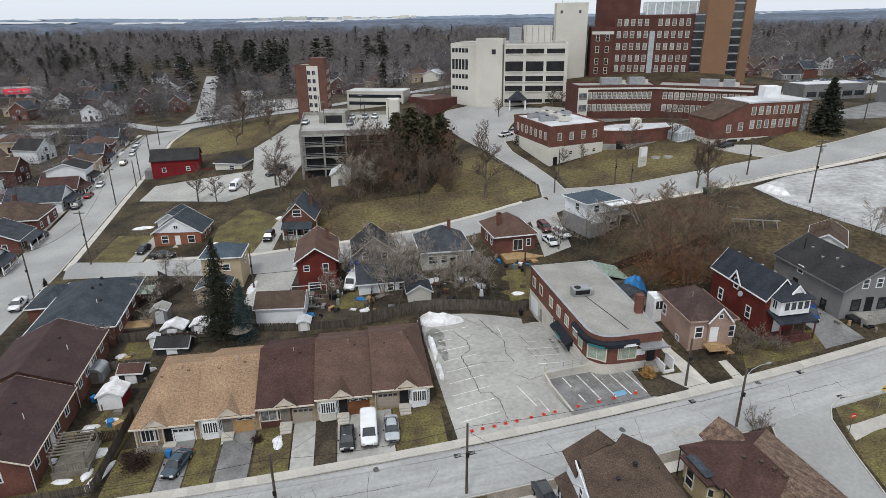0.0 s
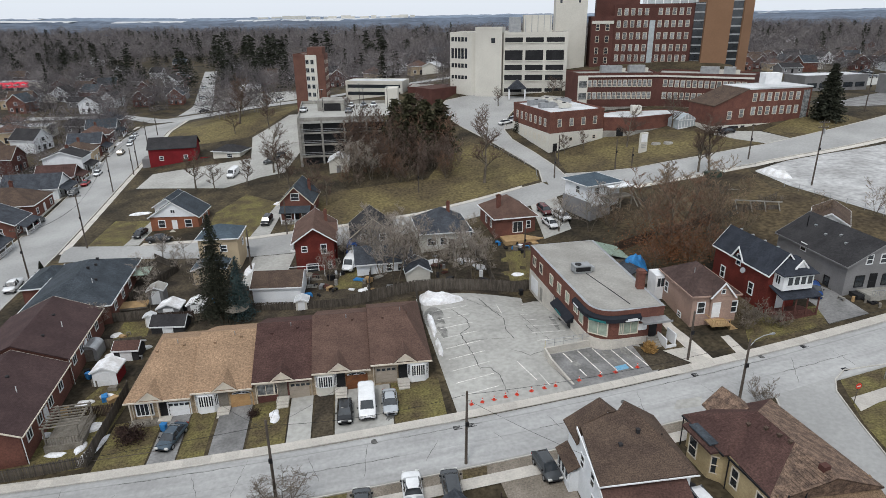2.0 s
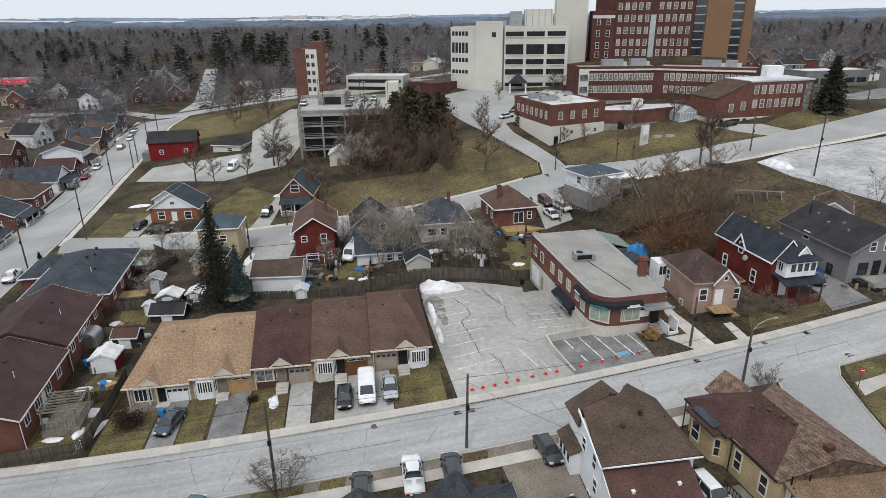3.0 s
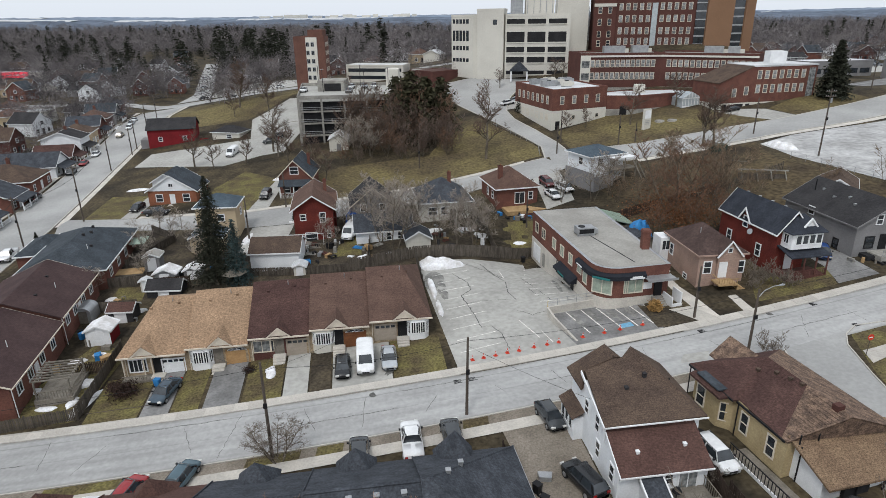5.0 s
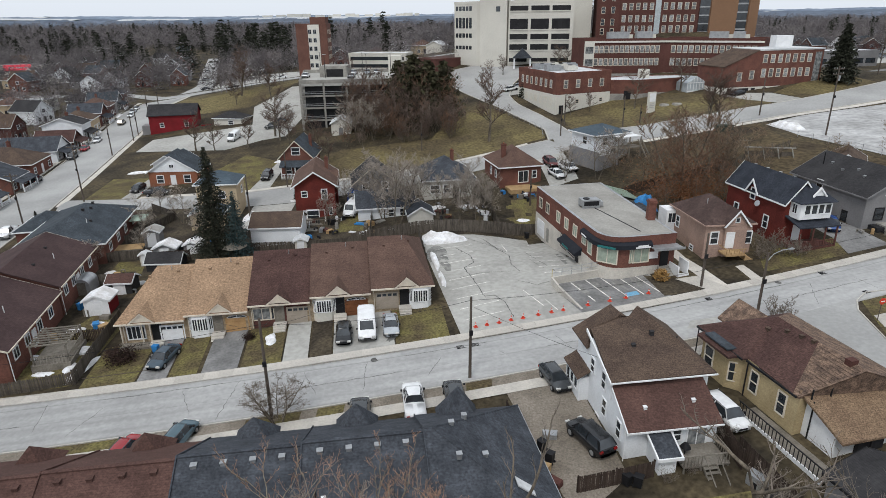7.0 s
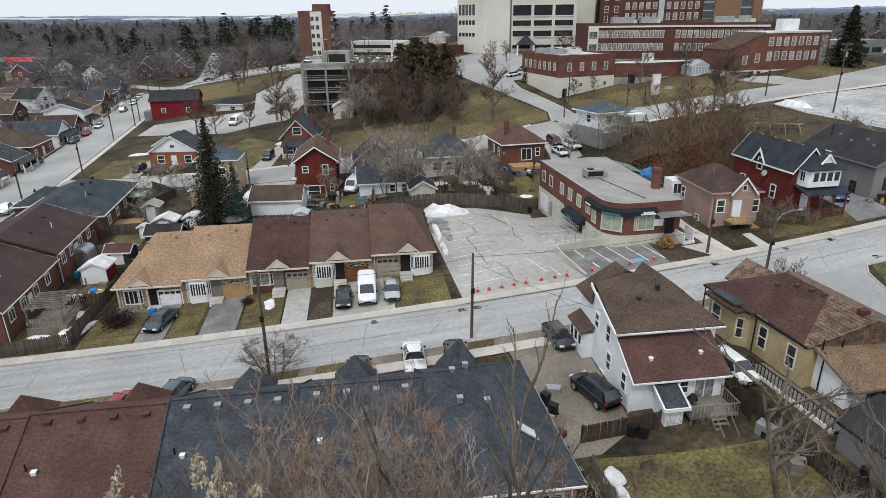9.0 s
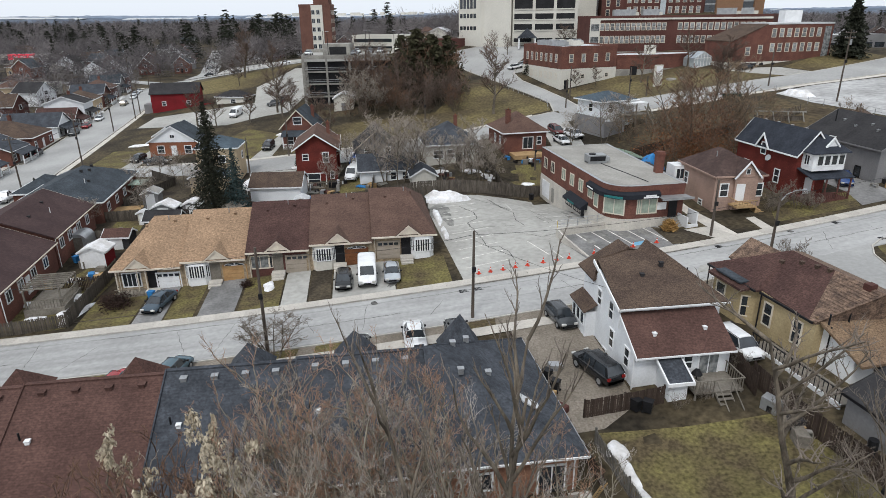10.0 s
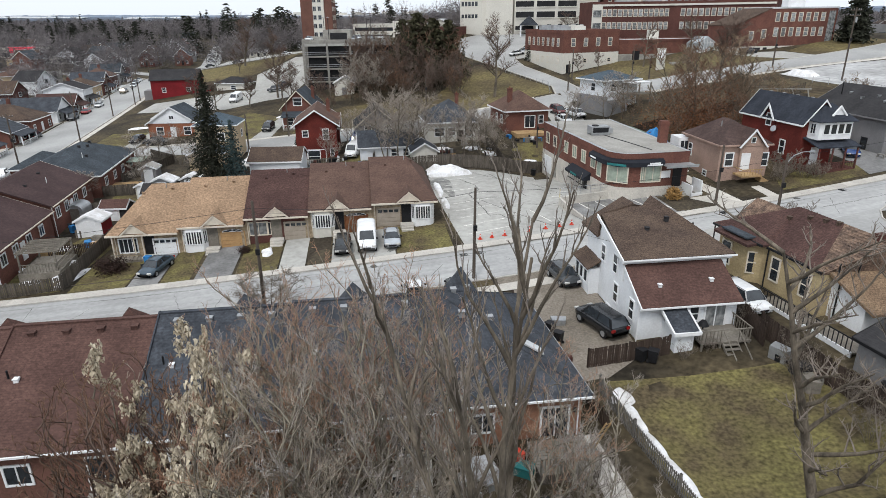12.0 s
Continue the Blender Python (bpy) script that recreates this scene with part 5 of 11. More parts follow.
part("annex_trim", profile_x(profile_x(boxes((1.78, 3.87, -1.27, -1.15, 1.1, 1.36)), [(-1.15, 1.12), (1.0, 1.97), (1.0, 2.2), (-1.15, 1.36)], 1.78, 1.9), [(-1.15, 1.12), (1.0, 1.97), (1.0, 2.2), (-1.15, 1.36)], 3.75, 3.87), WHITE, wh)
deck = part("deck", boxes((4.6, 8.4, -2.3, 0.3, -0.15, 0.0)), GREYWOOD, wh, "grey timber deck with steps")
deck.location = (-0.7, 1.0, 0.45)
for q in ((4.6, 8.4, -2.32, -2.24, 0.9, 0.97), (4.6, 4.68, -2.22, 0.3, 0.9, 0.97), (8.32, 8.4, -2.22, 0.3, 0.9, 0.97)):
    part("handrail", boxes(q), GREYWOOD, deck)
for k in range(14):
    if not 5 < k < 10:
        part("baluster", boxes((4.6 + k * 0.28, 4.65 + k * 0.28, -2.3, -2.25, 0, 0.9)), GREYWOOD, deck)
for k in range(9):
    for x in (4.62, 8.33):
        part("baluster", boxes((x, x + 0.05, -2.2 + k * 0.28, -2.15 + k * 0.28, 0, 0.9)), GREYWOOD, deck)
for k in range(6):
    part("step", boxes((6.2, 7.3, -2.6 - 0.3 * k, -2.3 - 0.3 * k, -0.22 - 0.2 * k, -0.17 - 0.2 * k)), GREYWOOD, deck)
bm = bmesh.new()
for x in (6.15, 7.3):
    profile_x(bm, [(-2.3, 0.0), (-2.3, -0.25), (-4.2, -1.5), (-4.2, -1.25)], x, x + 0.05)
    profile_x(bm, [(-2.3, 0.9), (-2.3, 0.8), (-4.2, -0.45), (-4.2, -0.35)], x, x + 0.05)
part("stair_stringer", bm, GREYWOOD, deck)
for x in (4.7, 6.1, 8.3):
    part("deck_post", boxes((x - 0.06, x + 0.06, -2.25, -2.13, -2.0, -0.15)), GREYWOOD, deck)
bm = bmesh.new()
rod(bm, (5.4, -0.9, 0), (5.4, -0.9, 0.75), 0.05, 0.05), rod(bm, (5.4, -0.9, 0.7), (5.4, -0.9, 1.05), 0.42, 0.2, 12)
single("barbecue", bm, BLACK, "black covered barbecue on the deck", "barbecue", pose(13.6, 37.6, -0.2, 0, 0, 8.5) @ pose(-0.7, 1.0, 0.45))

# ---- yellow brick corner house ----
yh = thing("house", "yellow brick corner house with maroon hipped roof and white rear extension", "house", pose(23.9, 52.0, 0.9, 0, 0, 14) @ pose(0, -18, 0))
# local: y 18 is the street end, y 0 the rear eave
part("wall", boxes((0.5, 10.0, 5.6, 17.5, -2.0, 3.4)), B_YELLOW, yh)
bm = bmesh.new()
prism(bm, [(-0.3, 13.0), (-0.3, 16.2), (0.5, 17.2), (0.5, 12.0)], -2, 3.1)
bay = part("bay", bm, B_YELLOW, yh, "angled yellow brick bay window")
bm = bmesh.new()
slab(bm, [(-0.8, 12.4, 3.3), (0.7, 12.0, 3.6), (0.7, 17.0, 3.6), (-0.8, 16.8, 3.3)], 0.22)
part("bay_roof", bm, R_MAROON, bay)
part("bay_cap", boxes((-0.5, 0.8, 13.0, 16.2, 3.56, 3.7)), R_SLATE, bay, "blue-grey metal cap on the bay")
bm = bmesh.new()
for f in ([(0, 18, 3.5), (0, 11.6, 3.5), (0.55, 11.5, 3.45), (0.35, 6.2, 3.4), (5.2, 9.3, 5.65), (5.2, 14.0, 5.7)], [(10.5, 18, 3.5), (0, 18, 3.5), (5.2, 14.0, 5.7)]):
    slab(bm, f, 0.16)
bmesh.ops.recalc_face_normals(bm, faces=bm.faces[:])
part("west_roof", bm, R_MAROON, yh, "maroon shingled roof slope")
bm = bmesh.new()
for f in ([(10.5, 4.6, 3.5), (10.5, 18, 3.5), (5.2, 14.0, 5.7), (5.2, 4.6, 5.6)], [(0.35, 6.2, 3.4), (0.4, 5.6, 3.4), (5.2, 4.6, 5.6), (5.2, 9.3, 5.65)], [(0.4, 5.6, 3.4), (10.5, 4.6, 3.5), (5.2, 4.6, 5.6)]):
    slab(bm, f, 0.16)
bmesh.ops.recalc_face_normals(bm, faces=bm.faces[:])
part("patched_roof", bm, R_MIX, yh, "patched worn shingles in mixed browns")
for k in range(16):
    t = k / 16
    part("lifted_shingle_course", slab(bmesh.new(), [(0.45 + 4.7 * t, 5.7 - 0.9 * t, 3.47 + 2.18 * t), (0.45 + 4.7 * t, 6.2 + 3.0 * t, 3.47 + 2.18 * t), (0.6 + 4.7 * t, 6.2 + 3.0 * t, 3.52 + 2.18 * t), (0.6 + 4.7 * t, 5.7 - 0.9 * t, 3.52 + 2.18 * t)], 0.05), R_MIX, yh)
bm = bmesh.new()
for f in ([(3.2, 19.3, 3.3), (3.2, 15.5, 3.3), (5.5, 15.5, 5.0), (5.5, 19.5, 5.0)], [(7.8, 19.3, 3.3), (7.8, 15.5, 3.3), (5.5, 15.5, 5.0), (5.5, 19.5, 5.0)]):
    slab(bm, f, 0.14)
bmesh.ops.recalc_face_normals(bm, faces=bm.faces[:])
part("front_gable_roof", bm, R_MIX, yh, "patched brown front gable roof")
bm = bmesh.new()
profile_y(bm, [(3.5, -1), (7.5, -1), (7.5, 3.3), (5.5, 4.8), (3.5, 3.3)], 17.4, 18.9)
part("front_gable_wall", bm, B_YELLOW, yh)
part("gutter", boxes((-0.1, 0.02, 11.6, 18, 3.3, 3.48), (0.28, 0.4, 5.8, 11.5, 3.2, 3.38)), BLACK, yh)
for y_, w_ in ((10.4, 0.85), (7.2, 0.85)):
    win(yh, "F", 0, 0, w_, 1.9, style="d", frame_mat=CREAM, m=pose(0.49, y_, 0.8, 0, 0, -90))
win(yh, "F", 0, 0, 1.1, 2.0, style="d", frame_mat=CREAM, m=pose(-0.31, 15.4, 0.6, 0, 0, -90))
win(yh, "F", 0, 0, 0.7, 1.8, style="d", frame_mat=CREAM, m=pose(0.06, 12.55, 0.7, 0, 0, -38))
win(yh, "F", 0, 0, 0.9, 0.7, style="v", frame_mat=CREAM, m=pose(-0.31, 14.6, -1.2, 0, 0, -90))
part("extension_wall", boxes((1.4, 9.6, 2.5, 5.6, -2.0, 1.8)), WHITE, yh, "white rendered rear extension")
bm = bmesh.new()
profile_x(bm, [(2.5, -2.0), (5.6, -2.0), (5.6, 3.2), (2.5, 1.85)], 1.28, 1.4)
part("extension_gable", bm, WHITE, yh)
bm = bmesh.new()
slab(bm, [(1.1, 1.7, 1.75), (10.4, 1.7, 1.75), (10.4, 6.0, 3.7), (0.7, 6.0, 3.7)], 0.2)
part("extension_roof", bm, R_TAN, yh, "tan shingled extension roof")
for q in ((0.38, 11.3), (1.2, 4.9), (0.05, 17.8)):
    part("downspout", rod(bmesh.new(), (q[0], q[1], 3.3), (q[0], q[1], -1.0), 0.06), BLACK, yh)
for q in ((3.6, 13.2), (4.4, 11.9), (4.7, 10.6), (4.9, 9.5)):
    roof_vent(yh, q[0], q[1], 3.5 + q[0] * 0.42, 0.3, R_CHOC)
part("chimney_stub", boxes((4.7, 5.4, 5.6, 6.2, 4.6, 5.95)), B_BROWN, yh)
for x in (1.2, 3.0):
    part("vent_pipe", rod(bmesh.new(), (x, 5.2, 3.2), (x, 5.2, 4.2), 0.07), BLACK, yh)
# solid box; the entry recess's shade is painted as near-black
e_ = part("rear_entry", boxes((3.2, 5.6, 2.2, 2.52, -0.9, 1.6)), VOIDSHADE, yh)
for x in (4.1, 6.7):
    part("rear_post", boxes((x - 0.07, x + 0.07, 1.9, 2.04, -0.9, 1.7)), BLACK, yh)
# walkway ramp with white wall along the west side
ramp = thing("side_ramp", "long wooden side ramp with white skirting and black railing", "ramp", pose(23.9, 52.0, 0.9, 0, 0, 14) @ pose(0, -18, 0))
part("skirt", boxes((-1.5, -1.4, 0.5, 9.5, -2.0, -0.1)), WHITE, ramp)
part("deck", boxes((-1.4, 0.3, 0.5, 9.5, -0.3, -0.15)), GREYWOOD, ramp)
bm = boxes((-1.5, -1.42, 0.5, 9.5, 0.8, 0.88))
for k in range(24):
    box(bm, -1.5, -1.44, 0.6 + k * 0.38, 0.64 + k * 0.38, -0.2, 0.8)
part("railing", bm, BLACK, ramp)

# ---- pink brick bungalow ----
ph = thing("house", "pink brick bungalow with hipped brown roof and front gable", "house", pose(33.25, 74.4, 2.8, 0, 0, 6.5), "east side houses")
hip_parts(ph, 6.4, 9.4, 4.25, 2.5, B_PINK, R_PINKHOUSE, 0.35, 2.5, 3.4, B_PINK)
bm = bmesh.new()
profile_y(bm, [(2.5, -1), (5.5, -1), (5.5, 4.2), (4.0, 5.95), (2.5, 4.2)], -0.3, 0.2)
part("gable_wall", bm, B_PINK, ph)
bm = bmesh.new()
for s in (-1, 1):
    slab(bm, [(4.0 + s * 1.85, -0.6, 4.05), (4.0, -0.6, 6.2), (4.0, 2.6, 6.2), (4.0 + s * 1.85, 0.4, 4.05)][::s], 0.14)
bmesh.ops.recalc_face_normals(bm, faces=bm.faces[:])
part("gable_roof", bm, R_PINKHOUSE, ph)
bm = bmesh.new()
for s in (-1, 1):
    profile_y(bm, [(4.0 + s * 1.9, 3.98), (4.0 + s * 1.72, 3.88), (4.0, 5.95), (4.0, 6.24)], -0.68, -0.6)
part("bargeboard", bm, WHITE, ph)
win(ph, "F", 1.3, 1.6, 1.0, 1.6, 6.4, 9.4)
win(ph, "F", 0, 0, 0.5, 0.6, style="", m=pose(4.0, -0.31, 4.5))
win(ph, "F", 0, 0, 1.0, 1.6, style="d", m=pose(5.9, -0.01, 1.5))
e_ = door(ph, "F", 3.3, 1.0, 0.95, 2.1, material=WHITE)
e_.location.y = -0.32
for y_ in (3.0, 7.5):
    win(ph, "L", y_, 1.6 if y_ > 4 else -0.3, 0.9, 1.5 if y_ > 4 else 0.7, 6.4, 9.4)
part("entry_deck", boxes((1.9, 4.6, -2.3, -0.3, 0.6, 0.8)), PALEWOOD, ph, "new yellow lumber entry deck")
part("deck_rail", boxes((1.9, 1.98, -2.22, -0.3, 1.5, 1.6)), PALEWOOD, ph)
part("deck_rail", boxes((1.9, 4.6, -2.3, -2.22, 1.5, 1.6)), PALEWOOD, ph)
for k in range(5):
    part("step", boxes((4.6 + 0.4 * k, 5.0 + 0.4 * k, -2.1, -0.9, -1.2, 0.45 - 0.22 * k)), PALEWOOD, ph)
bm = bmesh.new()
for k in range(8):
    box(bm, 1.92 + k * 0.35, 1.97 + k * 0.35, -2.28, -2.23, 0.8, 1.5)
part("deck_balusters", bm, PALEWOOD, ph)
part("white_addition", boxes((-1.3, 0.35, 8.4, 11.0, -1, 3.7)), WHITE, ph, "white clad rear addition")
win(ph, "F", 0, 0, 1.1, 1.4, style="v", m=pose(-0.5, 8.39, 1.9))
part("vent_pipe", rod(bmesh.new(), (2.0, 4.0, 4.8), (2.0, 4.0, 6.6), 0.06), STEEL, ph)

# ---- deep red brick house with charcoal roof ----
rh = thing("house", "deep red brick house with charcoal roof and white sunroom gable", "house", pose(44.07, 76.36, 3.8, 0, 0, 11.3), "east side houses")
gable_parts(rh, 4.6, 12.0, 5.64, 2.66, B_DEEP, R_NAVY, "y", 0.35, 2.5, WHITE)
bm = bmesh.new()
profile_x(bm, [(5.1, 4), (7.5, 4), (7.5, 5.4), (6.3, 7.0), (5.1, 5.4)], -0.12, 0.4)
part("side_gable_wall", bm, B_DEEP, rh)
bm = bmesh.new()
for s in (-1, 1):
    slab(bm, [(-0.45, 6.3 + s * 1.45, 5.25), (-0.45, 6.3, 7.28), (1.6, 6.3, 7.28), (0.1, 6.3 + s * 1.45, 5.6)][::-s], 0.12)
bmesh.ops.recalc_face_normals(bm, faces=bm.faces[:])
part("side_gable_roof", bm, R_NAVY, rh)
bm = bmesh.new()
for s in (-1, 1):
    profile_x(bm, [(6.3 + s * 1.5, 5.2), (6.3 + s * 1.28, 5.1), (6.3, 6.95), (6.3, 7.32)], -0.55, -0.45)
part("side_bargeboard", bm, WHITE, rh)
for y_, z_, h_ in ((3.0, 1.2, 1.7), (9.4, 1.2, 1.7), (6.3, 4.4, 1.5)):
    win(rh, "F", 0, 0, 0.9, h_, style="d", m=pose(-0.13, y_, z_, 0, 0, -90))
part("satellite_dish", rod(bmesh.new(), (-0.05, 4.9, 4.0), (-0.45, 4.8, 4.15), 0.12, 0.42, 14), STEEL, rh)
sun_ = part("sunroom", boxes((0.7, 5.3, -1.9, 0, 3.7, 5.9)), WHITE, rh, "white clad sunroom over the porch")
bm = bmesh.new()
c_ = [(0.3, -2.3, 6.0), (5.7, -2.3, 6.0), (5.7, 0.6, 6.0), (0.3, 0.6, 6.0)]
for f in ([c_[0], c_[1], (3.7, 0.2, 7.9), (2.4, 0.2, 7.9)], [c_[1], c_[2], (3.7, 0.2, 7.9)], [c_[3], c_[0], (2.4, 0.2, 7.9)]):
    slab(bm, f, 0.12)
bmesh.ops.recalc_face_normals(bm, faces=bm.faces[:])
part("sunroom_roof", bm, R_NAVY, rh)
bm = bmesh.new()
profile_y(bm, [(2.6, 6.65), (4.4, 6.65), (3.5, 7.6)], -1.45, -1.35)
for s in (-1, 1):
    profile_y(bm, [(3.5 + s * 1.1, 6.55), (3.5 + s * 0.9, 6.45), (3.5, 7.5), (3.5, 7.8)], -1.6, -1.4)
part("dormer_face", bm, WHITE, sun_)
for k in range(4):
    win(rh, "F", 0, 0, 0.8, 1.2, style="", m=pose(1.7 + k * 1.0, -1.91, 4.4))
win(rh, "F", 0, 0, 0.8, 1.2, style="v", m=pose(0.69, -0.9, 4.4, 0, 0, -90))
bm = bmesh.new()
slab(bm, [(0.2, -3.0, 3.0), (6.2, -3.0, 3.0), (6.2, 0, 3.8), (0.2, 0, 3.8)], 0.16)
part("porch_roof", bm, R_NAVY, rh)
for x in (0.5, 2.4, 4.2, 5.9):
    part("porch_post", boxes((x - 0.08, x + 0.08, -2.9, -2.74, -0.6, 2.95)), B_DEEP if x < 1 else B_BROWN, rh)
part("porch_deck", boxes((0.3, 6.0, -2.9, 0, -1.2, 0.2)), B_BROWN, rh)
bm = boxes((0.3, 6.0, -2.9, -2.84, 1.0, 1.08))
for k in range(22):
    box(bm, 0.35 + k * 0.25, 0.39 + k * 0.25, -2.9, -2.85, 0.2, 1.0)
part("porch_railing", bm, B_BROWN, rh)
door(rh, "F", 2.3, 0.2, 1.0, 2.1, material=WHITE)
for y_ in (2.4, 5.0, 7.6, 10.2):
    roof_vent(rh, 2.55, y_, 8.2, 0.28, STEEL)

# ---- grey rendered house ----
gh = thing("house", "grey rendered house with dark grey gable roof", "house", pose(56.2, 78.8, 4.8, 0, 0, 9), "east side houses")
gable_parts(gh, 10.4, 14.5, 4.6, 3.0, GREYWALL, R_GREY, "y", 0.4, 3.0, GREYWALL)
for x, z_, w_, h_ in ((2.3, 1.2, 1.3, 1.6), (6.6, 1.2, 1.3, 1.6), (3.2, 4.6, 0.9, 1.3), (5.4, 4.6, 0.9, 1.3)):
    win(gh, "F", x, z_, w_, h_, 10.4, 14.5, "d", BLACK if z_ < 2 else WHITE)
door(gh, "F", 4.4, 0.9, 1.0, 2.1, material=BLACK)
for y_, z_, w_, h_ in ((3.2, 0.0, 0.9, 1.6), (9.4, 0.9, 0.9, 1.4), (8.8, 3.6, 1.1, 1.1)):
    win(gh, "L", y_, z_, w_, h_, 10.4, 14.5, "d", BLACK if z_ < 3 else WHITE)
door(gh, "L", 6.2, -0.6, 1.1, 2.1, material=OLDCONC)
part("entry_terrace", boxes((2.2, 9.6, -2.6, 0, -2, 0.8)), OLDCONC, gh, "raised concrete entry terrace")
bm = boxes((2.2, 9.6, -2.6, -2.54, 1.6, 1.68))
for k in range(20):
    box(bm, 2.3 + k * 0.37, 2.34 + k * 0.37, -2.6, -2.56, 0.8, 1.6)
part("terrace_railing", bm, STEEL, gh)
# solid near-black box, coloured as the shade of a basement opening
part("basement_entry", boxes((1.1, 2.2, -1.6, 0.02, -1.8, 0.6)), VOIDSHADE, gh)
for q in ((2.6, 4), (2.6, 8), (3.4, 6), (3.3, 11)):
    roof_vent(gh, q[0], q[1], 4.7 + q[0] * 0.577, 0.3, STEEL)
part("vent_pipe", rod(bmesh.new(), (2.2, 11.5, 6.4), (2.2, 11.5, 8.2), 0.08), BLACK, gh)
gg = thing("garage", "white garage with brown gable roof behind the grey house", "garage", pose(62.5, 99.0, 6.9, 0, 0, -32))
gable_parts(gg, 5.2, 9.0, 2.6, 1.5, WHITE, R_CHOC, "y", 0.4, 3.0, WHITE)
garage_door(gg, 2.6, 0, 3.4, 2.1, WHITE)

# ---- long brick bungalows at the west end of the street ----
for u_, z_, n_ in ((0.0, 0.0, 15.8), (15.8, 0.55, 15.6)):
    lb = thing("bungalow", "red brick bungalow with wide red-brown shingled roof", "bungalow", pose(-46.2, 54.9, -3.2 + z_, 0, 0, 12.6 + 90) @ pose(u_, 0, 0), "west bungalows")
    # local x runs north along the east eave, y to the west
    part("wall", boxes((0.4, n_, 0.5, 12.5, -2.0, 3.35)), B_RED, lb)
    bm = bmesh.new()
    slab(bm, [(n_, 0, 3.5), (0, 0, 3.5), (0 if u_ else 0, 6.5, 6.3), (n_, 6.5, 6.3)], 0.16)
    slab(bm, [(0, 13, 3.5), (n_, 13, 3.5), (n_, 6.5, 6.3), (0, 6.5, 6.3)], 0.16)
    bmesh.ops.recalc_face_normals(bm, faces=bm.faces[:])
    part("roof", bm, R_PLUM, lb)
    bm = bmesh.new()
    profile_x(bm, [(0.5, 3.3), (12.5, 3.3), (6.5, 6.2)], 0.4, 0.55)
    part("gable_wall", bm, B_RED, lb)
    bm = bmesh.new()
    profile_x(bm, [(0.5, 3.3), (12.5, 3.3), (6.5, 6.2)], n_ - 0.15, n_)
    part("gable_wall", bm, B_RED, lb)
    bm = boxes((0, n_, -0.1, 0.0, 3.36, 3.48))
    for xx in (-0.06, n_ - 0.02) if not u_ else (n_ - 0.02,):
        profile_x(bm, [(0, 3.3), (6.5, 6.1), (13, 3.3), (13, 3.5), (6.5, 6.31), (0, 3.5)], xx, xx + 0.05)
    part("trim", bm, CREAM, lb)
    for k, xx in enumerate((2.5, 5.5, 9.0, 12.5)):
        win(lb, "F", 0, 0, 1.2, 1.2, style="v", m=pose(xx, 0.49, 1.5))
    door(lb, "F", 7.2, 0.4, 0.9, 2.0, material=WHITE).location.y = 0.49
    win(lb, "L", 4.0, 1.5, 1.4, 1.2, m=pose(0.39, 4.0, 1.5, 0, 0, -90))
    for q in ((4.0, 4.2), (10.0, 4.8)):
        roof_vent(lb, q[0], q[1], 3.5 + 0.43 * q[1], 0.3, R_GREY)
    part("vent_pipe", rod(bmesh.new(), (7.5, 3.0, 4.6), (7.5, 3.0, 5.6), 0.05), WHITE, lb)
    part("downspout", rod(bmesh.new(), (0.4, 0.3, 3.3), (0.4, 0.3, -0.6), 0.05), WHITE, lb)

pergola = thing("pergola", "weathered grey pergola over a side deck", "pergola", pose(-45.6, 57.0, -3.2, 0, 0, 12.6))
for k in range(8):
    part("slat", boxes((-0.3, 3.9, 0.2 + k * 0.6, 0.3 + k * 0.6, 2.7, 2.85)), GREYWOOD, pergola)
part("beam", boxes((0.0, 0.12, 0, 5.0, 2.5, 2.7), (3.5, 3.62, 0, 5.0, 2.5, 2.7)), GREYWOOD, pergola)
for x, y in ((0.06, 0.1), (3.56, 0.1), (0.06, 4.9), (3.56, 4.9)):
    part("post", boxes((x - 0.08, x + 0.08, y - 0.08, y + 0.08, -0.8, 2.5)), GREYWOOD, pergola)
part("deck", boxes((-0.2, 3.8, -0.2, 5.2, -0.5, 0.6)), GREYWOOD, pergola)
part("handrail", boxes((3.6, 3.68, 0, 5, 1.5, 1.58)), GREYWOOD, pergola)
part("handrail", boxes((0, 3.6, -0.1, -0.02, 1.5, 1.58)), GREYWOOD, pergola)
for k in range(16):
    part("baluster", boxes((3.6, 3.66, 0.1 + k * 0.31, 0.16 + k * 0.31, 0.6, 1.5)), GREYWOOD, pergola)
    if k < 12:
        part("baluster", boxes((0.1 + k * 0.3, 0.16 + k * 0.3, -0.1, -0.04, 0.6, 1.5)), GREYWOOD, pergola)

bb = thing("bungalow", "brick bungalow with broad blue-grey hipped roof", "bungalow", pose(-65.2, 84.6, -3.0, 0, 0, 12.5), "west bungalows")
hip_parts(bb, 12.3, 20.0, 3.7, 2.9, B_RED, R_SLATE, 0.5, 2.0, 6.2, WHITE)
for x in (3.0, 8.0):
    win(bb, "F", x, 1.5, 1.5, 1.2, 12.3, 20, "v")
for y in (3.0, 7.5, 12.0, 17.0):
    win(bb, "R", y, 1.5, 1.3, 1.2, 12.3, 20, "v")
for q in ((7.2, 14.5), (7.0, 10.0), (7.6, 12.0), (9.0, 6.5)):
    roof_vent(bb, q[0], q[1], 3.7 + 3.1 * (12.8 - q[0]) / 6.65, 0.35, R_GREY)
part("vent_pipe", rod(bmesh.new(), (8.8, 5.4, 5.2), (8.8, 5.4, 6.2), 0.05), WHITE, bb)
part("rear_awning", boxes((12.4, 15.0, 14.0, 18.0, 2.6, 2.7)), GREENMETAL, bb)
bw = thing("garage_wing", "low wing with blue-grey hipped roof", "outbuilding", pose(-72.6, 95.5, -3.2, 0, 0, 12.5))
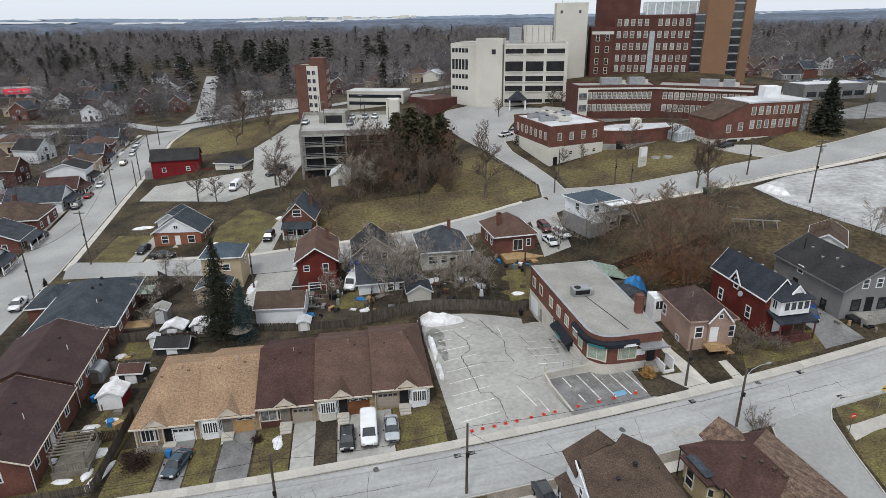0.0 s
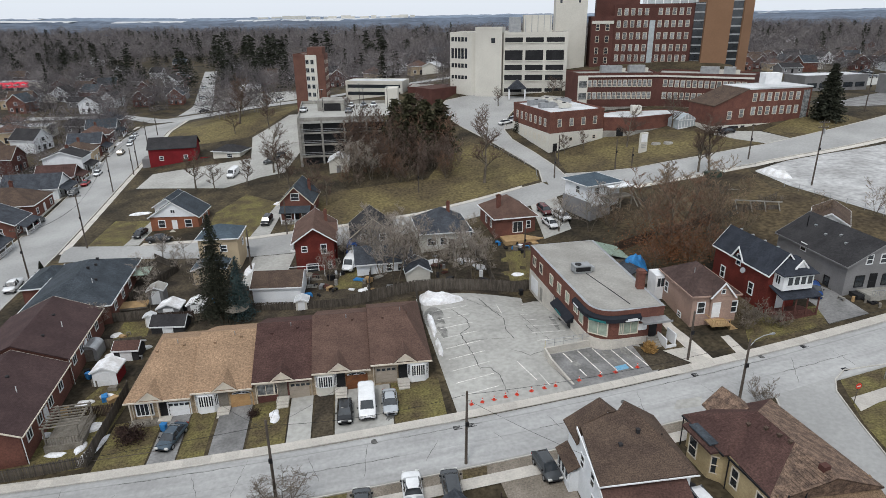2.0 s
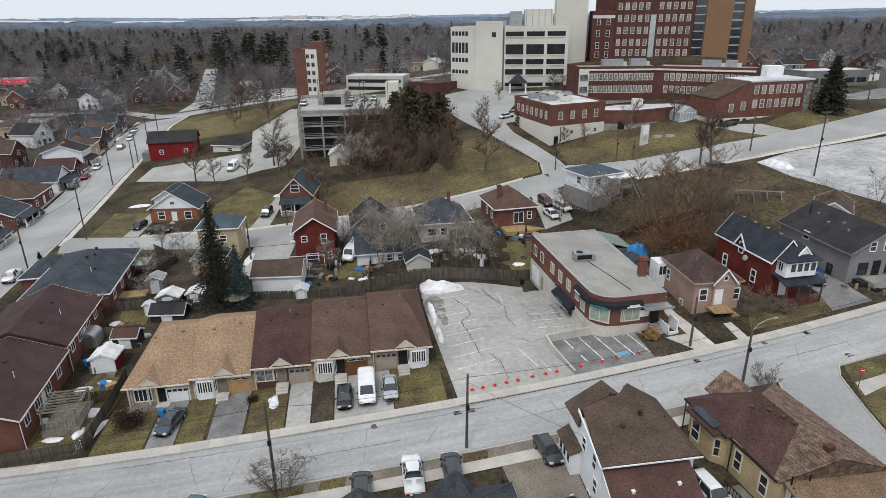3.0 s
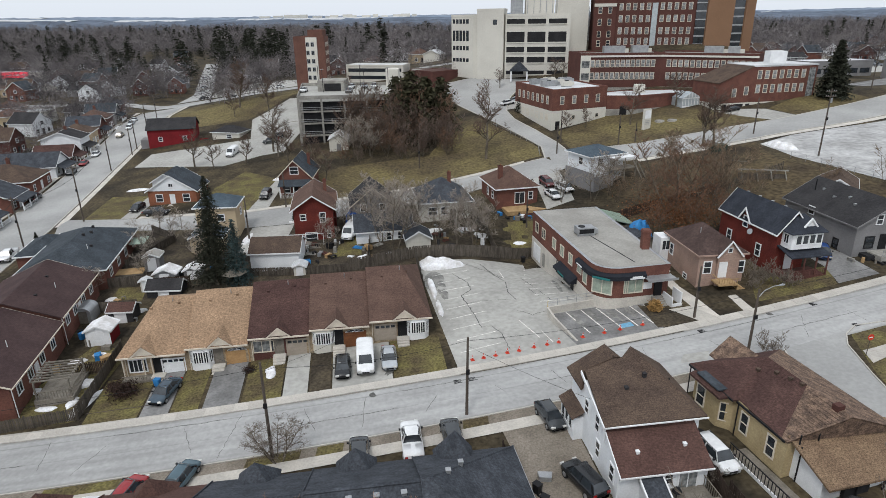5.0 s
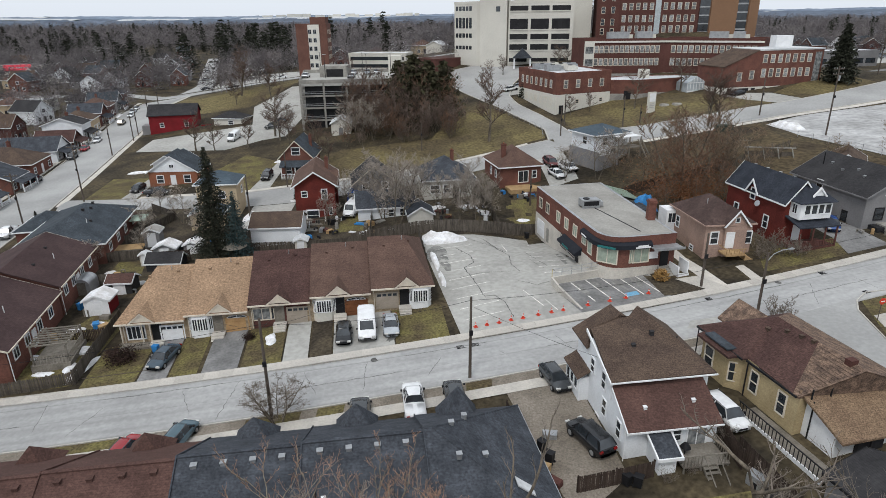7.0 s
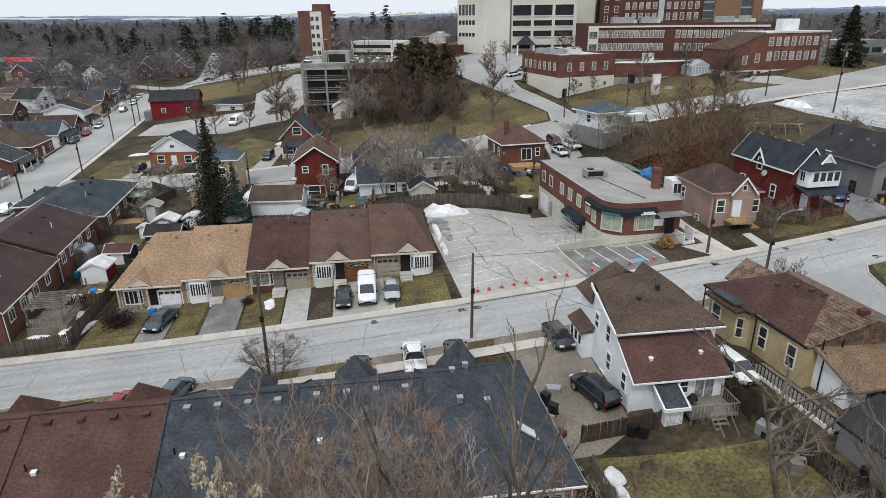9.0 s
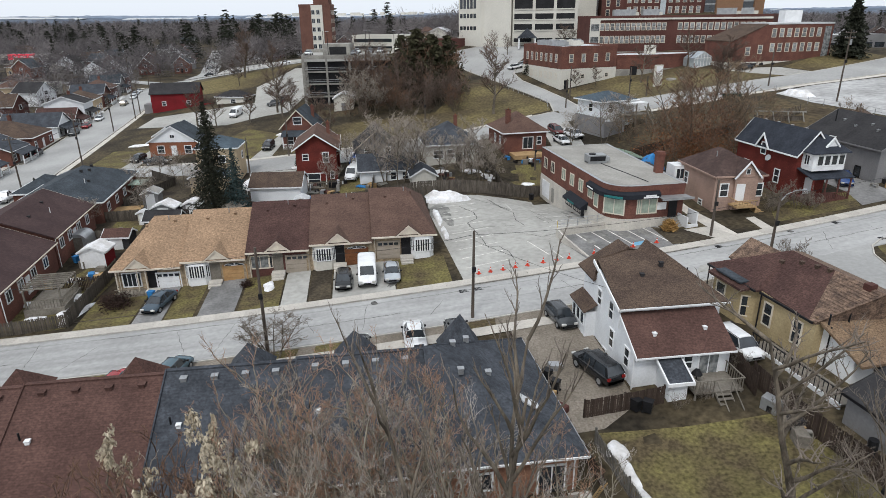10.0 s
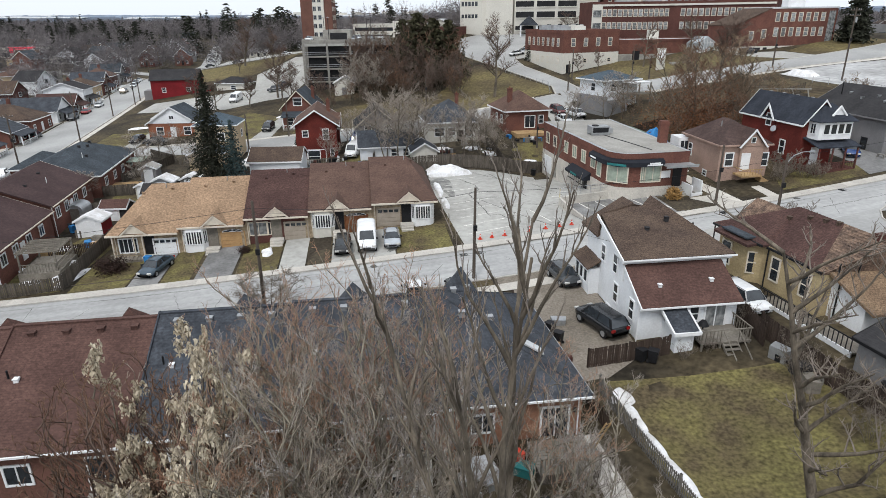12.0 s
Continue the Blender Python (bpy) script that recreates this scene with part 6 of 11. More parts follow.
hip_parts(bw, 6.5, 9.0, 2.9, 1.9, B_RED, R_SLATE, 0.4, 2.0, None, WHITE)


# ---- blocks with rows of windows: hospital, clinic, apartment tower ----
def on_edge(poly, k, s, z, out=0.0):
    """A pose on side k of a plan outline, s metres along it, facing outwards."""
    a, b = Vector(poly[k]), Vector(poly[(k + 1) % len(poly)])
    t = (b - a).normalized()
    q = a + t * s + Vector((t.y, -t.x)) * (0.01 + out)
    return pose(q.x, q.y, z, 0, 0, math.degrees(math.atan2(t.y, t.x)))


def side(poly, k):
    return (Vector(poly[(k + 1) % len(poly)]) - Vector(poly[k])).length


def window_rows(p, poly, k, zs, n, w, h, pane, frame_mat=None, lo=0.06, hi=0.94, style="d", skip=()):
    L = side(poly, k)
    for z in zs:
        for i in range(n):
            if i in skip:
                continue
            s = L * (lo + (hi - lo) * (i + 0.5) / n)
            win(p, "F", 0, 0, w, h, style=style, frame_mat=frame_mat or CREAM, pane_mat=pane, m=on_edge(poly, k, s, z))


def band(p, poly, k, s0, s1, z0, z1, material, name="window_band", out=0.06):
    q = part(name, boxes((s0, s1, -out, 0.05, 0, z1 - z0)), material, p)
    q.matrix_local = on_edge(poly, k, 0, z0)
    return q


def block(name, label, category, poly, z0, z1, wall, roof, group="", rim=0.5):
    p = thing(name, label, category, None, group)
    part("wall", prism(bmesh.new(), poly, z0, z1), wall, p)
    part("roof", prism(bmesh.new(), offset(poly, -0.3), z1 + 0.004, z1 + 0.12), roof, p)
    if rim:
        bm = bmesh.new()
        o_, i_ = offset(poly, 0.08), offset(poly, -0.3)
        rg = [[bm.verts.new((*q, z)) for q in r] for r, z in ((o_, z1 - 0.3), (o_, z1 + rim), (i_, z1 + rim), (i_, z1 - 0.3))]
        for a, b in zip(rg, rg[1:]):
            for i in range(len(a)):
                j = (i + 1) % len(a)
                bm.faces.new((a[i], a[j], b[j], b[i]))
        part("parapet", bm, wall, p)
    return p


HG = "hospital buildings"
# two-storey brick clinic on a pale base
P = [(27.7, 160.2), (43.4, 167.6), (37.4, 188), (20.6, 182.2)]
b = block("clinic", "two-storey brick clinic wing with pale concrete base", "building", P, 13.6, 18.6, B_RED, R_PALE, HG)
part("base", prism(bmesh.new(), offset(P, 0.05), 4, 13.6), PANEL, b, "pale painted concrete lower storey")
window_rows(b, P, 0, [15.2], 4, 1.1, 1.9, BLIND)
window_rows(b, P, 3, [15.2], 7, 1.1, 1.9, BLIND)
window_rows(b, P, 3, [11.0], 7, 1.2, 1.4, GLASS, style="v")
window_rows(b, P, 0, [11.2], 4, 0.9, 0.9, GLASS, skip=(0, 2))
door(b, "F", 0, 0, 1.1, 2.2, material=BLACK).matrix_local = on_edge(P, 0, 1.8, 8.6)
for k, (x, y, s) in enumerate(((28.5, 172, 2.2), (31.5, 176, 1.6), (26.5, 178, 2.6), (30, 181.5, 1.5), (34.5, 181, 1.8), (33, 170.5, 1.2))):
    u = thing("rooftop_unit", "white and grey rooftop ventilation unit", "ventilation unit", pose(x, y, 18.72, 0, 0, 20), "clinic rooftop units")
    part("casing", boxes((-s, s, -0.8, 0.8, 0.2, 1.5), (s, s + 0.9, -0.5, 0.5, 0.3, 1.1)), PANEL if k % 2 else STEEL, u)
    part("skid", boxes((-s, s, -0.7, -0.5, 0, 0.2), (-s, s, 0.5, 0.7, 0, 0.2)), STEEL, u)
    part("fan_guard", rod(bmesh.new(), (0, 0, 1.5), (0, 0, 1.65), 0.6, 0.55, 12), BLACK, u)
P = [(43.6, 168.2), (51, 167.2), (69.5, 175.6), (66.5, 182), (50, 180), (42, 174.5)]
b = block("clinic_link", "low brick and concrete link building with pale roof", "building", P, 12.9, 16.2, B_RED, R_PALE, HG, 0.3)
part("base", prism(bmesh.new(), offset(P, 0.04), 8, 12.9), OLDCONC, b)
door(b, "F", 0, 0, 1.6, 2.2, material=BLACK).matrix_local = on_edge(P, 0, 4.5, 11.4)
part("roof_box", boxes((53, 55.5, 174, 176.5, 16.2, 18.6)), PANEL, b)
# long three-storey brick wing with sloping west end
P = [(71, 163.3), (100, 170.2), (97.6, 181), (68.6, 174)]
b = thing("brick_wing", "long brick hospital wing with pale base and sloping west roof", "building", None, HG)
part("base", prism(bmesh.new(), offset(P, 0.05), 8, 14.6), PANEL, b, "pale painted lower storey")
E1 = Vector(P[1]) - Vector(P[0])
cut0, cut1 = tuple(Vector(P[0]) + E1 * 0.34), tuple(Vector(P[3]) + E1 * 0.34)
bm = bmesh.new()
lo = [bm.verts.new((*q, 14.6)) for q in (P[0], cut0, cut1, P[3])]
hi = [bm.verts.new((*q, z)) for q, z in ((P[0], 19.6), (cut0, 23.6), (cut1, 23.6), (P[3], 19.6))]
for f in ((lo[3], lo[2], lo[1], lo[0]), (lo[0], lo[1], hi[1], hi[0]), (lo[1], lo[2], hi[2], hi[1]), (lo[2], lo[3], hi[3], hi[2]), (lo[3], lo[0], hi[0], hi[3]), tuple(hi)):
    bm.faces.new(f)
part("west_wall", bm, B_RED, b)
bm = bmesh.new()
slab(bm, [(*q, z + 0.25) for q, z in ((offset(P, 0.4)[0], 19.6), (cut0, 23.6), (cut1, 23.6), (offset(P, 0.4)[3], 19.6))], 0.22)
part("sloping_roof", bm, R_CHOC, b, "sloping brown west roof")
P2 = [cut0, P[1], P[2], cut1]
part("east_wall", prism(bmesh.new(), P2, 14.6, 23.6), B_RED, b)
part("flat_roof", prism(bmesh.new(), offset(P2, 0.15), 23.6, 24.0), R_PALE, b, "pale flat roof")
window_rows(b, P2, 0, [20.6, 17.0], 7, 1.15, 2.0, BLIND, lo=0.04, hi=0.84)
band(b, P2, 0, side(P2, 0) * 0.87, side(P2, 0) * 0.97, 15, 23, BLIND, "stair_glazing")
# garage and door openings: near-black boxes with the inner shade as colour
for s, w in ((2.0, 1.2), (5.2, 3.0), (9.0, 1.2), (12.5, 1.1)):
    band(b, P, 0, s, s + w, 12.4, 14.3, VOIDSHADE, "doorway")
for s in (17, 20, 23):
    band(b, P, 0, s, s + 1.2, 13.5, 14.3, GLASS, "basement_window")
win(b, "F", 0, 0, 1.2, 2.0, pane_mat=BLIND, frame_mat=CREAM, m=on_edge(P, 0, 5.0, 16.2))
win(b, "F", 0, 0, 1.2, 2.0, pane_mat=BLIND, frame_mat=CREAM, m=on_edge(P, 0, 8.6, 16.6))
part("roof_box", boxes((89, 93.5, 174.5, 178, 24, 27)), WHITE, b)
gh2 = thing("glasshouse", "small white-framed glass porch beside the brick wing", "glasshouse", pose(64.2, 168.4, gz(64, 168) + 0.2, 0, 0, 20))
GLAZ = mat("pale_glazing", (0.45, 0.5, 0.52), (0.36, 0.4, 0.42), 0.8, 3.0, 0.2, rough=0.1, bump=0.0, spec=0.8)
bm = bmesh.new()
profile_y(bm, [(0, -1), (6, -1), (6, 2.4), (3, 4.0), (0, 2.4)], 0, 4.5)
part("glazing", bm, GLAZ, gh2)
bm = bmesh.new()
for k in range(7):
    box(bm, k - 0.05, k + 0.05, -0.06, 0.0, 0, 2.5 + (3 - abs(k - 3)) * 0.5)
box(bm, 0, 6, -0.08, 0, 2.3, 2.45), box(bm, 0, 6, -0.08, 0, 0, 0.3)
part("frame", bm, WHITE, gh2)
# L-shaped two-storey brick wings
P = [(40.8, 191), (64.5, 190.4), (66, 203), (39.4, 203)]
b = block("hospital_wing", "two-storey brick hospital wing with pale cornice", "building", P, 10, 25.6, B_BROWN, R_FLAT, HG, 0.6)
window_rows(b, P, 0, [22.2, 18.6], 13, 1.05, 1.9, BLIND, lo=0.12)
band(b, P, 0, 0, side(P, 0), 25.0, 25.5, PANEL, "cornice", 0.3)
band(b, P, 0, 0, 2.9, 16.5, 25.0, PANEL, "pale_corner_bay", 0.4)
for z in (18.5, 22):
    band(b, P, 0, 0.3, 2.6, z, z + 1.9, BLIND, "window_band", 0.45)
band(b, P, 0, 0, side(P, 0), 10, 16.2, OLDCONC, "plinth", 0.1)
P = [(64.5, 190.4), (88, 178.6), (94, 188), (70, 203)]
b = block("hospital_wing", "two-storey brick hospital wing running towards the lawn", "building", P, 10, 25.6, B_BROWN, R_FLAT, HG, 0.6)
window_rows(b, P, 0, [22.2, 18.6], 14, 1.05, 1.9, BLIND)
band(b, P, 0, 0, side(P, 0), 25.0, 25.5, PANEL, "cornice", 0.3)
band(b, P, 0, 0, side(P, 0), 10, 16.4, OLDCONC, "plinth", 0.1)
for x, y, s in ((79, 188, 2.6), (84, 186, 1.6), (52, 197, 3.2), (60, 197.5, 2.4)):
    u = thing("rooftop_unit", "grey rooftop plant unit on the hospital wing", "ventilation unit", pose(x, y, 25.7, 0, 0, -25 if x > 70 else 0), "hospital rooftop units")
    part("casing", boxes((-s, s, -1.2, 1.2, 0.2, 2.2)), STEEL, u)
    part("duct", boxes((s, s + 1.2, -0.6, 0.6, 0.2, 1.4)), PANEL, u)
    part("skid", boxes((-s, s, -1, -0.8, 0, 0.2), (-s, s, 0.8, 1, 0, 0.2)), STEEL, u)
# cream parkade block, stair tower and lift tower
b = block("hospital_block", "cream precast hospital block with ribbon windows", "building", [(2.6, 224.4), (9.8, 218.4), (20, 216.5), (20.3, 214.3), (41.2, 212.4), (45, 242), (8, 246)], 8, 37.0, PANEL, R_FLAT, HG, 0.5)
Q = [(20.3, 214.3), (41.2, 212.4), (45, 242), (8, 246)]
# recessed window bands as near-black strips, the recess shade painted on
for z0, z1 in ((34.4, 35.9), (28.7, 31.9), (25.5, 27.2), (22.2, 24.0), (18.4, 19.6)):
    for k in range(3):
        L = side(Q, 0)
        band(b, Q, 0, L * (0.02 + 0.325 * k), L * (0.30 + 0.325 * k), z0, z1, VOIDSHADE, "window_band", 0.03)
        band(b, Q, 0, L * (0.02 + 0.325 * k), L * (0.30 + 0.325 * k), z0 - 0.3, z0, PANEL, "sill_band", 0.25)
Q = [(2.6, 224.4), (9.8, 218.4), (20, 216.5)]
for z0, z1 in ((34.6, 36.0), (29.0, 32.4), (26.0, 27.4), (22.2, 23.4)):
    for k in range(5):
        band(b, Q, 0, 0.6 + 1.45 * k, 1.7 + 1.45 * k, z0, z1, GLASS, "window_band", 0.03)
P = [(11.0, 217.2), (19.6, 213.6), (21.4, 221), (12.6, 224)]
b = block("stair_tower", "blank cream precast stair tower", "building", P, 8, 38.8, PANEL, R_FLAT, HG, 0.4)
band(b, P, 0, 5.6, 7.0, 34.2, 35.8, GLASS, "window_band", 0.04)
P = [(41.2, 238), (52.4, 237), (54, 249), (42.4, 250)]
b = block("lift_tower", "tall blank cream lift tower with antennas", "building", P, 8, 50.0, PANEL, R_FLAT, HG, 0.4)
for x in (44, 46, 49):
    part("antenna", rod(bmesh.new(), (x, 243, 50), (x, 243, 53.5), 0.06), STEEL, b)
for s, w in ((1.4, 0.8), (8.0, 0.8)):
    band(b, P, 0, s, s + w, 46.8, 47.8, GLASS, "window_band", 0.04)
b = thing("roof_plant_screen", "pale louvred plant enclosure on the cream block", "plant enclosure", pose(24, 232, 37.1), HG)
part("panel", boxes((0, 4, 0, 4, 0, 5.2)), STEEL, b)
part("panel", boxes((5, 15, 0, 4, 0, 5.8)), PANEL, b)
for k in range(5):
    part("rib", boxes((5.5 + k * 2.2, 5.7 + k * 2.2, -0.1, 0, 0, 5.8)), STEEL, b)
# entrance canopy
b = thing("entrance_canopy", "dark gabled entrance canopy on white posts", "canopy", pose(24.5, 208.5, gz(25, 209), 0, 0, -6))
bm = bmesh.new()
profile_y(bm, [(-3.2, 3.4), (3.2, 3.4), (0, 6.4)], 0, 4.5)
part("roof", bm, R_BLACK, b)
for x in (-2.6, 2.6):
    part("post", boxes((x - 0.25, x + 0.25, 0.2, 0.7, 0, 3.4)), WHITE, b)
# tall red brick ward block
P = [(61, 232), (86.5, 225.5), (91.5, 229.5), (66, 250)]
b = block("ward_block", "tall red brick hospital ward block with many windows", "building", P, 12, 45.4, B_BROWN, R_FLAT, HG, 0.6)
window_rows(b, P, 0, [42.4, 38.4, 34.4, 30.4, 26.9], 11, 1.15, 2.1, BLIND, lo=0.02, hi=0.98, skip=(5,))
band(b, P, 0, side(P, 0) * 0.46, side(P, 0) * 0.53, 26, 40.6, GLAZ, "stair_glazing", 0.08)
window_rows(b, P, 1, [42.4, 38.4, 34.4, 30.4], 2, 1.0, 2.0, GLASS)
P = [(53.4, 233), (60.9, 231.5), (63, 245), (55, 246)]
b = block("ward_annex", "red brick ward annex with pale cornice", "building", P, 12, 41.6, B_BROWN, R_FLAT, HG, 0.5)
window_rows(b, P, 0, [37.4, 33.4, 29.4, 26.2], 2, 1.1, 2.0, GLASS)
band(b, P, 0, 0, side(P, 0), 39.6, 40.6, PANEL, "cornice", 0.25)
P = [(57, 243), (72, 240), (74, 252), (59, 254)]
b = block("penthouse", "red brick roof storey of the ward block", "building", P, 40, 53, B_BROWN, R_FLAT, HG, 0.5)
P = [(74, 240), (96, 232), (98, 242), (76, 250)]
b = block("glazed_plant", "white framed rooftop plant house", "building", P, 44, 50, GLAZ, R_PALE, HG, 0.3)
for k in range(8):
    band(b, P, 0, 0.4 + k * 2.8, 0.8 + k * 2.8, 44.5, 50, WHITE, "mullion", 0.1)
# tan tower with glazed slot
P = [(89.8, 223), (97.6, 220.5), (99, 232), (91, 234)]
b = block("tan_tower", "tall tan clad hospital tower with dark glazed slot", "building", P, 10, 57, B_TAN, R_FLAT, HG, 0.4)
P = [(101.6, 220.6), (105.6, 222.5), (103, 234), (98.6, 232)]
part("east_shaft", prism(bmesh.new(), P, 10, 57), B_TAN, b)
part("glazed_slot", prism(bmesh.new(), [(97.6, 221.3), (101.6, 221.3), (101.6, 232), (97.6, 232)], 10, 56), GLASS, b)
for k in range(16):
    part("floor_spandrel", boxes((97.6, 101.6, 221.22, 221.3, 14 + k * 2.7, 14.5 + k * 2.7)), STEEL, b)
for q in ((92.0, 222.2, -18), (103.6, 221.4, 25)):
    s_ = part("sign_panel", boxes((-1.1, 1.1, -0.1, 0, 0, 2.4)), WHITE, b, "square sign with a letter H")
    s_.matrix_local = pose(q[0], q[1], 52.2, 0, 0, q[2])
    l_ = part("letter", boxes((-0.65, -0.3, -0.14, -0.1, 0.4, 2.0), (0.3, 0.65, -0.14, -0.1, 0.4, 2.0), (-0.3, 0.3, -0.14, -0.1, 1.05, 1.35)), TARPBLUE, s_)
P = [(86.6, 226), (90, 224.6), (92, 232), (88, 233)]
b = block("glazed_link", "dark glazed link between ward block and tower", "building", P, 12, 46, GLASS, R_FLAT, HG, 0.2)
for k in range(9):
    band(b, P, 0, 0, side(P, 0), 24 + k * 2.7, 24.4 + k * 2.7, STEEL, "floor_band", 0.08)
# apartment tower and its pale annex
P = [(-52.2, 223.2), (-40.8, 219.6), (-41.4, 230.4), (-51.4, 233.4)]
b = block("apartment_tower", "red-brown brick apartment tower with white central strip", "apartment building", P, 2, 30.6, B_TOWER, R_FLAT, "", 0.5)
L = side(P, 0)
band(b, P, 0, L * 0.4, L * 0.76, 4, 30.8, PANEL, "white_strip", 0.25)
for k in range(8):
    for s in (0.42, 0.58):
        win(b, "F", 0, 0, 1.1, 1.3, style="v", frame_mat=STEEL, m=on_edge(P, 0, L * s + 0.5, 8.6 + k * 2.75, 0.25))
window_rows(b, P, 1, [8.6 + k * 2.75 for k in range(8)], 3, 1.1, 1.2, BLIND)
part("roof_house", boxes((-47.2, -42.0, 223.6, 230, 30.6, 33.2)), B_TOWER, b)
P = [(-36.5, 236), (-15, 232), (-13, 242), (-34.5, 246)]
b = block("office_block", "low white office block with ribbon windows", "building", P, 4, 20.4, PANEL, R_PALE, "", 0.3)
for z in (15.6, 18.2):
    band(b, P, 0, 0.8, side(P, 0) - 0.8, z, z + 1.2, GLASS, "window_band", 0.05)
P = [(-13, 231), (-4, 229), (-3, 240), (-12, 242)]
block("brick_block", "low brown brick block behind the trees", "building", P, 4, 18.5, B_BROWN, R_FLAT, "", 0.3)
P = [(-4, 214), (6, 224), (0, 232), (-10, 222)]
block("brick_pavilion", "low red brick pavilion beside the cream block", "building", P, 8, 19.4, B_BROWN, R_REDBROWN, HG, 0.2)

# ---- open parking structure ----
pk = thing("parking_structure", "four-level open grey concrete parking structure", "parking structure")
P = [(-39.9, 168.6), (-15, 171.6), (-14, 205), (-46.4, 205)]
# solid fill whose near-black colour paints the shade between the decks
part("core", prism(bmesh.new(), offset(P, -1.6), 0, 15.8), VOIDSHADE, pk, "near-black solid painted as the shade inside the parking levels")
for z in (6.6, 9.9, 13.1):
    part("floor_slab", prism(bmesh.new(), P, z - 0.35, z), OLDCONC, pk)
    for k in (0, 3):
        L = side(P, k)
        for i in range(2):
            r_ = part("guard_rail", boxes((0, L, -0.02, 0.06, 0, 0.1)), STEEL, pk)
            r_.matrix_local = on_edge(P, k, 0, z + 0.5 + 0.45 * i)
part("top_deck", prism(bmesh.new(), P, 15.6, 16.3), LOT, pk, "pale concrete top deck")
for k in range(4):
    r_ = part("parapet", boxes((0, side(P, k), -0.05, 0.15, 0, 0.95)), OLDCONC, pk)
    r_.matrix_local = on_edge(P, k, 0, 16.3)
for k in (0, 3):
    L = side(P, k)
    n_ = 4
    for i in range(n_ + 1):
        c_ = part("column", boxes((-0.25, 0.25, -0.1, 0.4, 0, 16)), OLDCONC, pk)
        c_.matrix_local = on_edge(P, k, 0.3 + (L - 0.6) * i / n_, 0.3)
part("ramp_house", boxes((-38, -30, 188, 197, 16.3, 19.4)), OLDCONC, pk, "concrete ramp enclosure on the top deck")
# flat plate; the shade of the ramp mouth is its colour
part("ramp_opening", boxes((-36, -31, 187.95, 188.0, 16.4, 18.6)), VOIDSHADE, pk)
part("stair_house", boxes((-18.5, -14.5, 199, 205, 16.3, 21.6)), PANEL, pk, "white stair tower on the top deck")
for x, y in ((-36, 186), (-24, 188), (-17, 190), (-27, 202), (-40, 200)):
    l_ = part("lamp_post", rod(bmesh.new(), (x, y, 16.3), (x, y, 22.8), 0.09, 0.07), BLACK, pk)
    part("lamp_head", boxes((x - 0.5, x + 0.5, y - 0.15, y + 0.15, 22.8, 22.95)), STEEL, l_)


# ---- detached houses ----
def house(label, x, y, z, rz, w, d, h, rise, wall, roof, form="y", over=0.4, trim=None, wins=(), doors=(), stack=None, group="", porch=None, name="house"):
    p = thing(name, label, "house", pose(x, y, z, 0, 0, rz), group)
    if form == "hip":
        hip_parts(p, w, d, h, rise, wall, roof, over, 2.5, None, trim or WHITE)
    else:
        gable_parts(p, w, d, h, rise, wall, roof, form, over, 2.5, trim)
    for f, u, zz, ww, hh in wins:
        win(p, f, u, zz, ww, hh, w, d)
    for f, u, zz, mm in doors:
        door(p, f, u, zz, 0.95, 2.05, w, d, mm)
    if stack:
        chimney(p, *stack)
    if porch:
        x0, x1, dep, zr, rm = porch
        bm = bmesh.new()
        slab(bm, [(x0 - 0.2, -dep - 0.2, zr), (x1 + 0.2, -dep - 0.2, zr), (x1 + 0.2, 0, zr + 0.9), (x0 - 0.2, 0, zr + 0.9)], 0.14)
        part("porch_roof", bm, rm, p)
        part("porch_floor", boxes((x0, x1, -dep, 0, -1.5, 0.4)), GREYWOOD, p)
        for q in (x0 + 0.15, (x0 + x1) / 2, x1 - 0.15):
            part("porch_post", boxes((q - 0.1, q + 0.1, -dep, -dep + 0.2, 0.4, zr)), WHITE, p)
        bm = boxes((x0, x1, -dep, -dep + 0.06, 1.2, 1.28))
        for k in range(int((x1 - x0) / 0.3)):
            box(bm, x0 + 0.1 + k * 0.3, x0 + 0.15 + k * 0.3, -dep, -dep + 0.05, 0.4, 1.2)
        part("porch_railing", bm, WHITE, p)
    return p


MG = "houses on the middle street"
o = house("orange brick bungalow with white front gable and slate roof", -65.2, 129.1, -1.5, 3, 10.4, 8.0, 3.4, 3.3, B_ORANGE, R_SLATE, "y", 0.45, WHITE, [("F", 2.4, 0.9, 1.4, 1.6), ("F", 8.2, 0.9, 1.4, 1.6), ("R", 3, 0.9, 1.0, 1.5), ("R", 6, 0.9, 1.0, 1.5)], [("F", 5.2, 0.4, WHITE)], None, MG)
bm = bmesh.new()
profile_y(bm, [(-0.2, 3.3), (10.6, 3.3), (5.2, 6.65)], -0.12, -0.02)
part("gable_siding", bm, SIDING, o, "white clad front gable")
win(o, "F", 0, 0, 0.9, 0.7, style="v", m=pose(5.2, -0.13, 4.2))
part("entry_steps", boxes((4.4, 6.0, -1.6, 0, -0.8, 0.35)), CONC, o)
house("white sided rear addition with slate roof", -68.0, 137.6, -1.2, 3, 6.0, 8, 3.0, 1.8, SIDING, R_SLATE, "y", 0.4, WHITE, [("F", 3, 1, 1, 1.2)], (), None, MG)
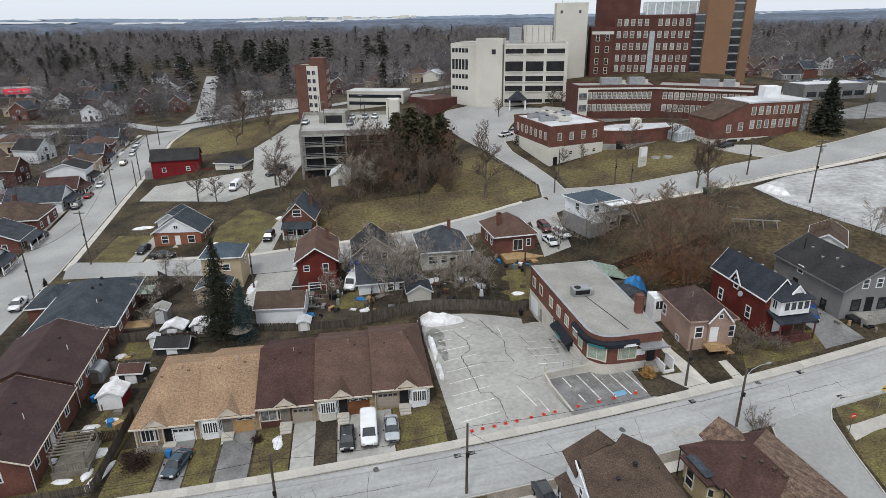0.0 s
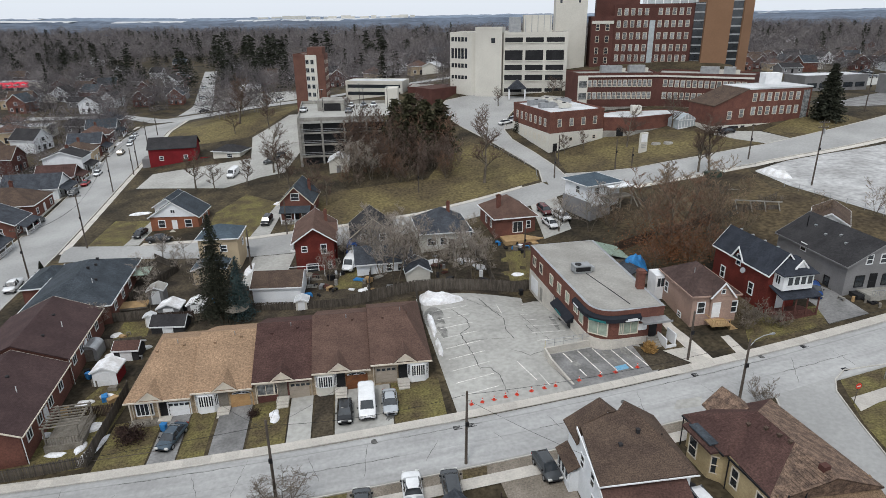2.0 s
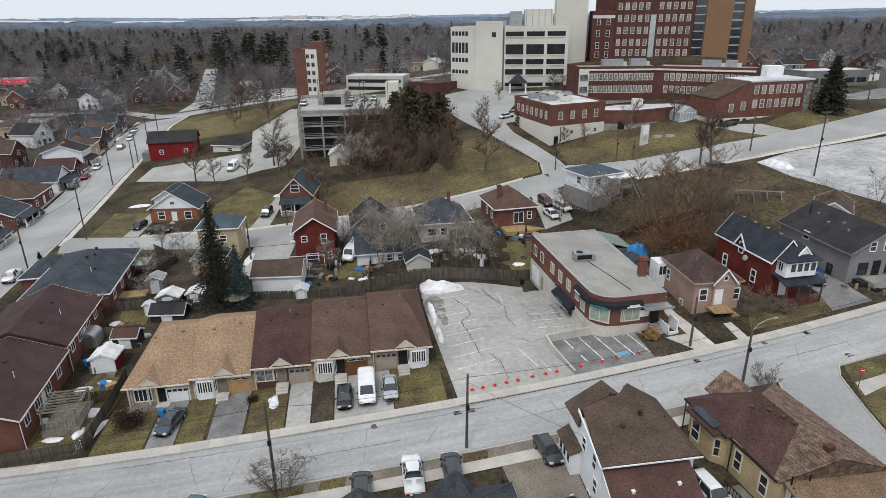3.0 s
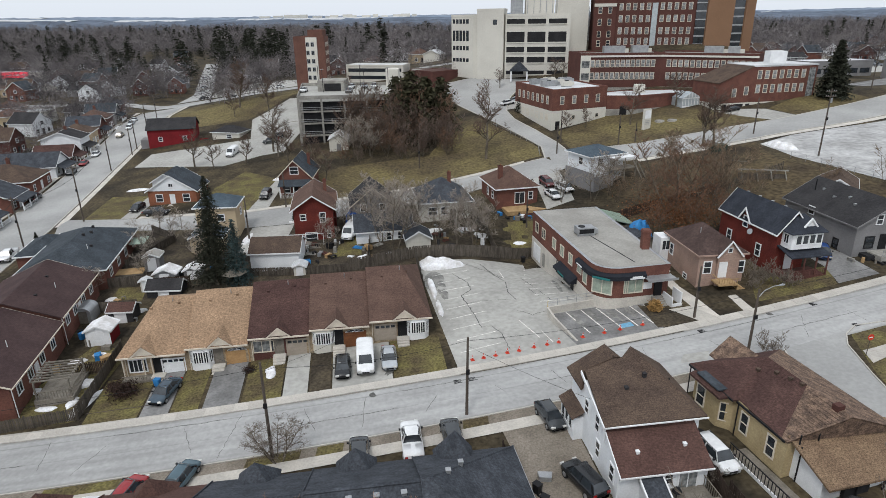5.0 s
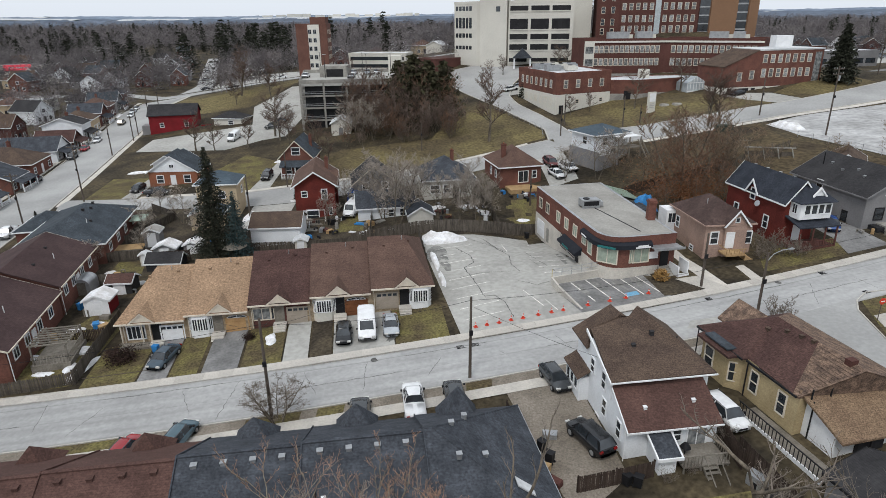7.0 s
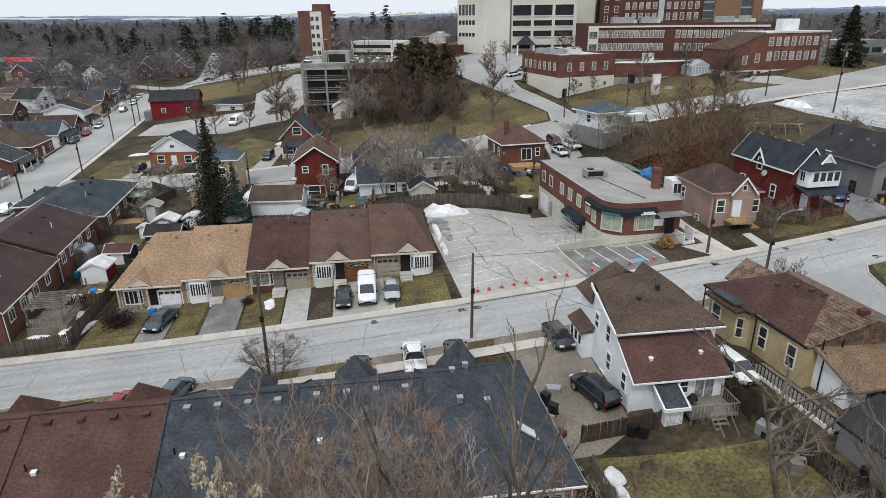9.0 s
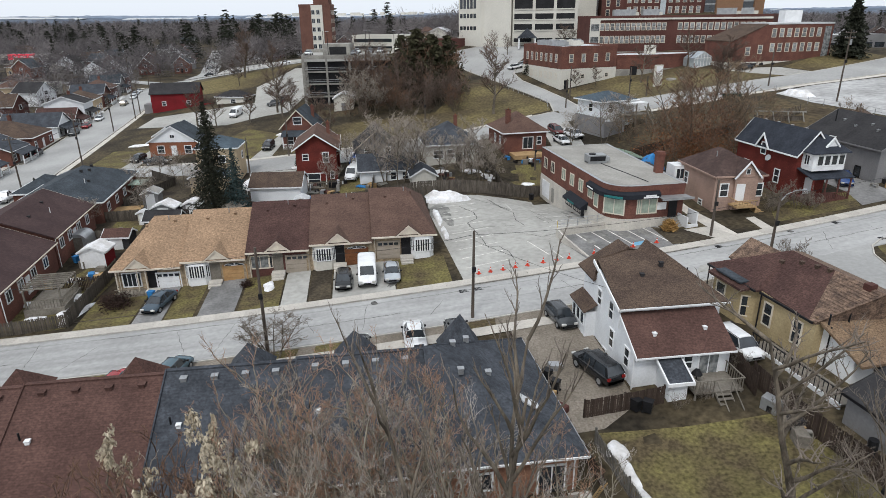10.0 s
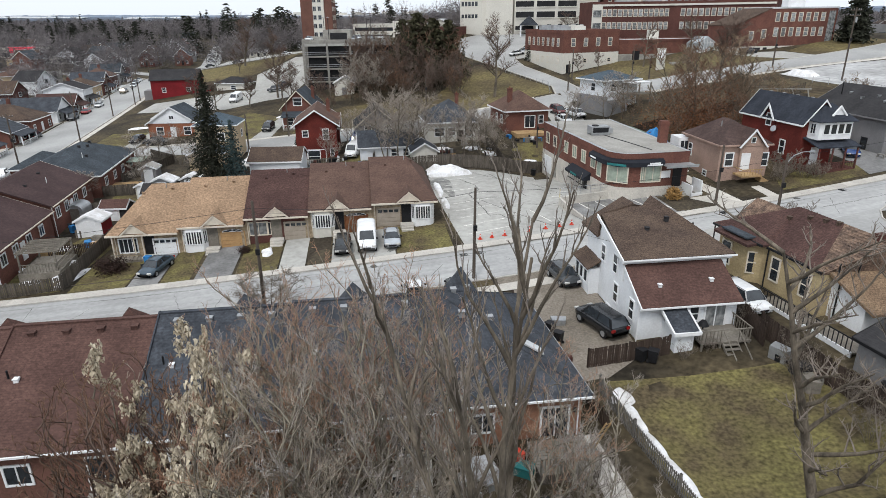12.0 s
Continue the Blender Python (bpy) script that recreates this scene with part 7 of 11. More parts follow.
house("red brick cottage with teal-grey gable roof and front porch", -36.0, 128.6, 0.4, 2, 6.8, 10, 4.6, 3.4, B_RED, R_SLATE, "y", 0.5, CREAM, [("F", 3.4, 5.0, 1.7, 1.5), ("F", 1.6, 0.9, 1.2, 1.5), ("F", 5.2, 0.9, 1.2, 1.5), ("R", 4, 1, 1, 1.5)], [("F", 3.4, 0.4, BLACK)], (5.6, 6.0, 5.5, 8.2, 0.6), MG, (0.3, 6.5, 2.2, 2.9, R_SLATE))
h = house("tall red brick house with brown roof and white bargeboards", -26.6, 101.5, -1.4, 9, 6.8, 11.5, 7.1, 2.3, B_DEEP, R_BROWN, "y", 0.6, WHITE, [("F", 1.6, 5.0, 0.9, 1.0), ("F", 5.0, 4.5, 0.9, 1.7), ("F", 2.8, 0.6, 2.0, 2.0), ("F", 5.9, 1.6, 0.6, 1.3)], (), (5.4, 8, 8, 10.2, 0.6), MG)
part("rear_deck", boxes((1.0, 7.6, -4.0, 0, 0.2, 1.1)), GREYWOOD, h, "cluttered grey timber deck")
part("handrail", boxes((1.0, 7.6, -4.0, -3.92, 1.9, 2.0)), GREYWOOD, h)
for k in range(18):
    part("baluster", boxes((1.0 + k * 0.38, 1.06 + k * 0.38, -4.0, -3.94, 1.1, 1.9)), GREYWOOD, h)
bm = boxes((-1.2, 5.0, -2.6, -2.5, 3.2, 3.3), (-1.2, -1.1, -2.6, -2.5, 0.4, 3.3), (1.8, 1.9, -2.6, -2.5, 0.8, 3.3), (4.9, 5.0, -2.6, -2.5, 0.8, 3.3))
part("white_pergola_frame", bm, WHITE, h)
house("brown gabled side wing of the red brick house", -20.2, 107.0, -0.9, 99, 5.0, 3.4, 5.4, 2.0, B_DEEP, R_BROWN, "y", 0.4, WHITE, (), (), None, MG)
g = house("white garage with brown shingled roof", -31.2, 90.0, -0.9, 4, 7.7, 6.4, 2.9, 1.5, SIDING, R_CHOC, "x", 0.3, WHITE, (), (), None, MG, None, "garage")
house("beige sided house with pale blue-grey roof", -45.0, 104.6, -0.4, 6, 7.0, 6.5, 5.6, 1.8, BEIGE, R_BLUE, "hip", 0.4, WHITE, [("F", 1.6, 3.0, 1.1, 1.2), ("F", 4.4, 3.0, 1.1, 1.2), ("R", 4, 3.0, 1, 1.2)], (), None, MG)
house("low annex with pale blue-grey roof", -44.6, 99.6, -1.4, 6, 5.4, 5.0, 2.6, 1.0, BEIGE, R_BLUE, "y", 0.3, WHITE, (), (), None, MG)
s_ = house("red-brown brick bungalow with hipped brown roof", 9.7, 111.6, 2.8, 14, 8.2, 9.6, 3.4, 3.1, B_RED, R_BROWN, "hip", 0.5, WHITE, [("F", 6.8, 1.0, 0.8, 1.4), ("L", 2.5, 1, 0.9, 1.4), ("L", 5.5, 1, 0.9, 1.4)], (), (1.6, 3.0, 4.6, 7.2, 0.8), MG)
win(s_, "F", 4.6, 0.3, 1.9, 2.1, 8.6, 9.6, "v")
part("rear_deck", boxes((1.0, 8.8, -3.4, 0, -1.0, -0.2), (6.0, 7.2, -4.6, -3.4, -1.4, -0.6)), PALEWOOD, s_, "raised lumber deck with clutter")
house("grey house with dark roof behind bare trees", -17.5, 108.6, -0.3, 10, 8.0, 8.5, 4.4, 3.2, GREYWALL, R_GREY, "y", 0.4, CREAM, [("F", 2.2, 3.2, 1.1, 1.3), ("F", 5.8, 3.2, 1.1, 1.3)], (), None, MG)
house("white cottage with low charcoal roof behind bare trees", -15.4, 98.6, -0.2, 10, 9.6, 6.4, 2.7, 2.0, SIDING, R_BLACK, "x", 0.4, WHITE, [("F", 5.6, 0.9, 0.9, 1.2), ("F", 7.6, 0.9, 0.9, 1.2)], (), None, MG)
p = house("white porch house with dark roof behind bare trees", -4.4, 106.8, 1.2, 10, 9.2, 10, 3.8, 3.4, PANEL, R_BLACK, "hip", 0.5, WHITE, [("F", 2.0, 1.4, 1.6, 1.4), ("F", 4.2, 1.4, 1.2, 1.4), ("F", 7.2, 1.2, 1.2, 1.4)], [("F", 5.8, 0.2, BLACK)], (6.0, 5.0, 6.0, 8.2, 0.6), MG)
house("small dark garden shed with gable", -6.5, 94.8, 0.2, 9, 4.0, 4.4, 2.2, 1.2, PANEL, R_BLACK, "y", 0.3, WHITE, (), (), None, MG, None, "shed")
st = house("white raised house with steel-blue hipped roof", 28.4, 117.6, 6.4, 26, 8.2, 7.2, 4.5, 1.5, SIDING, R_BLUE, "hip", 0.6, WHITE, [("F", 2.4, 2.4, 1.2, 1.4), ("L", 3, 2.4, 1.2, 1.4)], (), None, MG)
part("awning", boxes((4.0, 9.4, -2.4, 0, 4.0, 4.1), (4.0, 9.4, -2.45, -2.4, 3.8, 4.1)), WHITE, st, "white flat awning over the deck")
part("deck", boxes((3.6, 9.6, -2.6, 0, 1.8, 2.0)), GREYWOOD, st)
for x in (3.8, 6.6, 9.4):
    part("deck_post", boxes((x - 0.1, x + 0.1, -2.5, -2.3, -4, 4.0)), GREYWOOD, st)
part("lattice_screen", boxes((-1.4, -1.3, -3.0, 6.0, -3.0, 1.8), (-1.4, 3.4, -3.1, -3.0, -3.6, 1.2)), GREYWALL, st, "tall grey lattice screen")
for s in (0, 0.9):
    part("prop", rod(bmesh.new(), (8.6 + s, -2.4, 3.4), (10.4 + s, -6.2, -3.4), 0.12), GREYWOOD, st)
bn = house("bright red clad barn-like house with grey roof", -89.9, 184.6, 0.4, 14, 13.6, 9.5, 5.6, 2.6, BARNRED, R_GREY, "x", 0.4, None, [("F", 3.5, 2.0, 1.0, 1.2), ("F", 10.5, 2.0, 1.0, 1.2)], (), None, "", None)
part("side_fence", boxes((14.6, 20, 0, 0.15, -0.6, 2.2)), BARNRED, bn)
part("porch", boxes((-2.4, 0, 1, 6, -0.5, 2.4)), GREYWALL, bn)
house("small white cottage with grey hipped roof", -71.0, 186.5, 2.0, -10, 9.0, 6.5, 2.8, 1.7, PANEL, R_GREY, "hip", 0.4, WHITE, [("F", 5.5, 1.0, 1.6, 1.1)], (), None)
house("white shed with pale roof beside the parking structure", -30.6, 160.5, 3.6, 5, 5.0, 6.0, 3.4, 1.4, PANEL, R_PALE, "y", 0.3, WHITE, (), [("F", 2.5, 0, GREYWALL)], None, "", None, "shed")

# houses along the west side of the left street; local front faces the street
WG = "houses on the left street"
west_rows = [
    (-94.6, 121.5, -4.0, 8.5, 9, 3.2, 2.6, SIDING, R_BLACK, "y", "white cottage with black roof and porch", True),
    (-97.6, 136.0, -3.7, 9, 12, 3.4, 2.8, B_RED, R_BLACK, "x", "red brick house with charcoal roof and white porch", True),
    (-101.6, 151.5, -3.4, 12.5, 15, 3.6, 3.4, B_RED, R_CHOC, "hip", "large brick house with broad brown roof and chimney", False),
    (-105.2, 166.5, -3.0, 10, 14, 3.4, 3.0, SIDING, R_BLACK, "y", "white house with long charcoal roof and porch", True),
    (-108.6, 179.0, -2.6, 8, 10, 3.0, 2.6, B_BROWN, R_MAROON, "y", "low house with dark brown gable roof", True),
    (-111.6, 190.5, -2.0, 8.5, 11, 5.4, 2.0, SIDING, R_GREY, "x", "white two-storey house with grey roof", True),
    (-114.6, 202.5, -1.4, 9, 10, 4.6, 2.4, BEIGE, R_CHOC, "hip", "tan house with brown hipped roof", False),
    (-118.0, 214.0, -0.8, 9, 10, 4.6, 2.6, B_BROWN, R_BLACK, "y", "brick house with charcoal roof and porch", True),
    (-121.4, 226.5, -0.1, 9, 10, 4.4, 2.6, B_BROWN, R_BROWN, "hip", "brick house with brown hipped roof", False),
    (-125.0, 239.0, 0.5, 9, 10, 4.4, 2.6, GREYWALL, R_SLATE, "y", "grey house with slate roof and porch", True),
    (-129.0, 252.0, 1.2, 9, 10, 4.6, 2.8, B_RED, R_BLACK, "hip", "brick house with charcoal hipped roof", False),
]
for x, y, z, w, d, hh, rise, wall, roof, form, lab, por in west_rows:
    a = 102 if y < 200 else 106
    house(lab, x, y - w / 2, z, a, w, d, hh, rise, wall, roof, form, 0.45, WHITE, [("F", 1.8, 1.0, 1.2, 1.4), ("F", w - 1.8, 1.0, 1.2, 1.4), ("L", 3, 1.0, 1.0, 1.4), ("L", 7, 1.0, 1.0, 1.4)], [("F", w / 2, 0.4, WHITE if wall is not SIDING else BLACK)], (w * 0.7, d * 0.5, hh, hh + rise + 1.0, 0.7) if form != "y" else None, WG, (0.6, w - 0.6, 2.2, 2.5, roof) if por else None)

# houses and outbuildings further off: a few kinds, each repeated
rng = random.Random(5)
kinds = []
for lab, w, d, hh, rise, wall, roof, form in (
    ("far-off white house with grey roof", 9, 10, 4.8, 3.2, SIDING, R_GREY, "y"), ("far-off brick house with brown roof", 9, 11, 5.2, 3.4, B_BROWN, R_CHOC, "y"),
    ("far-off red brick house with slate roof", 9, 10, 5.4, 3.6, B_RED, R_SLATE, "y"), ("far-off beige house with brown hipped roof", 10, 10, 4.4, 2.6, BEIGE, R_BROWN, "hip"),
    ("far-off bungalow with grey roof", 12, 9, 3.2, 2.2, GREYWALL, R_GREY, "x"), ("far-off white bungalow with pale roof", 11, 8, 3.0, 1.8, PANEL, R_PALE, "x"),
):
    kinds.append(house(lab, 0, 0, 0, 0, w, d, hh, rise, wall, roof, form, 0.4, WHITE, [("F", 2, 1.0, 1.2, 1.4), ("F", w - 2, 1.0, 1.2, 1.4)] + ([("F", w / 2, 3.8, 1.4, 1.3)] if form == "y" else []), [("F", w / 2, 0.3, BLACK)], None, "distant houses"))


def on_road(x, y):
    return abs((y - 320) * 0.317 + (x + 126)) < 14 and y > 270 or 250 < y < 300 and x < 60


kept = []
for k, (x, y, a) in enumerate(((-62, 446, 4), (-46, 421, -6), (-35, 411, 3), (-23, 392, 10), (-10, 388, -4), (1, 376, 12), (-83, 500, 5), (-66, 527, -10), (192, 392, 6), (177, 380, -4), (208, 390, 10), (226, 405, 80), (284, 452, 8), (312, 461, -8), (272, 424, 4), (398, 690, 0), (393, 622, 12), (428, 650, -6), (450, 836, 5), (330, 520, 8), (-194, 322, 8), (-177, 324, -5), (-162, 326, 5), (-146, 332, 14), (-177, 416, 2), (-202, 455, 80), (-179, 368, 6), (-162, 507, 90), (-243, 468, 10))):
    kept.append((x, y))
    copy_thing(kinds[(0, 1, 2, 2, 0, 1, 4)[k % 7]], pose(x, y, gz(x, y) + 0.1, 0, 0, a) @ Matrix.Diagonal((0.85, 0.9, 0.95, 1)))
spots = []
for x, y in [(-147, 219), (-155, 252), (-139, 194), (-150, 180), (-165, 205), (-170, 230), (-128, 150), (-140, 165), (-128, 132), (-150, 148), (-118, 112), (-135, 115), (-152, 128), (-172, 160), (-190, 190), (-195, 220), (-175, 255), (-200, 250)]:
    spots.append((x, y))
for x, y in [(-203, 331), (-180, 325), (-165, 330), (-190, 345), (-215, 380), (-230, 340)]:
    spots.append((x, y))
for k in range(26):
    spots.append((-30 + rng.uniform(-28, 62), 300 + rng.uniform(0, 60)))
for k in range(95):
    y = rng.uniform(270, 560)
    spots.append((rng.uniform(-0.62, 0.75) * y + 20, y))
for k in range(34):
    spots.append((rng.uniform(-330, -135), rng.uniform(262, 430)))
for k in range(60):
    y = rng.uniform(270, 470)
    spots.append((rng.uniform(0.42, 0.78) * y, y))
for k, (x, y) in enumerate(spots):
    if (k > 29 and on_road(x, y)) or any(math.hypot(x - a, y - b) < 13 for a, b in kept) or (-60 < x < 112 and y < 262) or (100 < x < 205 and y < 268) or (140 < x < 275 and 265 < y < 356):
        continue
    kept.append((x, y))
    src = kinds[rng.randrange(6) if k > 0 else 0]
    copy_thing(src, pose(x, y, gz(x, y) + 0.1, 0, 0, rng.choice((-12, 12, 80, 100, 0, 8)) + (rng.uniform(-5, 5))))
for k, src in enumerate(kinds):
    x, y = ((-215, 345), (-232, 372), (120, 470), (140, 500), (60, 520), (330, 560))[k]
    src.matrix_world = pose(x, y, gz(x, y) + 0.1, 0, 0, 10 * k)
# flat pale commercial buildings by the east lots
for x, y, w, d, h_, lab in ((181, 240, 44, 18, 7.0, "long grey flat-roofed commercial building"), (150, 262, 30, 12, 6, "low white flat-roofed building"), (-178, 238, 22, 10, 4.5, "white flat-roofed commercial garage"), (232, 300, 44, 18, 7, "long pale flat-roofed warehouse"), (-70, 330, 60, 14, 5, "long low brick building beyond the forecourt")):
    z0 = gz(x, y)
    P = [(x, y), (x + w, y + w * 0.2), (x + w - d * 0.2, y + w * 0.2 + d), (x - d * 0.2, y + d)]
    b = block("commercial_building", lab, "building", P, z0 - 3, z0 + h_, GREYWALL if x > 140 else (B_BROWN if x == -70 else PANEL), R_PALE, "", 0.3)
    for k in range(5):
        L = side(P, 0)
        band(b, P, 0, L * (0.05 + 0.19 * k), L * (0.2 + 0.19 * k), z0 + 1.2, z0 + 3.2, GLASS, "window_band", 0.05)

# far shop with a lit display board
GLOWRED = mat("lit_red_display", (0.5, 0.03, 0.05), (0.4, 0.02, 0.04), 0.3, 2.0, 0.2, rough=0.4, bump=0.0)
glow = GLOWRED.node_tree.nodes["Principled BSDF"]
glow.inputs["Emission Color"].default_value, glow.inputs["Emission Strength"].default_value = (1.0, 0.08, 0.13, 1), 0.8
x, y = -276, 384
z0 = gz(x, y)
P = [(x, y), (x + 30, y + 1), (x + 30, y + 14), (x, y + 13)]
b = block("commercial_building", "low white flat-roofed shop beyond bare trees", "building", P, z0 - 2, z0 + 5.5, PANEL, R_PALE, "", 0.3)
for k in range(4):
    band(b, P, 0, 2 + 7 * k, 7 + 7 * k, z0 + 0.6, z0 + 2.8, GLASS, "window_band", 0.05)
lb_ = thing("display_board", "wide red lit display board on two posts", "sign", pose(-257, 379, gz(-257, 379), 0, 0, 25))
scr = part("screen", boxes((-7, 7, -0.25, 0, 3.4, 6.6)), GLOWRED, lb_)
part("case", boxes((-7.3, 7.3, 0.005, 0.5, 3.1, 6.9)), STEEL, lb_)
for k in (-5, 5):
    part("post", boxes((k - 0.2, k + 0.2, 0.05, 0.4, -0.5, 3.1)), STEEL, lb_)
for x0_, w_ in ((-4.6, 2.6), (-0.8, 3.0), (3.4, 2.0)):
    part("lettering_bar", boxes((x0_, x0_ + w_, -0.28, -0.255, 4.6, 5.3)), WHITE, scr, "pale bar of lettering")
kept += [(-276, 380), (-264, 378), (-252, 378), (-268, 372), (-258, 370), (-248, 370), (-262, 362), (-252, 362), (-244, 362), (-255, 354), (-246, 354)]


# ---- trees ----
def array_mesh(name, verts, faces, material):
    """A mesh from arrays; all faces have the same number of corners."""
    me = bpy.data.meshes.new(name)
    n, k = len(faces), faces.shape[1]
    me.vertices.add(len(verts))
    me.vertices.foreach_set("co", np.asarray(verts, dtype=np.float32).ravel())
    me.loops.add(n * k)
    me.loops.foreach_set("vertex_index", faces.ravel().astype(np.int32))
    me.polygons.add(n)
    me.polygons.foreach_set("loop_start", np.arange(0, n * k, k, dtype=np.int32))
    me.polygons.foreach_set("loop_total", np.full(n, k, dtype=np.int32))
    me.update(calc_edges=True)
    me.materials.append(material)
    return me


def tube_arrays(segs, k):
    """Open k-sided tubes from rows x0 y0 z0 x1 y1 z1 r0 r1."""
    s = np.array(segs, dtype=np.float64).reshape(-1, 8)
    a, b, r0, r1 = s[:, :3], s[:, 3:6], s[:, 6:7], s[:, 7:8]
    d = b - a
    d /= np.maximum(np.linalg.norm(d, axis=1, keepdims=True), 1e-6)
    h = np.where(np.abs(d[:, 2:3]) > 0.8, np.array([[1.0, 0, 0]]), np.array([[0, 0, 1.0]]))
    u = np.cross(d, h)
    u /= np.linalg.norm(u, axis=1, keepdims=True)
    w = np.cross(d, u)
    ang = [2 * math.pi * i / k for i in range(k)]
    v = np.stack([a + (u * math.cos(t) + w * math.sin(t)) * r0 for t in ang] + [b + (u * math.cos(t) + w * math.sin(t)) * r1 for t in ang], 1)
    base = (np.arange(len(s)) * 2 * k)[:, None, None]
    f = np.array([[i, (i + 1) % k, k + (i + 1) % k, k + i] for i in range(k)])[None]
    return v.reshape(-1, 3), (base + f).reshape(-1, 4)


def branching(seed, height, stems=1, spread=0.5, counts=(8, 6, 5), fork=0.25, thick=0.03, fine=0.008, up=0.35, ratio=0.5, lean=0.1, steps=(6, 5, 3, 2, 2), wob=1.0, aim=(0, 0)):
    """Segments of a leafless tree: heavy wood and fine wood."""
    r = random.Random(seed)
    heavy, light, tips = [], [], []

    def grow(p, d, length, rad, level):
        n = steps[min(level, 4)]
        pts = [p]
        for i in range(n):
            k = (0.1 + 0.08 * level) * wob
            d = (d + Vector((r.uniform(-k, k), r.uniform(-k, k), r.uniform(-k, k) * 0.6 + up * 0.12 * (level > 0)))).normalized()
            q = p + d * (length / n)
            r0, r1 = max(fine, rad * (1 - 0.8 * i / n)), max(fine * 0.7, rad * (1 - 0.8 * (i + 1) / n))
            (heavy if level < 2 else light).append((*p, *q, r0, r1))
            p = q
            pts.append(p)
        if level < len(counts):
            c = counts[level]
            for j in range(c):
                t = fork + (1 - fork) * (j + r.random()) / c if level == 0 else 0.25 + 0.75 * (j + r.random()) / c
                i = min(n - 1, int(t * n))
                q = pts[i].lerp(pts[i + 1], t * n - i)
                az = r.uniform(0, 2 * math.pi) if level == 0 else r.uniform(0, 2 * math.pi)
                side_ = Vector((math.cos(az), math.sin(az), 0))
                nd = (d * (1 - spread) + side_ * spread + Vector((0, 0, up * 0.5))).normalized() if level else (Vector((0, 0, 1)) * (1 - spread) + side_ * spread).normalized()
                grow(q, nd, length * ratio * r.uniform(0.7, 1.2) * (1.15 - 0.5 * t), rad * (0.5 - 0.15 * t), level + 1)
        else:
            tips.append(p)

    for s in range(stems):
        az = 2 * math.pi * s / max(1, stems) + r.random()
        d = Vector((math.cos(az) * lean + aim[0], math.sin(az) * lean + aim[1], 1)).normalized() if stems > 1 else Vector((r.uniform(-lean, lean) * 0.5 + aim[0], r.uniform(-lean, lean) * 0.5 + aim[1], 1)).normalized()
        o = Vector((math.cos(az) * 0.25, math.sin(az) * 0.25, -0.4)) if stems > 1 else Vector((0, 0, -0.4))
        grow(o, d, height * r.uniform(0.85, 1.0) * 0.78, height * thick * (0.55 if stems > 1 else 1), 0)
    return heavy, light, tips


TREE_MESHES = {}


def bare_tree(kind, x, y, turn=0, scale=1.0, label="", name="tree", group="", sides=3, wood=None, twigs=None, z=None, **kw):
    """A leafless tree; trees of one kind share their meshes."""
    if kind not in TREE_MESHES:
        heavy, light, tips = branching(**kw)
        v, f = tube_arrays(heavy, 6)
        a = array_mesh("trunk", v, f, wood or BARK)
        v, f = tube_arrays(light, sides)
        TREE_MESHES[kind] = a, array_mesh("crown", v, f, twigs or TWIG), tips
    a, c, tips = TREE_MESHES[kind]
    p = thing(name, label, "tree" if name == "tree" else "shrub", pose(x, y, gz(x, y) if z is None else z, 0, 0, turn) @ Matrix.Diagonal((scale, scale, scale, 1)), group)
    for n, me in (("trunk", a), ("crown", c)):
        o_ = new(n, me)
        o_.parent = p
    return p, tips


def leaf_arrays(centres, size, seed, droop=0.0, k=1.0):
    """Small pointed blades, one at each centre, facing at random."""
    g = np.random.default_rng(seed)
    c = np.array(centres, dtype=np.float64)
    n = len(c)
    d = g.normal(size=(n, 3))
    d[:, 2] = d[:, 2] * 0.4 - droop
    d /= np.linalg.norm(d, axis=1, keepdims=True)
    s = np.cross(d, g.normal(size=(n, 3)))
    s /= np.linalg.norm(s, axis=1, keepdims=True)
    L = size * g.uniform(0.6, 1.3, (n, 1))
    v = np.stack([c - s * L * 0.22 * k, c + d * L * 0.55 - s * L * 0.16 * k, c + d * L, c + s * L * 0.22 * k], 1).reshape(-1, 3)
    return v, np.arange(4 * n).reshape(n, 4)


def conifer_mesh(seed, H, R, layers, per, step, size, shape=1.0, droop=0.25, gap=0.16):
    r = random.Random(seed)
    pts = []
    for i in range(layers):
        t = (i + 0.5 * r.random()) / layers
        z = H * (0.06 + 0.93 * t)
        L0 = R * (1 - t) ** shape + 0.15
        for j in range(per):
            az, L = r.uniform(0, 2 * math.pi), L0 * r.uniform(0.55, 1.15)
            m = max(2, int(L / step))
            for q in range(m):
                s = L * (q + r.random()) / m
                w = gap * s + 0.08
                pts.append((math.cos(az) * s + r.uniform(-w, w), math.sin(az) * s + r.uniform(-w, w), z - droop * s * s / max(1, L) + r.uniform(-0.12, 0.12)))
    return leaf_arrays(pts, size, seed, 0.25, 1.3)


def conifer(kind, x, y, label, material, turn=0, scale=1.0, group="", H=16, z=None, **kw):
    if kind not in TREE_MESHES:
        v, f = conifer_mesh(H=H, **kw)
        t, fa = tube_arrays([(0, 0, -0.4, 0, 0, H * 0.95, H * 0.018, 0.03)], 8)
        TREE_MESHES[kind] = array_mesh("trunk", t, fa, BARK), array_mesh("crown", v, f, material)
    p = thing("conifer", label, "conifer", pose(x, y, gz(x, y) if z is None else z, 0, 0, turn) @ Matrix.Diagonal((scale, scale, scale, 1)), group)
    for n, me in zip(("trunk", "crown"), TREE_MESHES[kind]):
        new(n, me).parent = p
    return p


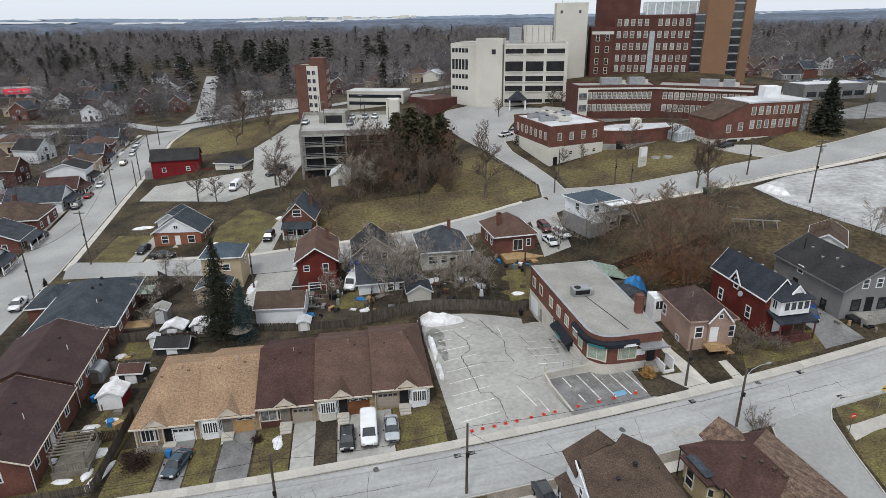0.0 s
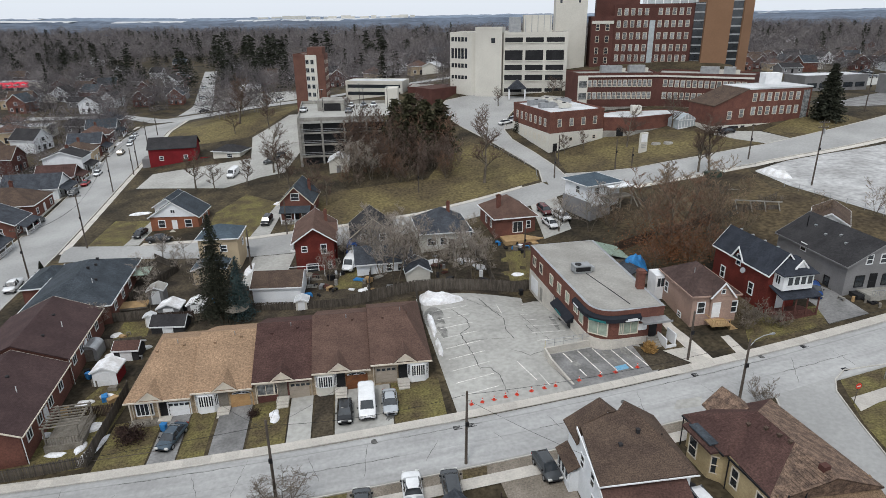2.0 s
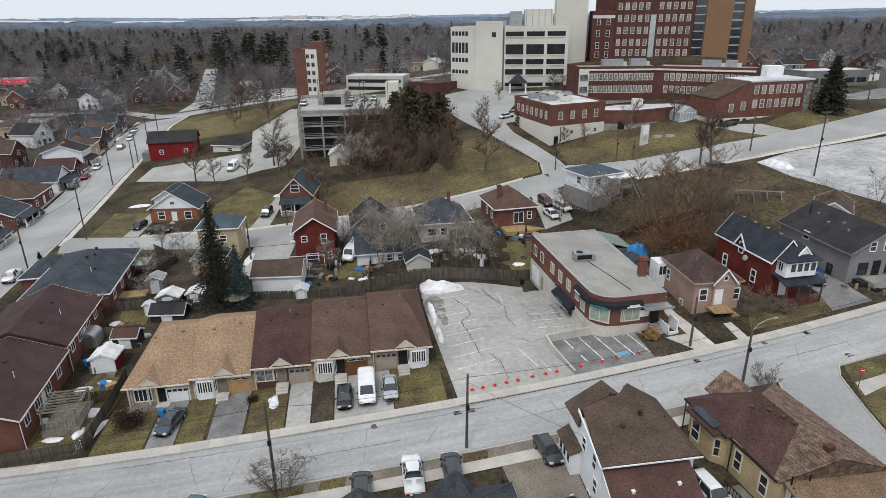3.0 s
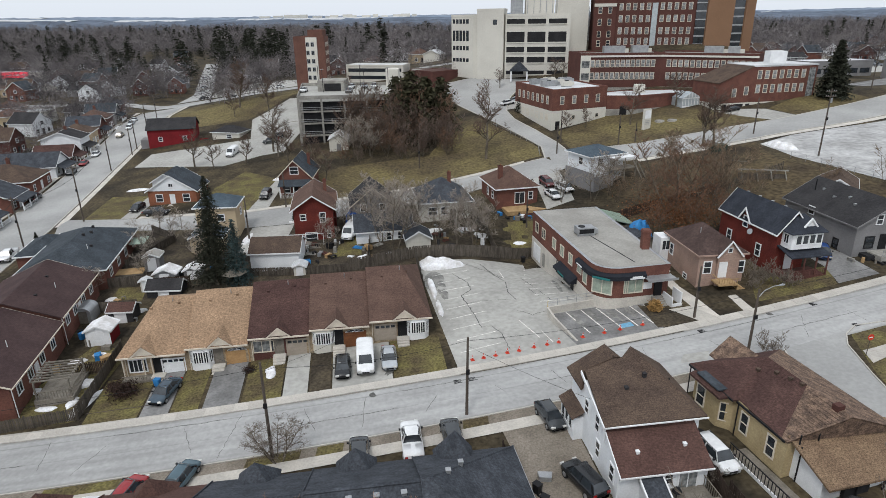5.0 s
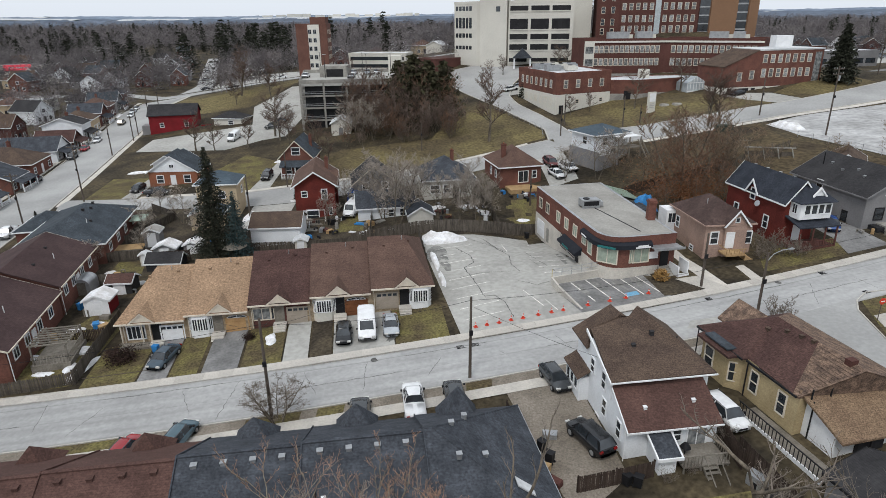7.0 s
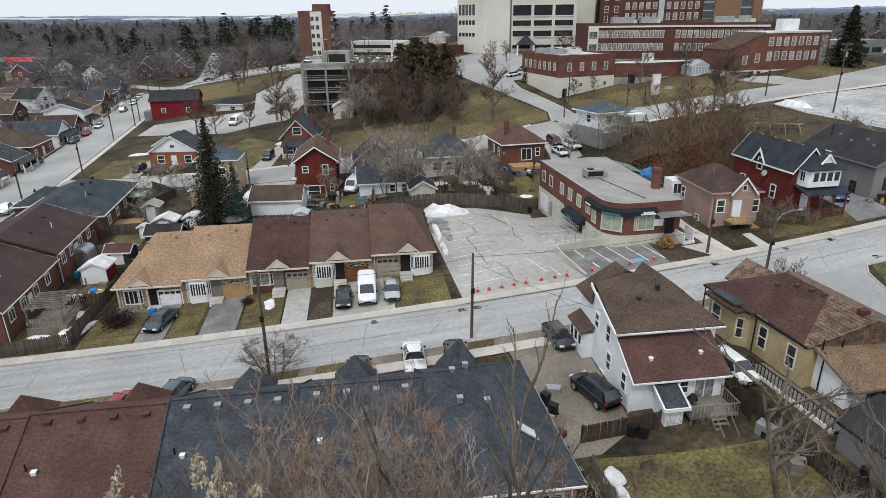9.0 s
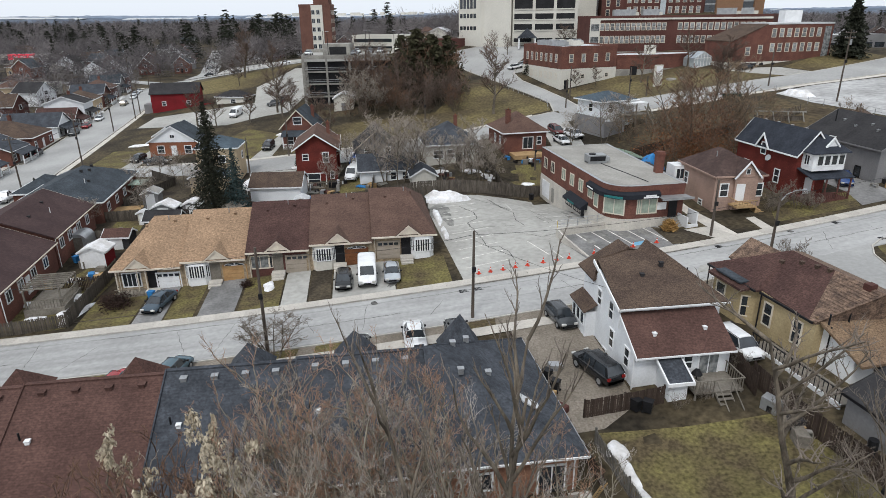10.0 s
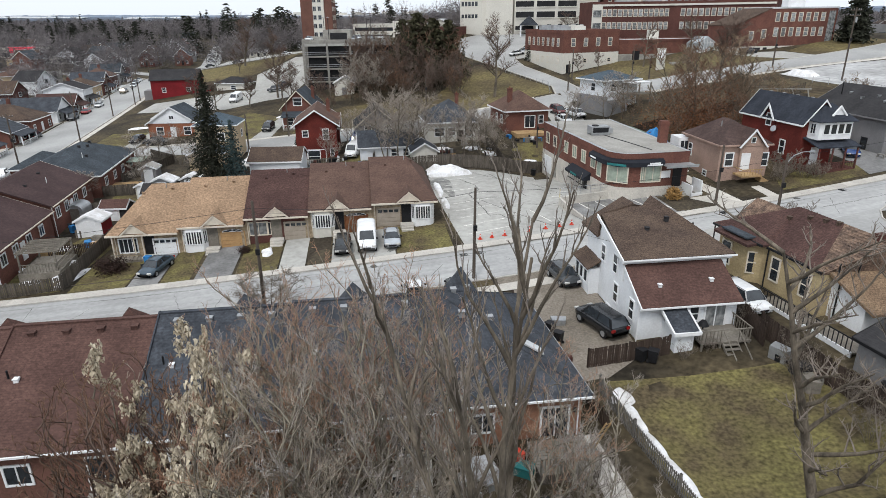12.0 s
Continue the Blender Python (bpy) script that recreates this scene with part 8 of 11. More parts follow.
# foreground trees in the back gardens
NG = "bare trees in the back gardens"
bare_tree("tall", 1.0, 14.4, 30, 1, "tall leafless maple with forked grey-brown trunk", "tree", NG, twigs=MIDTWIG, seed=17, height=25, stems=4, spread=0.3, counts=(10, 7, 5), fork=0.42, thick=0.0145, fine=0.008, up=0.8, ratio=0.3, lean=0.07, wob=1.0, aim=(-0.03, 0.02))
bare_tree("yard", 18.0, 21.8, 0, 1, "tall leafless yard tree leaning over the lawn", "tree", NG, twigs=MIDTWIG, seed=4, height=23, stems=1, spread=0.52, counts=(16, 7, 5), fork=0.12, thick=0.0125, fine=0.008, up=0.4, ratio=0.36, lean=0.05, wob=1.4, aim=(-0.22, 0.02))
bare_tree("yard2", 21.2, 22.0, 0, 1, "tall leafless yard tree beside a dark fence", "tree", NG, twigs=MIDTWIG, seed=21, height=23, stems=2, spread=0.42, counts=(11, 7, 5), fork=0.2, thick=0.0125, fine=0.008, up=0.55, ratio=0.36, lean=0.06, wob=1.5, aim=(-0.16, 0.0))
clump = dict(height=19.6, stems=6, spread=0.4, counts=(11, 8, 7), fork=0.28, thick=0.0105, fine=0.0085, up=0.6, ratio=0.34, lean=0.17, wob=2.3)
for k, (x, y, s, kind, tw) in enumerate(((-2.6, 17.6, 0.94, "a", 0), (-6.0, 17.8, 0.9, "b", 0), (-9.0, 19.0, 0.8, "c", 1), (-4.2, 20.4, 0.9, "b", 0), (-1.6, 21.8, 0.84, "c", 1), (4.8, 22.0, 0.62, "c", 1), (0.4, 16.6, 0.74, "a", 0), (6.6, 20.6, 0.56, "a", 0), (-8.0, 21.6, 0.82, "c", 1), (-5.2, 22.4, 0.92, "c", 1), (-2.8, 23.4, 0.84, "c", 1), (-6.8, 19.6, 0.86, "c", 1), (-3.4, 15.8, 0.72, "b", 0), (-7.2, 15.6, 0.7, "a", 0))):
    kw = dict(clump, seed={"a": 31, "b": 47, "c": 59}[kind])
    if kind == "c":
        kw.update(stems=5, counts=(11, 8, 6))
    bare_tree("clump_" + kind, x, y, 57 * k, s, "leafless multi-stemmed tree with reddish twigs" if tw else "leafless multi-stemmed tree with dense grey-brown twigs", "tree", NG, wood=PALEBARK, twigs={"a": ASHTWIG, "b": TWIG, "c": REDTWIG}[kind], **kw)
for k, (x, y, s) in enumerate(((-12.4, 19.2, 0.94), (-14.2, 17.4, 0.9), (-16.6, 18.6, 0.8), (-13.6, 21.4, 0.8), (-15.6, 20.4, 0.8), (-11.0, 20.6, 0.9))):
    bare_tree("sapling", x, y, 80 * k, s, "sparse leafless sapling with dark reddish shoots", "tree", NG, wood=DARKTWIG, twigs=RUSTTWIG, seed=67, height=16, stems=4, spread=0.44, counts=(7, 5, 3), fork=0.3, thick=0.014, fine=0.019, up=0.5, ratio=0.36, lean=0.22, wob=2.2)
# box elders that keep their dry seed keys
for k, (x, y, s) in enumerate(((-10.5, 18.2, 0.98), (-12.0, 14.2, 0.7), (-10.2, 14.0, 0.66), (-13.6, 15.0, 0.64), (-11.4, 16.0, 0.62))):
    p, tips = bare_tree("keys", x, y, 100 * k, s, "leafless box elder hung with dry tan seed keys", "tree", NG, seed=71, height=18, stems=4, spread=0.4, counts=(8, 6, 4), fork=0.35, thick=0.012, fine=0.01, up=0.6, ratio=0.34, lean=0.14, wob=1.8)
    if "keys_leaf" not in TREE_MESHES:
        r = random.Random(3)
        c = []
        for t in tips:
            if r.random() < 0.6 and t.z > 6:
                for _ in range(20):
                    d = r.random()
                    c.append((t.x + r.gauss(0, 0.03 + 0.06 * d), t.y + r.gauss(0, 0.03 + 0.06 * d), t.z + 0.05 - 0.5 * d))
        v, f = leaf_arrays(c, 0.2, 5, 2.2, 1.1)
        TREE_MESHES["keys_leaf"] = array_mesh("seed_keys", v, f, SEEDKEYS)
    new("seed_keys", TREE_MESHES["keys_leaf"]).parent = p
low = dict(height=7, stems=9, spread=0.5, counts=(7, 6, 5), fork=0.2, thick=0.009, fine=0.009, up=0.4, ratio=0.4, lean=0.45, wob=1.8)
for k, (x, y, s) in enumerate(((-4, 22.5, 0.8), (6.2, 22, 0.8), (-14, 18.5, 0.8), (2.4, 21.6, 0.7), (-1, 20.6, 0.8), (23.4, 27, 0.6), (22.4, 33, 0.6), (7.6, 19.4, 0.5), (-9.6, 21.4, 0.6), (16.2, 36.2, 0.28), (18.2, 36.8, 0.3), (24.2, 30, 0.45), (21.6, 40, 0.4))):
    bare_tree("thicket", x, y, twigs=MIDTWIG, turn=41 * k, scale=s, label="tangled leafless shrub in the back garden", name="shrub", group="garden shrubs", seed=83, **low)

# street tree, shrubs by the pavement
bare_tree("street", -16.0, 46.2, 10, 1, "small wide-spreading leafless street tree", "tree", twigs=MIDTWIG, seed=5, height=6.2, stems=6, spread=0.66, counts=(8, 7, 6), fork=0.25, thick=0.022, fine=0.012, up=0.25, ratio=0.5, lean=0.55, wob=1.5)
bare_tree("bush", 35.0, 57.6, 0, 1, "leafless grey bush beside a utility pole", "shrub", twigs=MIDTWIG, seed=8, height=3.6, stems=9, spread=0.5, counts=(7, 6, 4), fork=0.2, thick=0.012, fine=0.013, up=0.4, ratio=0.42, lean=0.5)
for k, (x, y, s) in enumerate(((41.6, 74.4, 1.5), (43.4, 73.2, 1.3), (40.0, 72.6, 1.0), (44.6, 72.4, 1.0))):
    bare_tree("bush", x, y, 70 * k, s * 0.8, "tangle of leafless grey shrubs by the red brick house", "shrub", "front garden shrubs", seed=8)

# middle distance
mid = dict(stems=2, spread=0.6, counts=(10, 7, 7), fork=0.22, thick=0.018, fine=0.026, up=0.4, ratio=0.5, height=15, lean=0.14, wob=1.4)
TG = "bare trees between the houses"
for k, (x, y, s) in enumerate(((-8.4, 93.6, 1.0), (1.8, 95.4, 0.7), (-1.4, 97.5, 0.62), (3.4, 101, 0.6), (4.8, 96.2, 0.66), (-6.6, 98.6, 0.8), (-10, 103.5, 0.8), (-20.4, 97.5, 0.5), (-40, 92.6, 0.55), (-42, 98, 0.5), (-53.5, 85, 0.4), (-11.2, 99, 0.8), (4.5, 100.5, 0.8), (-5.4, 101, 0.8), (-14, 106, 0.75), (6.4, 98, 0.6), (-18, 104, 0.6), (22, 112, 0.6), (27.5, 110, 0.7), (31, 111.5, 0.7), (-52, 99, 0.55), (-48, 104, 0.55), (-56, 113, 0.4), (-49, 91, 0.4))):
    bare_tree("mid%d" % (k % 3), x, y, 77 * k, s, "leafless grey-brown tree among back yards", "tree", TG, seed=101 + k % 3, twigs=GREYTWIG, **mid)
rust = dict(stems=3, spread=0.58, counts=(9, 7, 6), fork=0.18, thick=0.014, fine=0.03, up=0.35, ratio=0.46, height=15, lean=0.35)
for k, (x, y, s, t) in enumerate(((37.4, 95, 1.2, 0), (41.2, 103, 1.15, 1), (44.5, 99, 1.15, 1), (39, 90.5, 0.6, 0), (33.5, 91, 0.5, 0), (44, 92, 0.6, 0), (36, 100, 0.7, 1), (48.5, 101, 0.7, 1), (31.5, 108, 0.5, 1), (35, 106, 0.45, 1), (47, 107, 0.6, 1), (52.5, 101, 0.5, 1), (50, 113, 0.35, 1), (60, 117, 0.3, 1), (66, 102, 0.4, 1), (76, 103, 0.5, 1), (40, 113, 0.4, 1))):
    bare_tree("rust%d" % t, x, y, 63 * k, s, "leafless tree with rust-brown clinging foliage" if t == 0 else "leafless tree on the scrubby hillside", "tree", "hillside trees", seed=131 + t, twigs=RUSTTWIG if t == 0 else BROWNTWIG, **rust)
# dead leaves that cling to the rust-brown trees
r = random.Random(9)
c = [(38 + r.gauss(0, 3.6), 94 + r.gauss(0, 2.4), gz(38, 94) + 1.2 + abs(r.gauss(0, 2.6))) for _ in range(5200)]
RUST = mat("rust_dead_leaves", (0.21, 0.095, 0.045), (0.14, 0.065, 0.034), 0.7, 4.0, 0.5)
v, f = leaf_arrays(c, 0.3, 6, 0.3, 1.2)
tagged(new("dead_leaves", array_mesh("dead_leaves", v, f, RUST)), "rust-brown dead leaves clinging to low branches", "leaves", kind="stuff")
spread_ = dict(stems=1, spread=0.58, counts=(14, 10, 9), fork=0.26, thick=0.021, fine=0.021, up=0.35, ratio=0.48, height=15, wob=1.4)
for k, (x, y, s) in enumerate(((9.6, 143.0, 1.25), (56.0, 132.2, 0.95), (58.2, 131.6, 0.9), (47.5, 158, 0.75), (63, 170, 0.8), (-74, 224.6, 1.3), (-60, 212, 0.9), (18, 205, 0.5), (36, 208.5, 0.5), (-72, 212, 0.6), (39, 209, 0.4), (31.5, 158.5, 0.4), (36.5, 159.5, 0.4), (-66, 158, 0.8), (-60, 155.5, 0.6), (-47, 166, 0.95), (-44.5, 161, 0.8), (-52, 157, 0.6), (-39, 150, 0.8), (-31, 141, 0.8), (-27.5, 137, 0.6))):
    bare_tree("open%d" % (k % 3), x, y, 91 * k, s, "wide leafless tree in open grass" if s > 0.7 else "small leafless tree by the kerb", "tree", "open-grown trees", seed=161 + k % 3, twigs=DARKTWIG, **spread_)
# thicket beside the parking structure
r = random.Random(12)
for k in range(50):
    x, y = r.uniform(-25, 3), r.uniform(148, 168)
    if x > 3 - (y - 150) * 0.15:
        continue
    tall_ = 0.5 + 0.045 * (y - 148) + r.uniform(-0.2, 0.2)
    bare_tree("wood%d" % (k % 3), x, y, 47 * k, tall_, "leafless tree in a dense brown thicket", "tree", "thicket by the parking structure", seed=191 + k % 3, height=12, stems=3, spread=0.52, counts=(9, 8, 5), fork=0.15, thick=0.013, fine=0.024, up=0.4, ratio=0.46, lean=0.3, wob=1.5, twigs=(DARKTWIG, THICKTWIG, RUSTTWIG)[k % 3])
for k, (x, y, s) in enumerate(((-22.5, 151, 0.95), (-25.5, 155, 0.8), (-18.5, 152.5, 0.7))):
    bare_tree("mid%d" % (k % 3), x, y, 77 * k, s, "pale leafless tree in front of the parking structure", "tree", "thicket by the parking structure")

# conifers
conifer("spruce", -35.4, 86.6, "tall dark spruce in a back yard", NEEDLE, 0, 1, "", H=17.4, seed=1, R=4.3, layers=58, per=15, step=0.12, size=0.3, shape=0.86, droop=0.32, gap=0.07)
conifer("blue", -32.0, 86.2, "shorter blue-green spruce beside a dark one", BLUENEEDLE, 0, 1, "", H=10.6, seed=2, R=2.4, layers=40, per=13, step=0.12, size=0.27, shape=0.85, droop=0.3, gap=0.07)
conifer("bigspruce", 103, 166.6, "broad dark spruce on the hospital lawn", NEEDLE, 0, 1, "", H=14.8, seed=3, R=4.4, layers=80, per=11, step=0.34, size=0.85, shape=0.75)
for k, (x, y, s) in enumerate(((-9, 166, 1.42), (-5.0, 164, 1.3), (-13, 168, 1.3), (-1, 168, 1.2), (-11, 162, 1.1))):
    conifer("pine", x, y, "rounded olive-dark pine above the thicket", PINE, 50 * k, s, "pines by the parking structure", H=12.5, seed=4, R=4.2, layers=46, per=10, step=0.4, size=1.0, shape=0.5)
for k, (x, y, s) in enumerate(((-77, 106, 0.13), (-75.5, 101.5, 0.16), (22.5, 180, 0.5), (-29, 112.5, 0.2), (-80, 112, 0.12))):
    conifer("bigspruce", x, y, "clipped dark evergreen shrub", NEEDLE, 50 * k, s, "evergreen shrubs")


# ---- woods towards the horizon ----
def woods(name, label, pts, templates, material):
    V, F, n = [], [], 0
    for k, (x, y, z, s, h, a) in enumerate(pts):
        v0, f0 = templates[k % len(templates)]
        c, q = math.cos(a), math.sin(a)
        V.append(np.stack([(v0[:, 0] * c - v0[:, 1] * q) * s + x, (v0[:, 0] * q + v0[:, 1] * c) * s + y, v0[:, 2] * h + z], 1))
        F.append(f0 + n)
        n += len(v0)
    return tagged(new(name, array_mesh(name, np.concatenate(V), np.concatenate(F), material)), label, "woods", kind="stuff")


def twiggy(seed, H, R, twigs, length, width):
    """A far leafless tree of pointed blades: stem, limbs and a ragged crown of twigs."""
    g = np.random.default_rng(seed)
    rows = [(0, 0, -0.5, 0, 0, H * 0.7, 0.3)]
    for k in range(6):
        a, e = g.uniform(0, 6.28), g.uniform(0.5, 0.95)
        rows.append((0, 0, H * g.uniform(0.2, 0.45), math.cos(a) * R * e, math.sin(a) * R * e, H * g.uniform(0.6, 0.9), 0.16))
    for k in range(twigs):
        a, u, e = g.uniform(0, 6.28), g.uniform(-1, 1), g.uniform(0.25, 1) ** 0.5
        q = math.sqrt(1 - u * u)
        p = np.array([math.cos(a) * q * R * e, math.sin(a) * q * R * e, H * (0.58 + 0.36 * u * e)])
        d = np.array([math.cos(a) * q, math.sin(a) * q, u * 0.6 + 0.3]) + g.normal(size=3) * 0.6
        rows.append((*p, *(p + d / np.linalg.norm(d) * length * g.uniform(0.6, 1.2)), width * g.uniform(0.6, 1.2)))
    s = np.array(rows)
    a, b, w = s[:, :3], s[:, 3:6], s[:, 6:7]
    d = b - a
    o = np.cross(d, g.normal(size=d.shape))
    o /= np.linalg.norm(o, axis=1, keepdims=True)
    return np.stack([a - o * w / 2, a + o * w / 2, b], 1).reshape(-1, 3), np.arange(3 * len(s)).reshape(-1, 3)


def free(x, y):
    if -122 < x < -60 and 255 < y < 350 or -62 < x < 112 and y < 250 or 100 < x < 215 and y < 268 or -126 < x < -95 and y < 268:
        return False
    if abs((y - 320) * 0.317 + (x + 126)) < 10 and y < 520 or y < 302 and 252 < y and x < 60 and y > 252:
        return False
    return all(abs(x - a) > 6.5 or abs(y - b) > 8 for a, b in kept)


r = random.Random(77)
sets = {"near": [], "far": [], "fir": []}
tries = 0
while len(sets["near"]) + len(sets["far"]) < 6600 and tries < 60000:
    tries += 1
    y = 1 / r.uniform(1 / 1650, 1 / 240) if r.random() < 0.6 else r.uniform(240, 1600)
    x = r.uniform(-0.86, 0.86) * (y + 40)
    if not free(x, y) or 140 < x < 290 and y < 356:
        continue
    if noise.noise(Vector((x / 90, y / 90, 0))) < -0.3 and y < 600:
        continue
    g = 1 + max(0, y - 500) / 800
    row = (x, y, gz(x, y) - 0.5, r.uniform(0.7, 1.25) * g, r.uniform(0.65, 1.2) * min(1.6, 1 + max(0, y - 500) / 2500), r.uniform(0, 6.28))
    if noise.noise(Vector((x / 120 + 7, y / 160, 3))) > (0.26 if x > 0 else 0.14) and r.random() < 0.16 and y > 285:
        sets["fir"].append(row)
    else:
        sets["near" if y < 560 else "far"].append(row)
for x, y, q in ((-205, 600, 1.35), (-200, 421, 0.95), (-223, 392, 0.8), (-173, 431, 0.8), (-245, 421, 0.8), (-98, 470, 0.9), (-21, 440, 1.0), (12, 402, 0.9), (150, 420, 1.0), (330, 470, 1.0)):
    sets["fir"].append((x, y, gz(x, y) - 0.3, q, q, x))
for _ in range(120):
    y = r.uniform(640, 1250)
    x = r.gauss(-0.42, 0.13) * y if r.random() < 0.62 else r.uniform(-0.1, 0.7) * y
    q = r.uniform(0.8, 1.5)
    sets["fir"].append((x, y, gz(x, y) - 0.5, q, q * 1.05, r.uniform(0, 6.28)))
for x0, x1, y0, y1, n in ((-300, -118, 120, 262, 260), (-60, 30, 262, 300, 80), (-62, 10, 205, 262, 60), (112, 330, 150, 260, 40), (-120, -60, 262, 290, 8)):
    for _ in range(n):
        x, y = r.uniform(x0, x1), r.uniform(y0, y1)
        if x > -130 + (262 - y) * 0.22 and x < -60 or not all(abs(x - a) > 6.5 or abs(y - b) > 8 for a, b in kept):
            continue
        if -58 < x < -10 and y < 248 or x > 112 and y < 270 and x < 205 or on_road(x, y):
            continue
        sets["near"].append((x, y, gz(x, y) - 0.4, r.uniform(0.4, 0.9), r.uniform(0.4, 0.85), r.uniform(0, 6.28)))
for _ in range(110):
    y = r.uniform(430, 820)
    x = r.gauss(-0.57, 0.09) * y if r.random() < 0.75 else r.gauss(-0.3, 0.05) * y
    q = r.uniform(0.7, 1.25)
    if free(x, y):
        sets["fir"].append((x, y, gz(x, y) - 0.5, q * 1.5, q, r.uniform(0, 6.28)))
for _ in range(34):
    y = r.uniform(380, 620)
    x = r.uniform(-0.42, -0.04) * y
    if free(x, y):
        q = r.uniform(1.2, 1.5)
        sets["fir"].append((x, y, gz(x, y) - 0.5, q * 1.45, q * 1.25, r.uniform(0, 6.28)))
woods("far_trees", "leafless trees between distant houses", sets["near"], [twiggy(301 + k, 12 + k, 5.6, 190, 2.4, 0.19) for k in range(4)], FARTWIG)
woods("horizon_woods", "leafless woods rolling to the horizon", sets["far"], [twiggy(311 + k, 14 + k, 5.5, 85, 3.4, 0.34) for k in range(4)], FARTWIG)
woods("far_conifers", "dark conifers standing in clusters in the distant woods", [(q[0], q[1], q[2], q[3] * (0.8 + 0.5 * abs(math.sin(q[0]))), q[4] * (0.6 + 0.5 * abs(math.sin(q[1]))), q[5]) for q in sets["fir"]], [conifer_mesh(seed=8 + k, H=15 + k, R=3.9 + 0.8 * k, layers=20, per=7, step=0.9, size=1.0, shape=(0.75, 0.55, 0.95)[k]) for k in range(3)], NEEDLE)
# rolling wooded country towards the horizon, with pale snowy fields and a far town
# aerial haze is put into these two base colours, paler with distance
HAZEHILLS = mat("haze_blue_distant_woods", (0.13, 0.16, 0.21), (0.07, 0.088, 0.12), 0.006, 0.05, 0.6, bump=0.0)
HAZERIDGE = mat("haze_pale_distant_ridge", (0.22, 0.27, 0.34), (0.13, 0.165, 0.215), 0.004, 0.03, 0.5, bump=0.0)
for name, y0, y1, rows_n, material, lift, label in (("distant_woods", 1560, 2900, 36, HAZEHILLS, 10, "wooded hills far off, coloured blue-grey for haze"), ("horizon_ridge", 2880, 3650, 14, HAZERIDGE, 12, "horizon ridge coloured pale blue for haze")):
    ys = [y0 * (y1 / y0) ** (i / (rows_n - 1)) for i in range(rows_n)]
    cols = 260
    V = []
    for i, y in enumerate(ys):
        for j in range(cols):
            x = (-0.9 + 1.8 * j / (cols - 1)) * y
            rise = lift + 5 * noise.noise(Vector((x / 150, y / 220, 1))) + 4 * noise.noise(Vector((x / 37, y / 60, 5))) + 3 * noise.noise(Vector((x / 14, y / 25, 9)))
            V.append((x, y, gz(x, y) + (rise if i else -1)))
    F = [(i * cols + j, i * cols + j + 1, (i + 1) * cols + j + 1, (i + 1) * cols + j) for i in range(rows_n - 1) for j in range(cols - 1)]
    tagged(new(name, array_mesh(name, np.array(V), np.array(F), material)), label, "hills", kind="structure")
for x0, x1, y0, y1 in ((-2050, -1500, 2620, 2700), (-1300, -1020, 2560, 2640), (-860, -420, 2680, 2790), (-520, -180, 2960, 3060), (-2600, -1900, 3050, 3150), (900, 1500, 2900, 2960)):
    bm = bmesh.new()
    n = 14
    rows = [[bm.verts.new((x0 + (x1 - x0) * i / n + r.uniform(-8, 8), y + r.uniform(-10, 10), gz(x0 + (x1 - x0) * i / n, y) + e)) for i in range(n + 1)] for y, e in ((y0, 10), ((y0 + y1) / 2, 13.5), (y1, 15))]
    for a, b in zip(rows, rows[1:]):
        for i in range(n):
            bm.faces.new((a[i], a[i + 1], b[i + 1], b[i]))
    single("snow_field", bm, R_PALE, "open snowy field far off among woods", "field", kind="structure")
for k in range(16):
    x, y = -820 + 46 * k + r.uniform(-14, 14), 3010 + r.uniform(0, 60)
    w_, h_ = r.uniform(9, 26), r.uniform(8, 18)
    single("far_building", boxes((x - w_, x + w_, y, y + 14, gz(x, y) - 4, gz(x, y) + 10 + h_)), PANEL, "tiny pale building of a far town", "building", group="far town")


# ---- vehicles ----
PAINT = {
    "slate blue": (0.045, 0.07, 0.095), "black": (0.012, 0.013, 0.015), "white": (0.75, 0.76, 0.77), "silver": (0.42, 0.45, 0.48), "charcoal": (0.05, 0.055, 0.06),
    "teal blue": (0.07, 0.12, 0.15), "red": (0.3, 0.02, 0.025), "maroon": (0.12, 0.03, 0.03), "blue": (0.02, 0.06, 0.2), "grey": (0.2, 0.21, 0.22), "tan": (0.3, 0.26, 0.2),
}
PAINTS = {}
CAR_MESHES = {}
LAMP = mat("clear_lamp_lens", (0.6, 0.6, 0.58), None, 3.0, 9.0, 0.1, rough=0.15, bump=0.0, spec=0.8)
TAIL = mat("red_lamp_lens", (0.3, 0.012, 0.012), None, 3.0, 9.0, 0.1, rough=0.2, bump=0.0, spec=0.8)
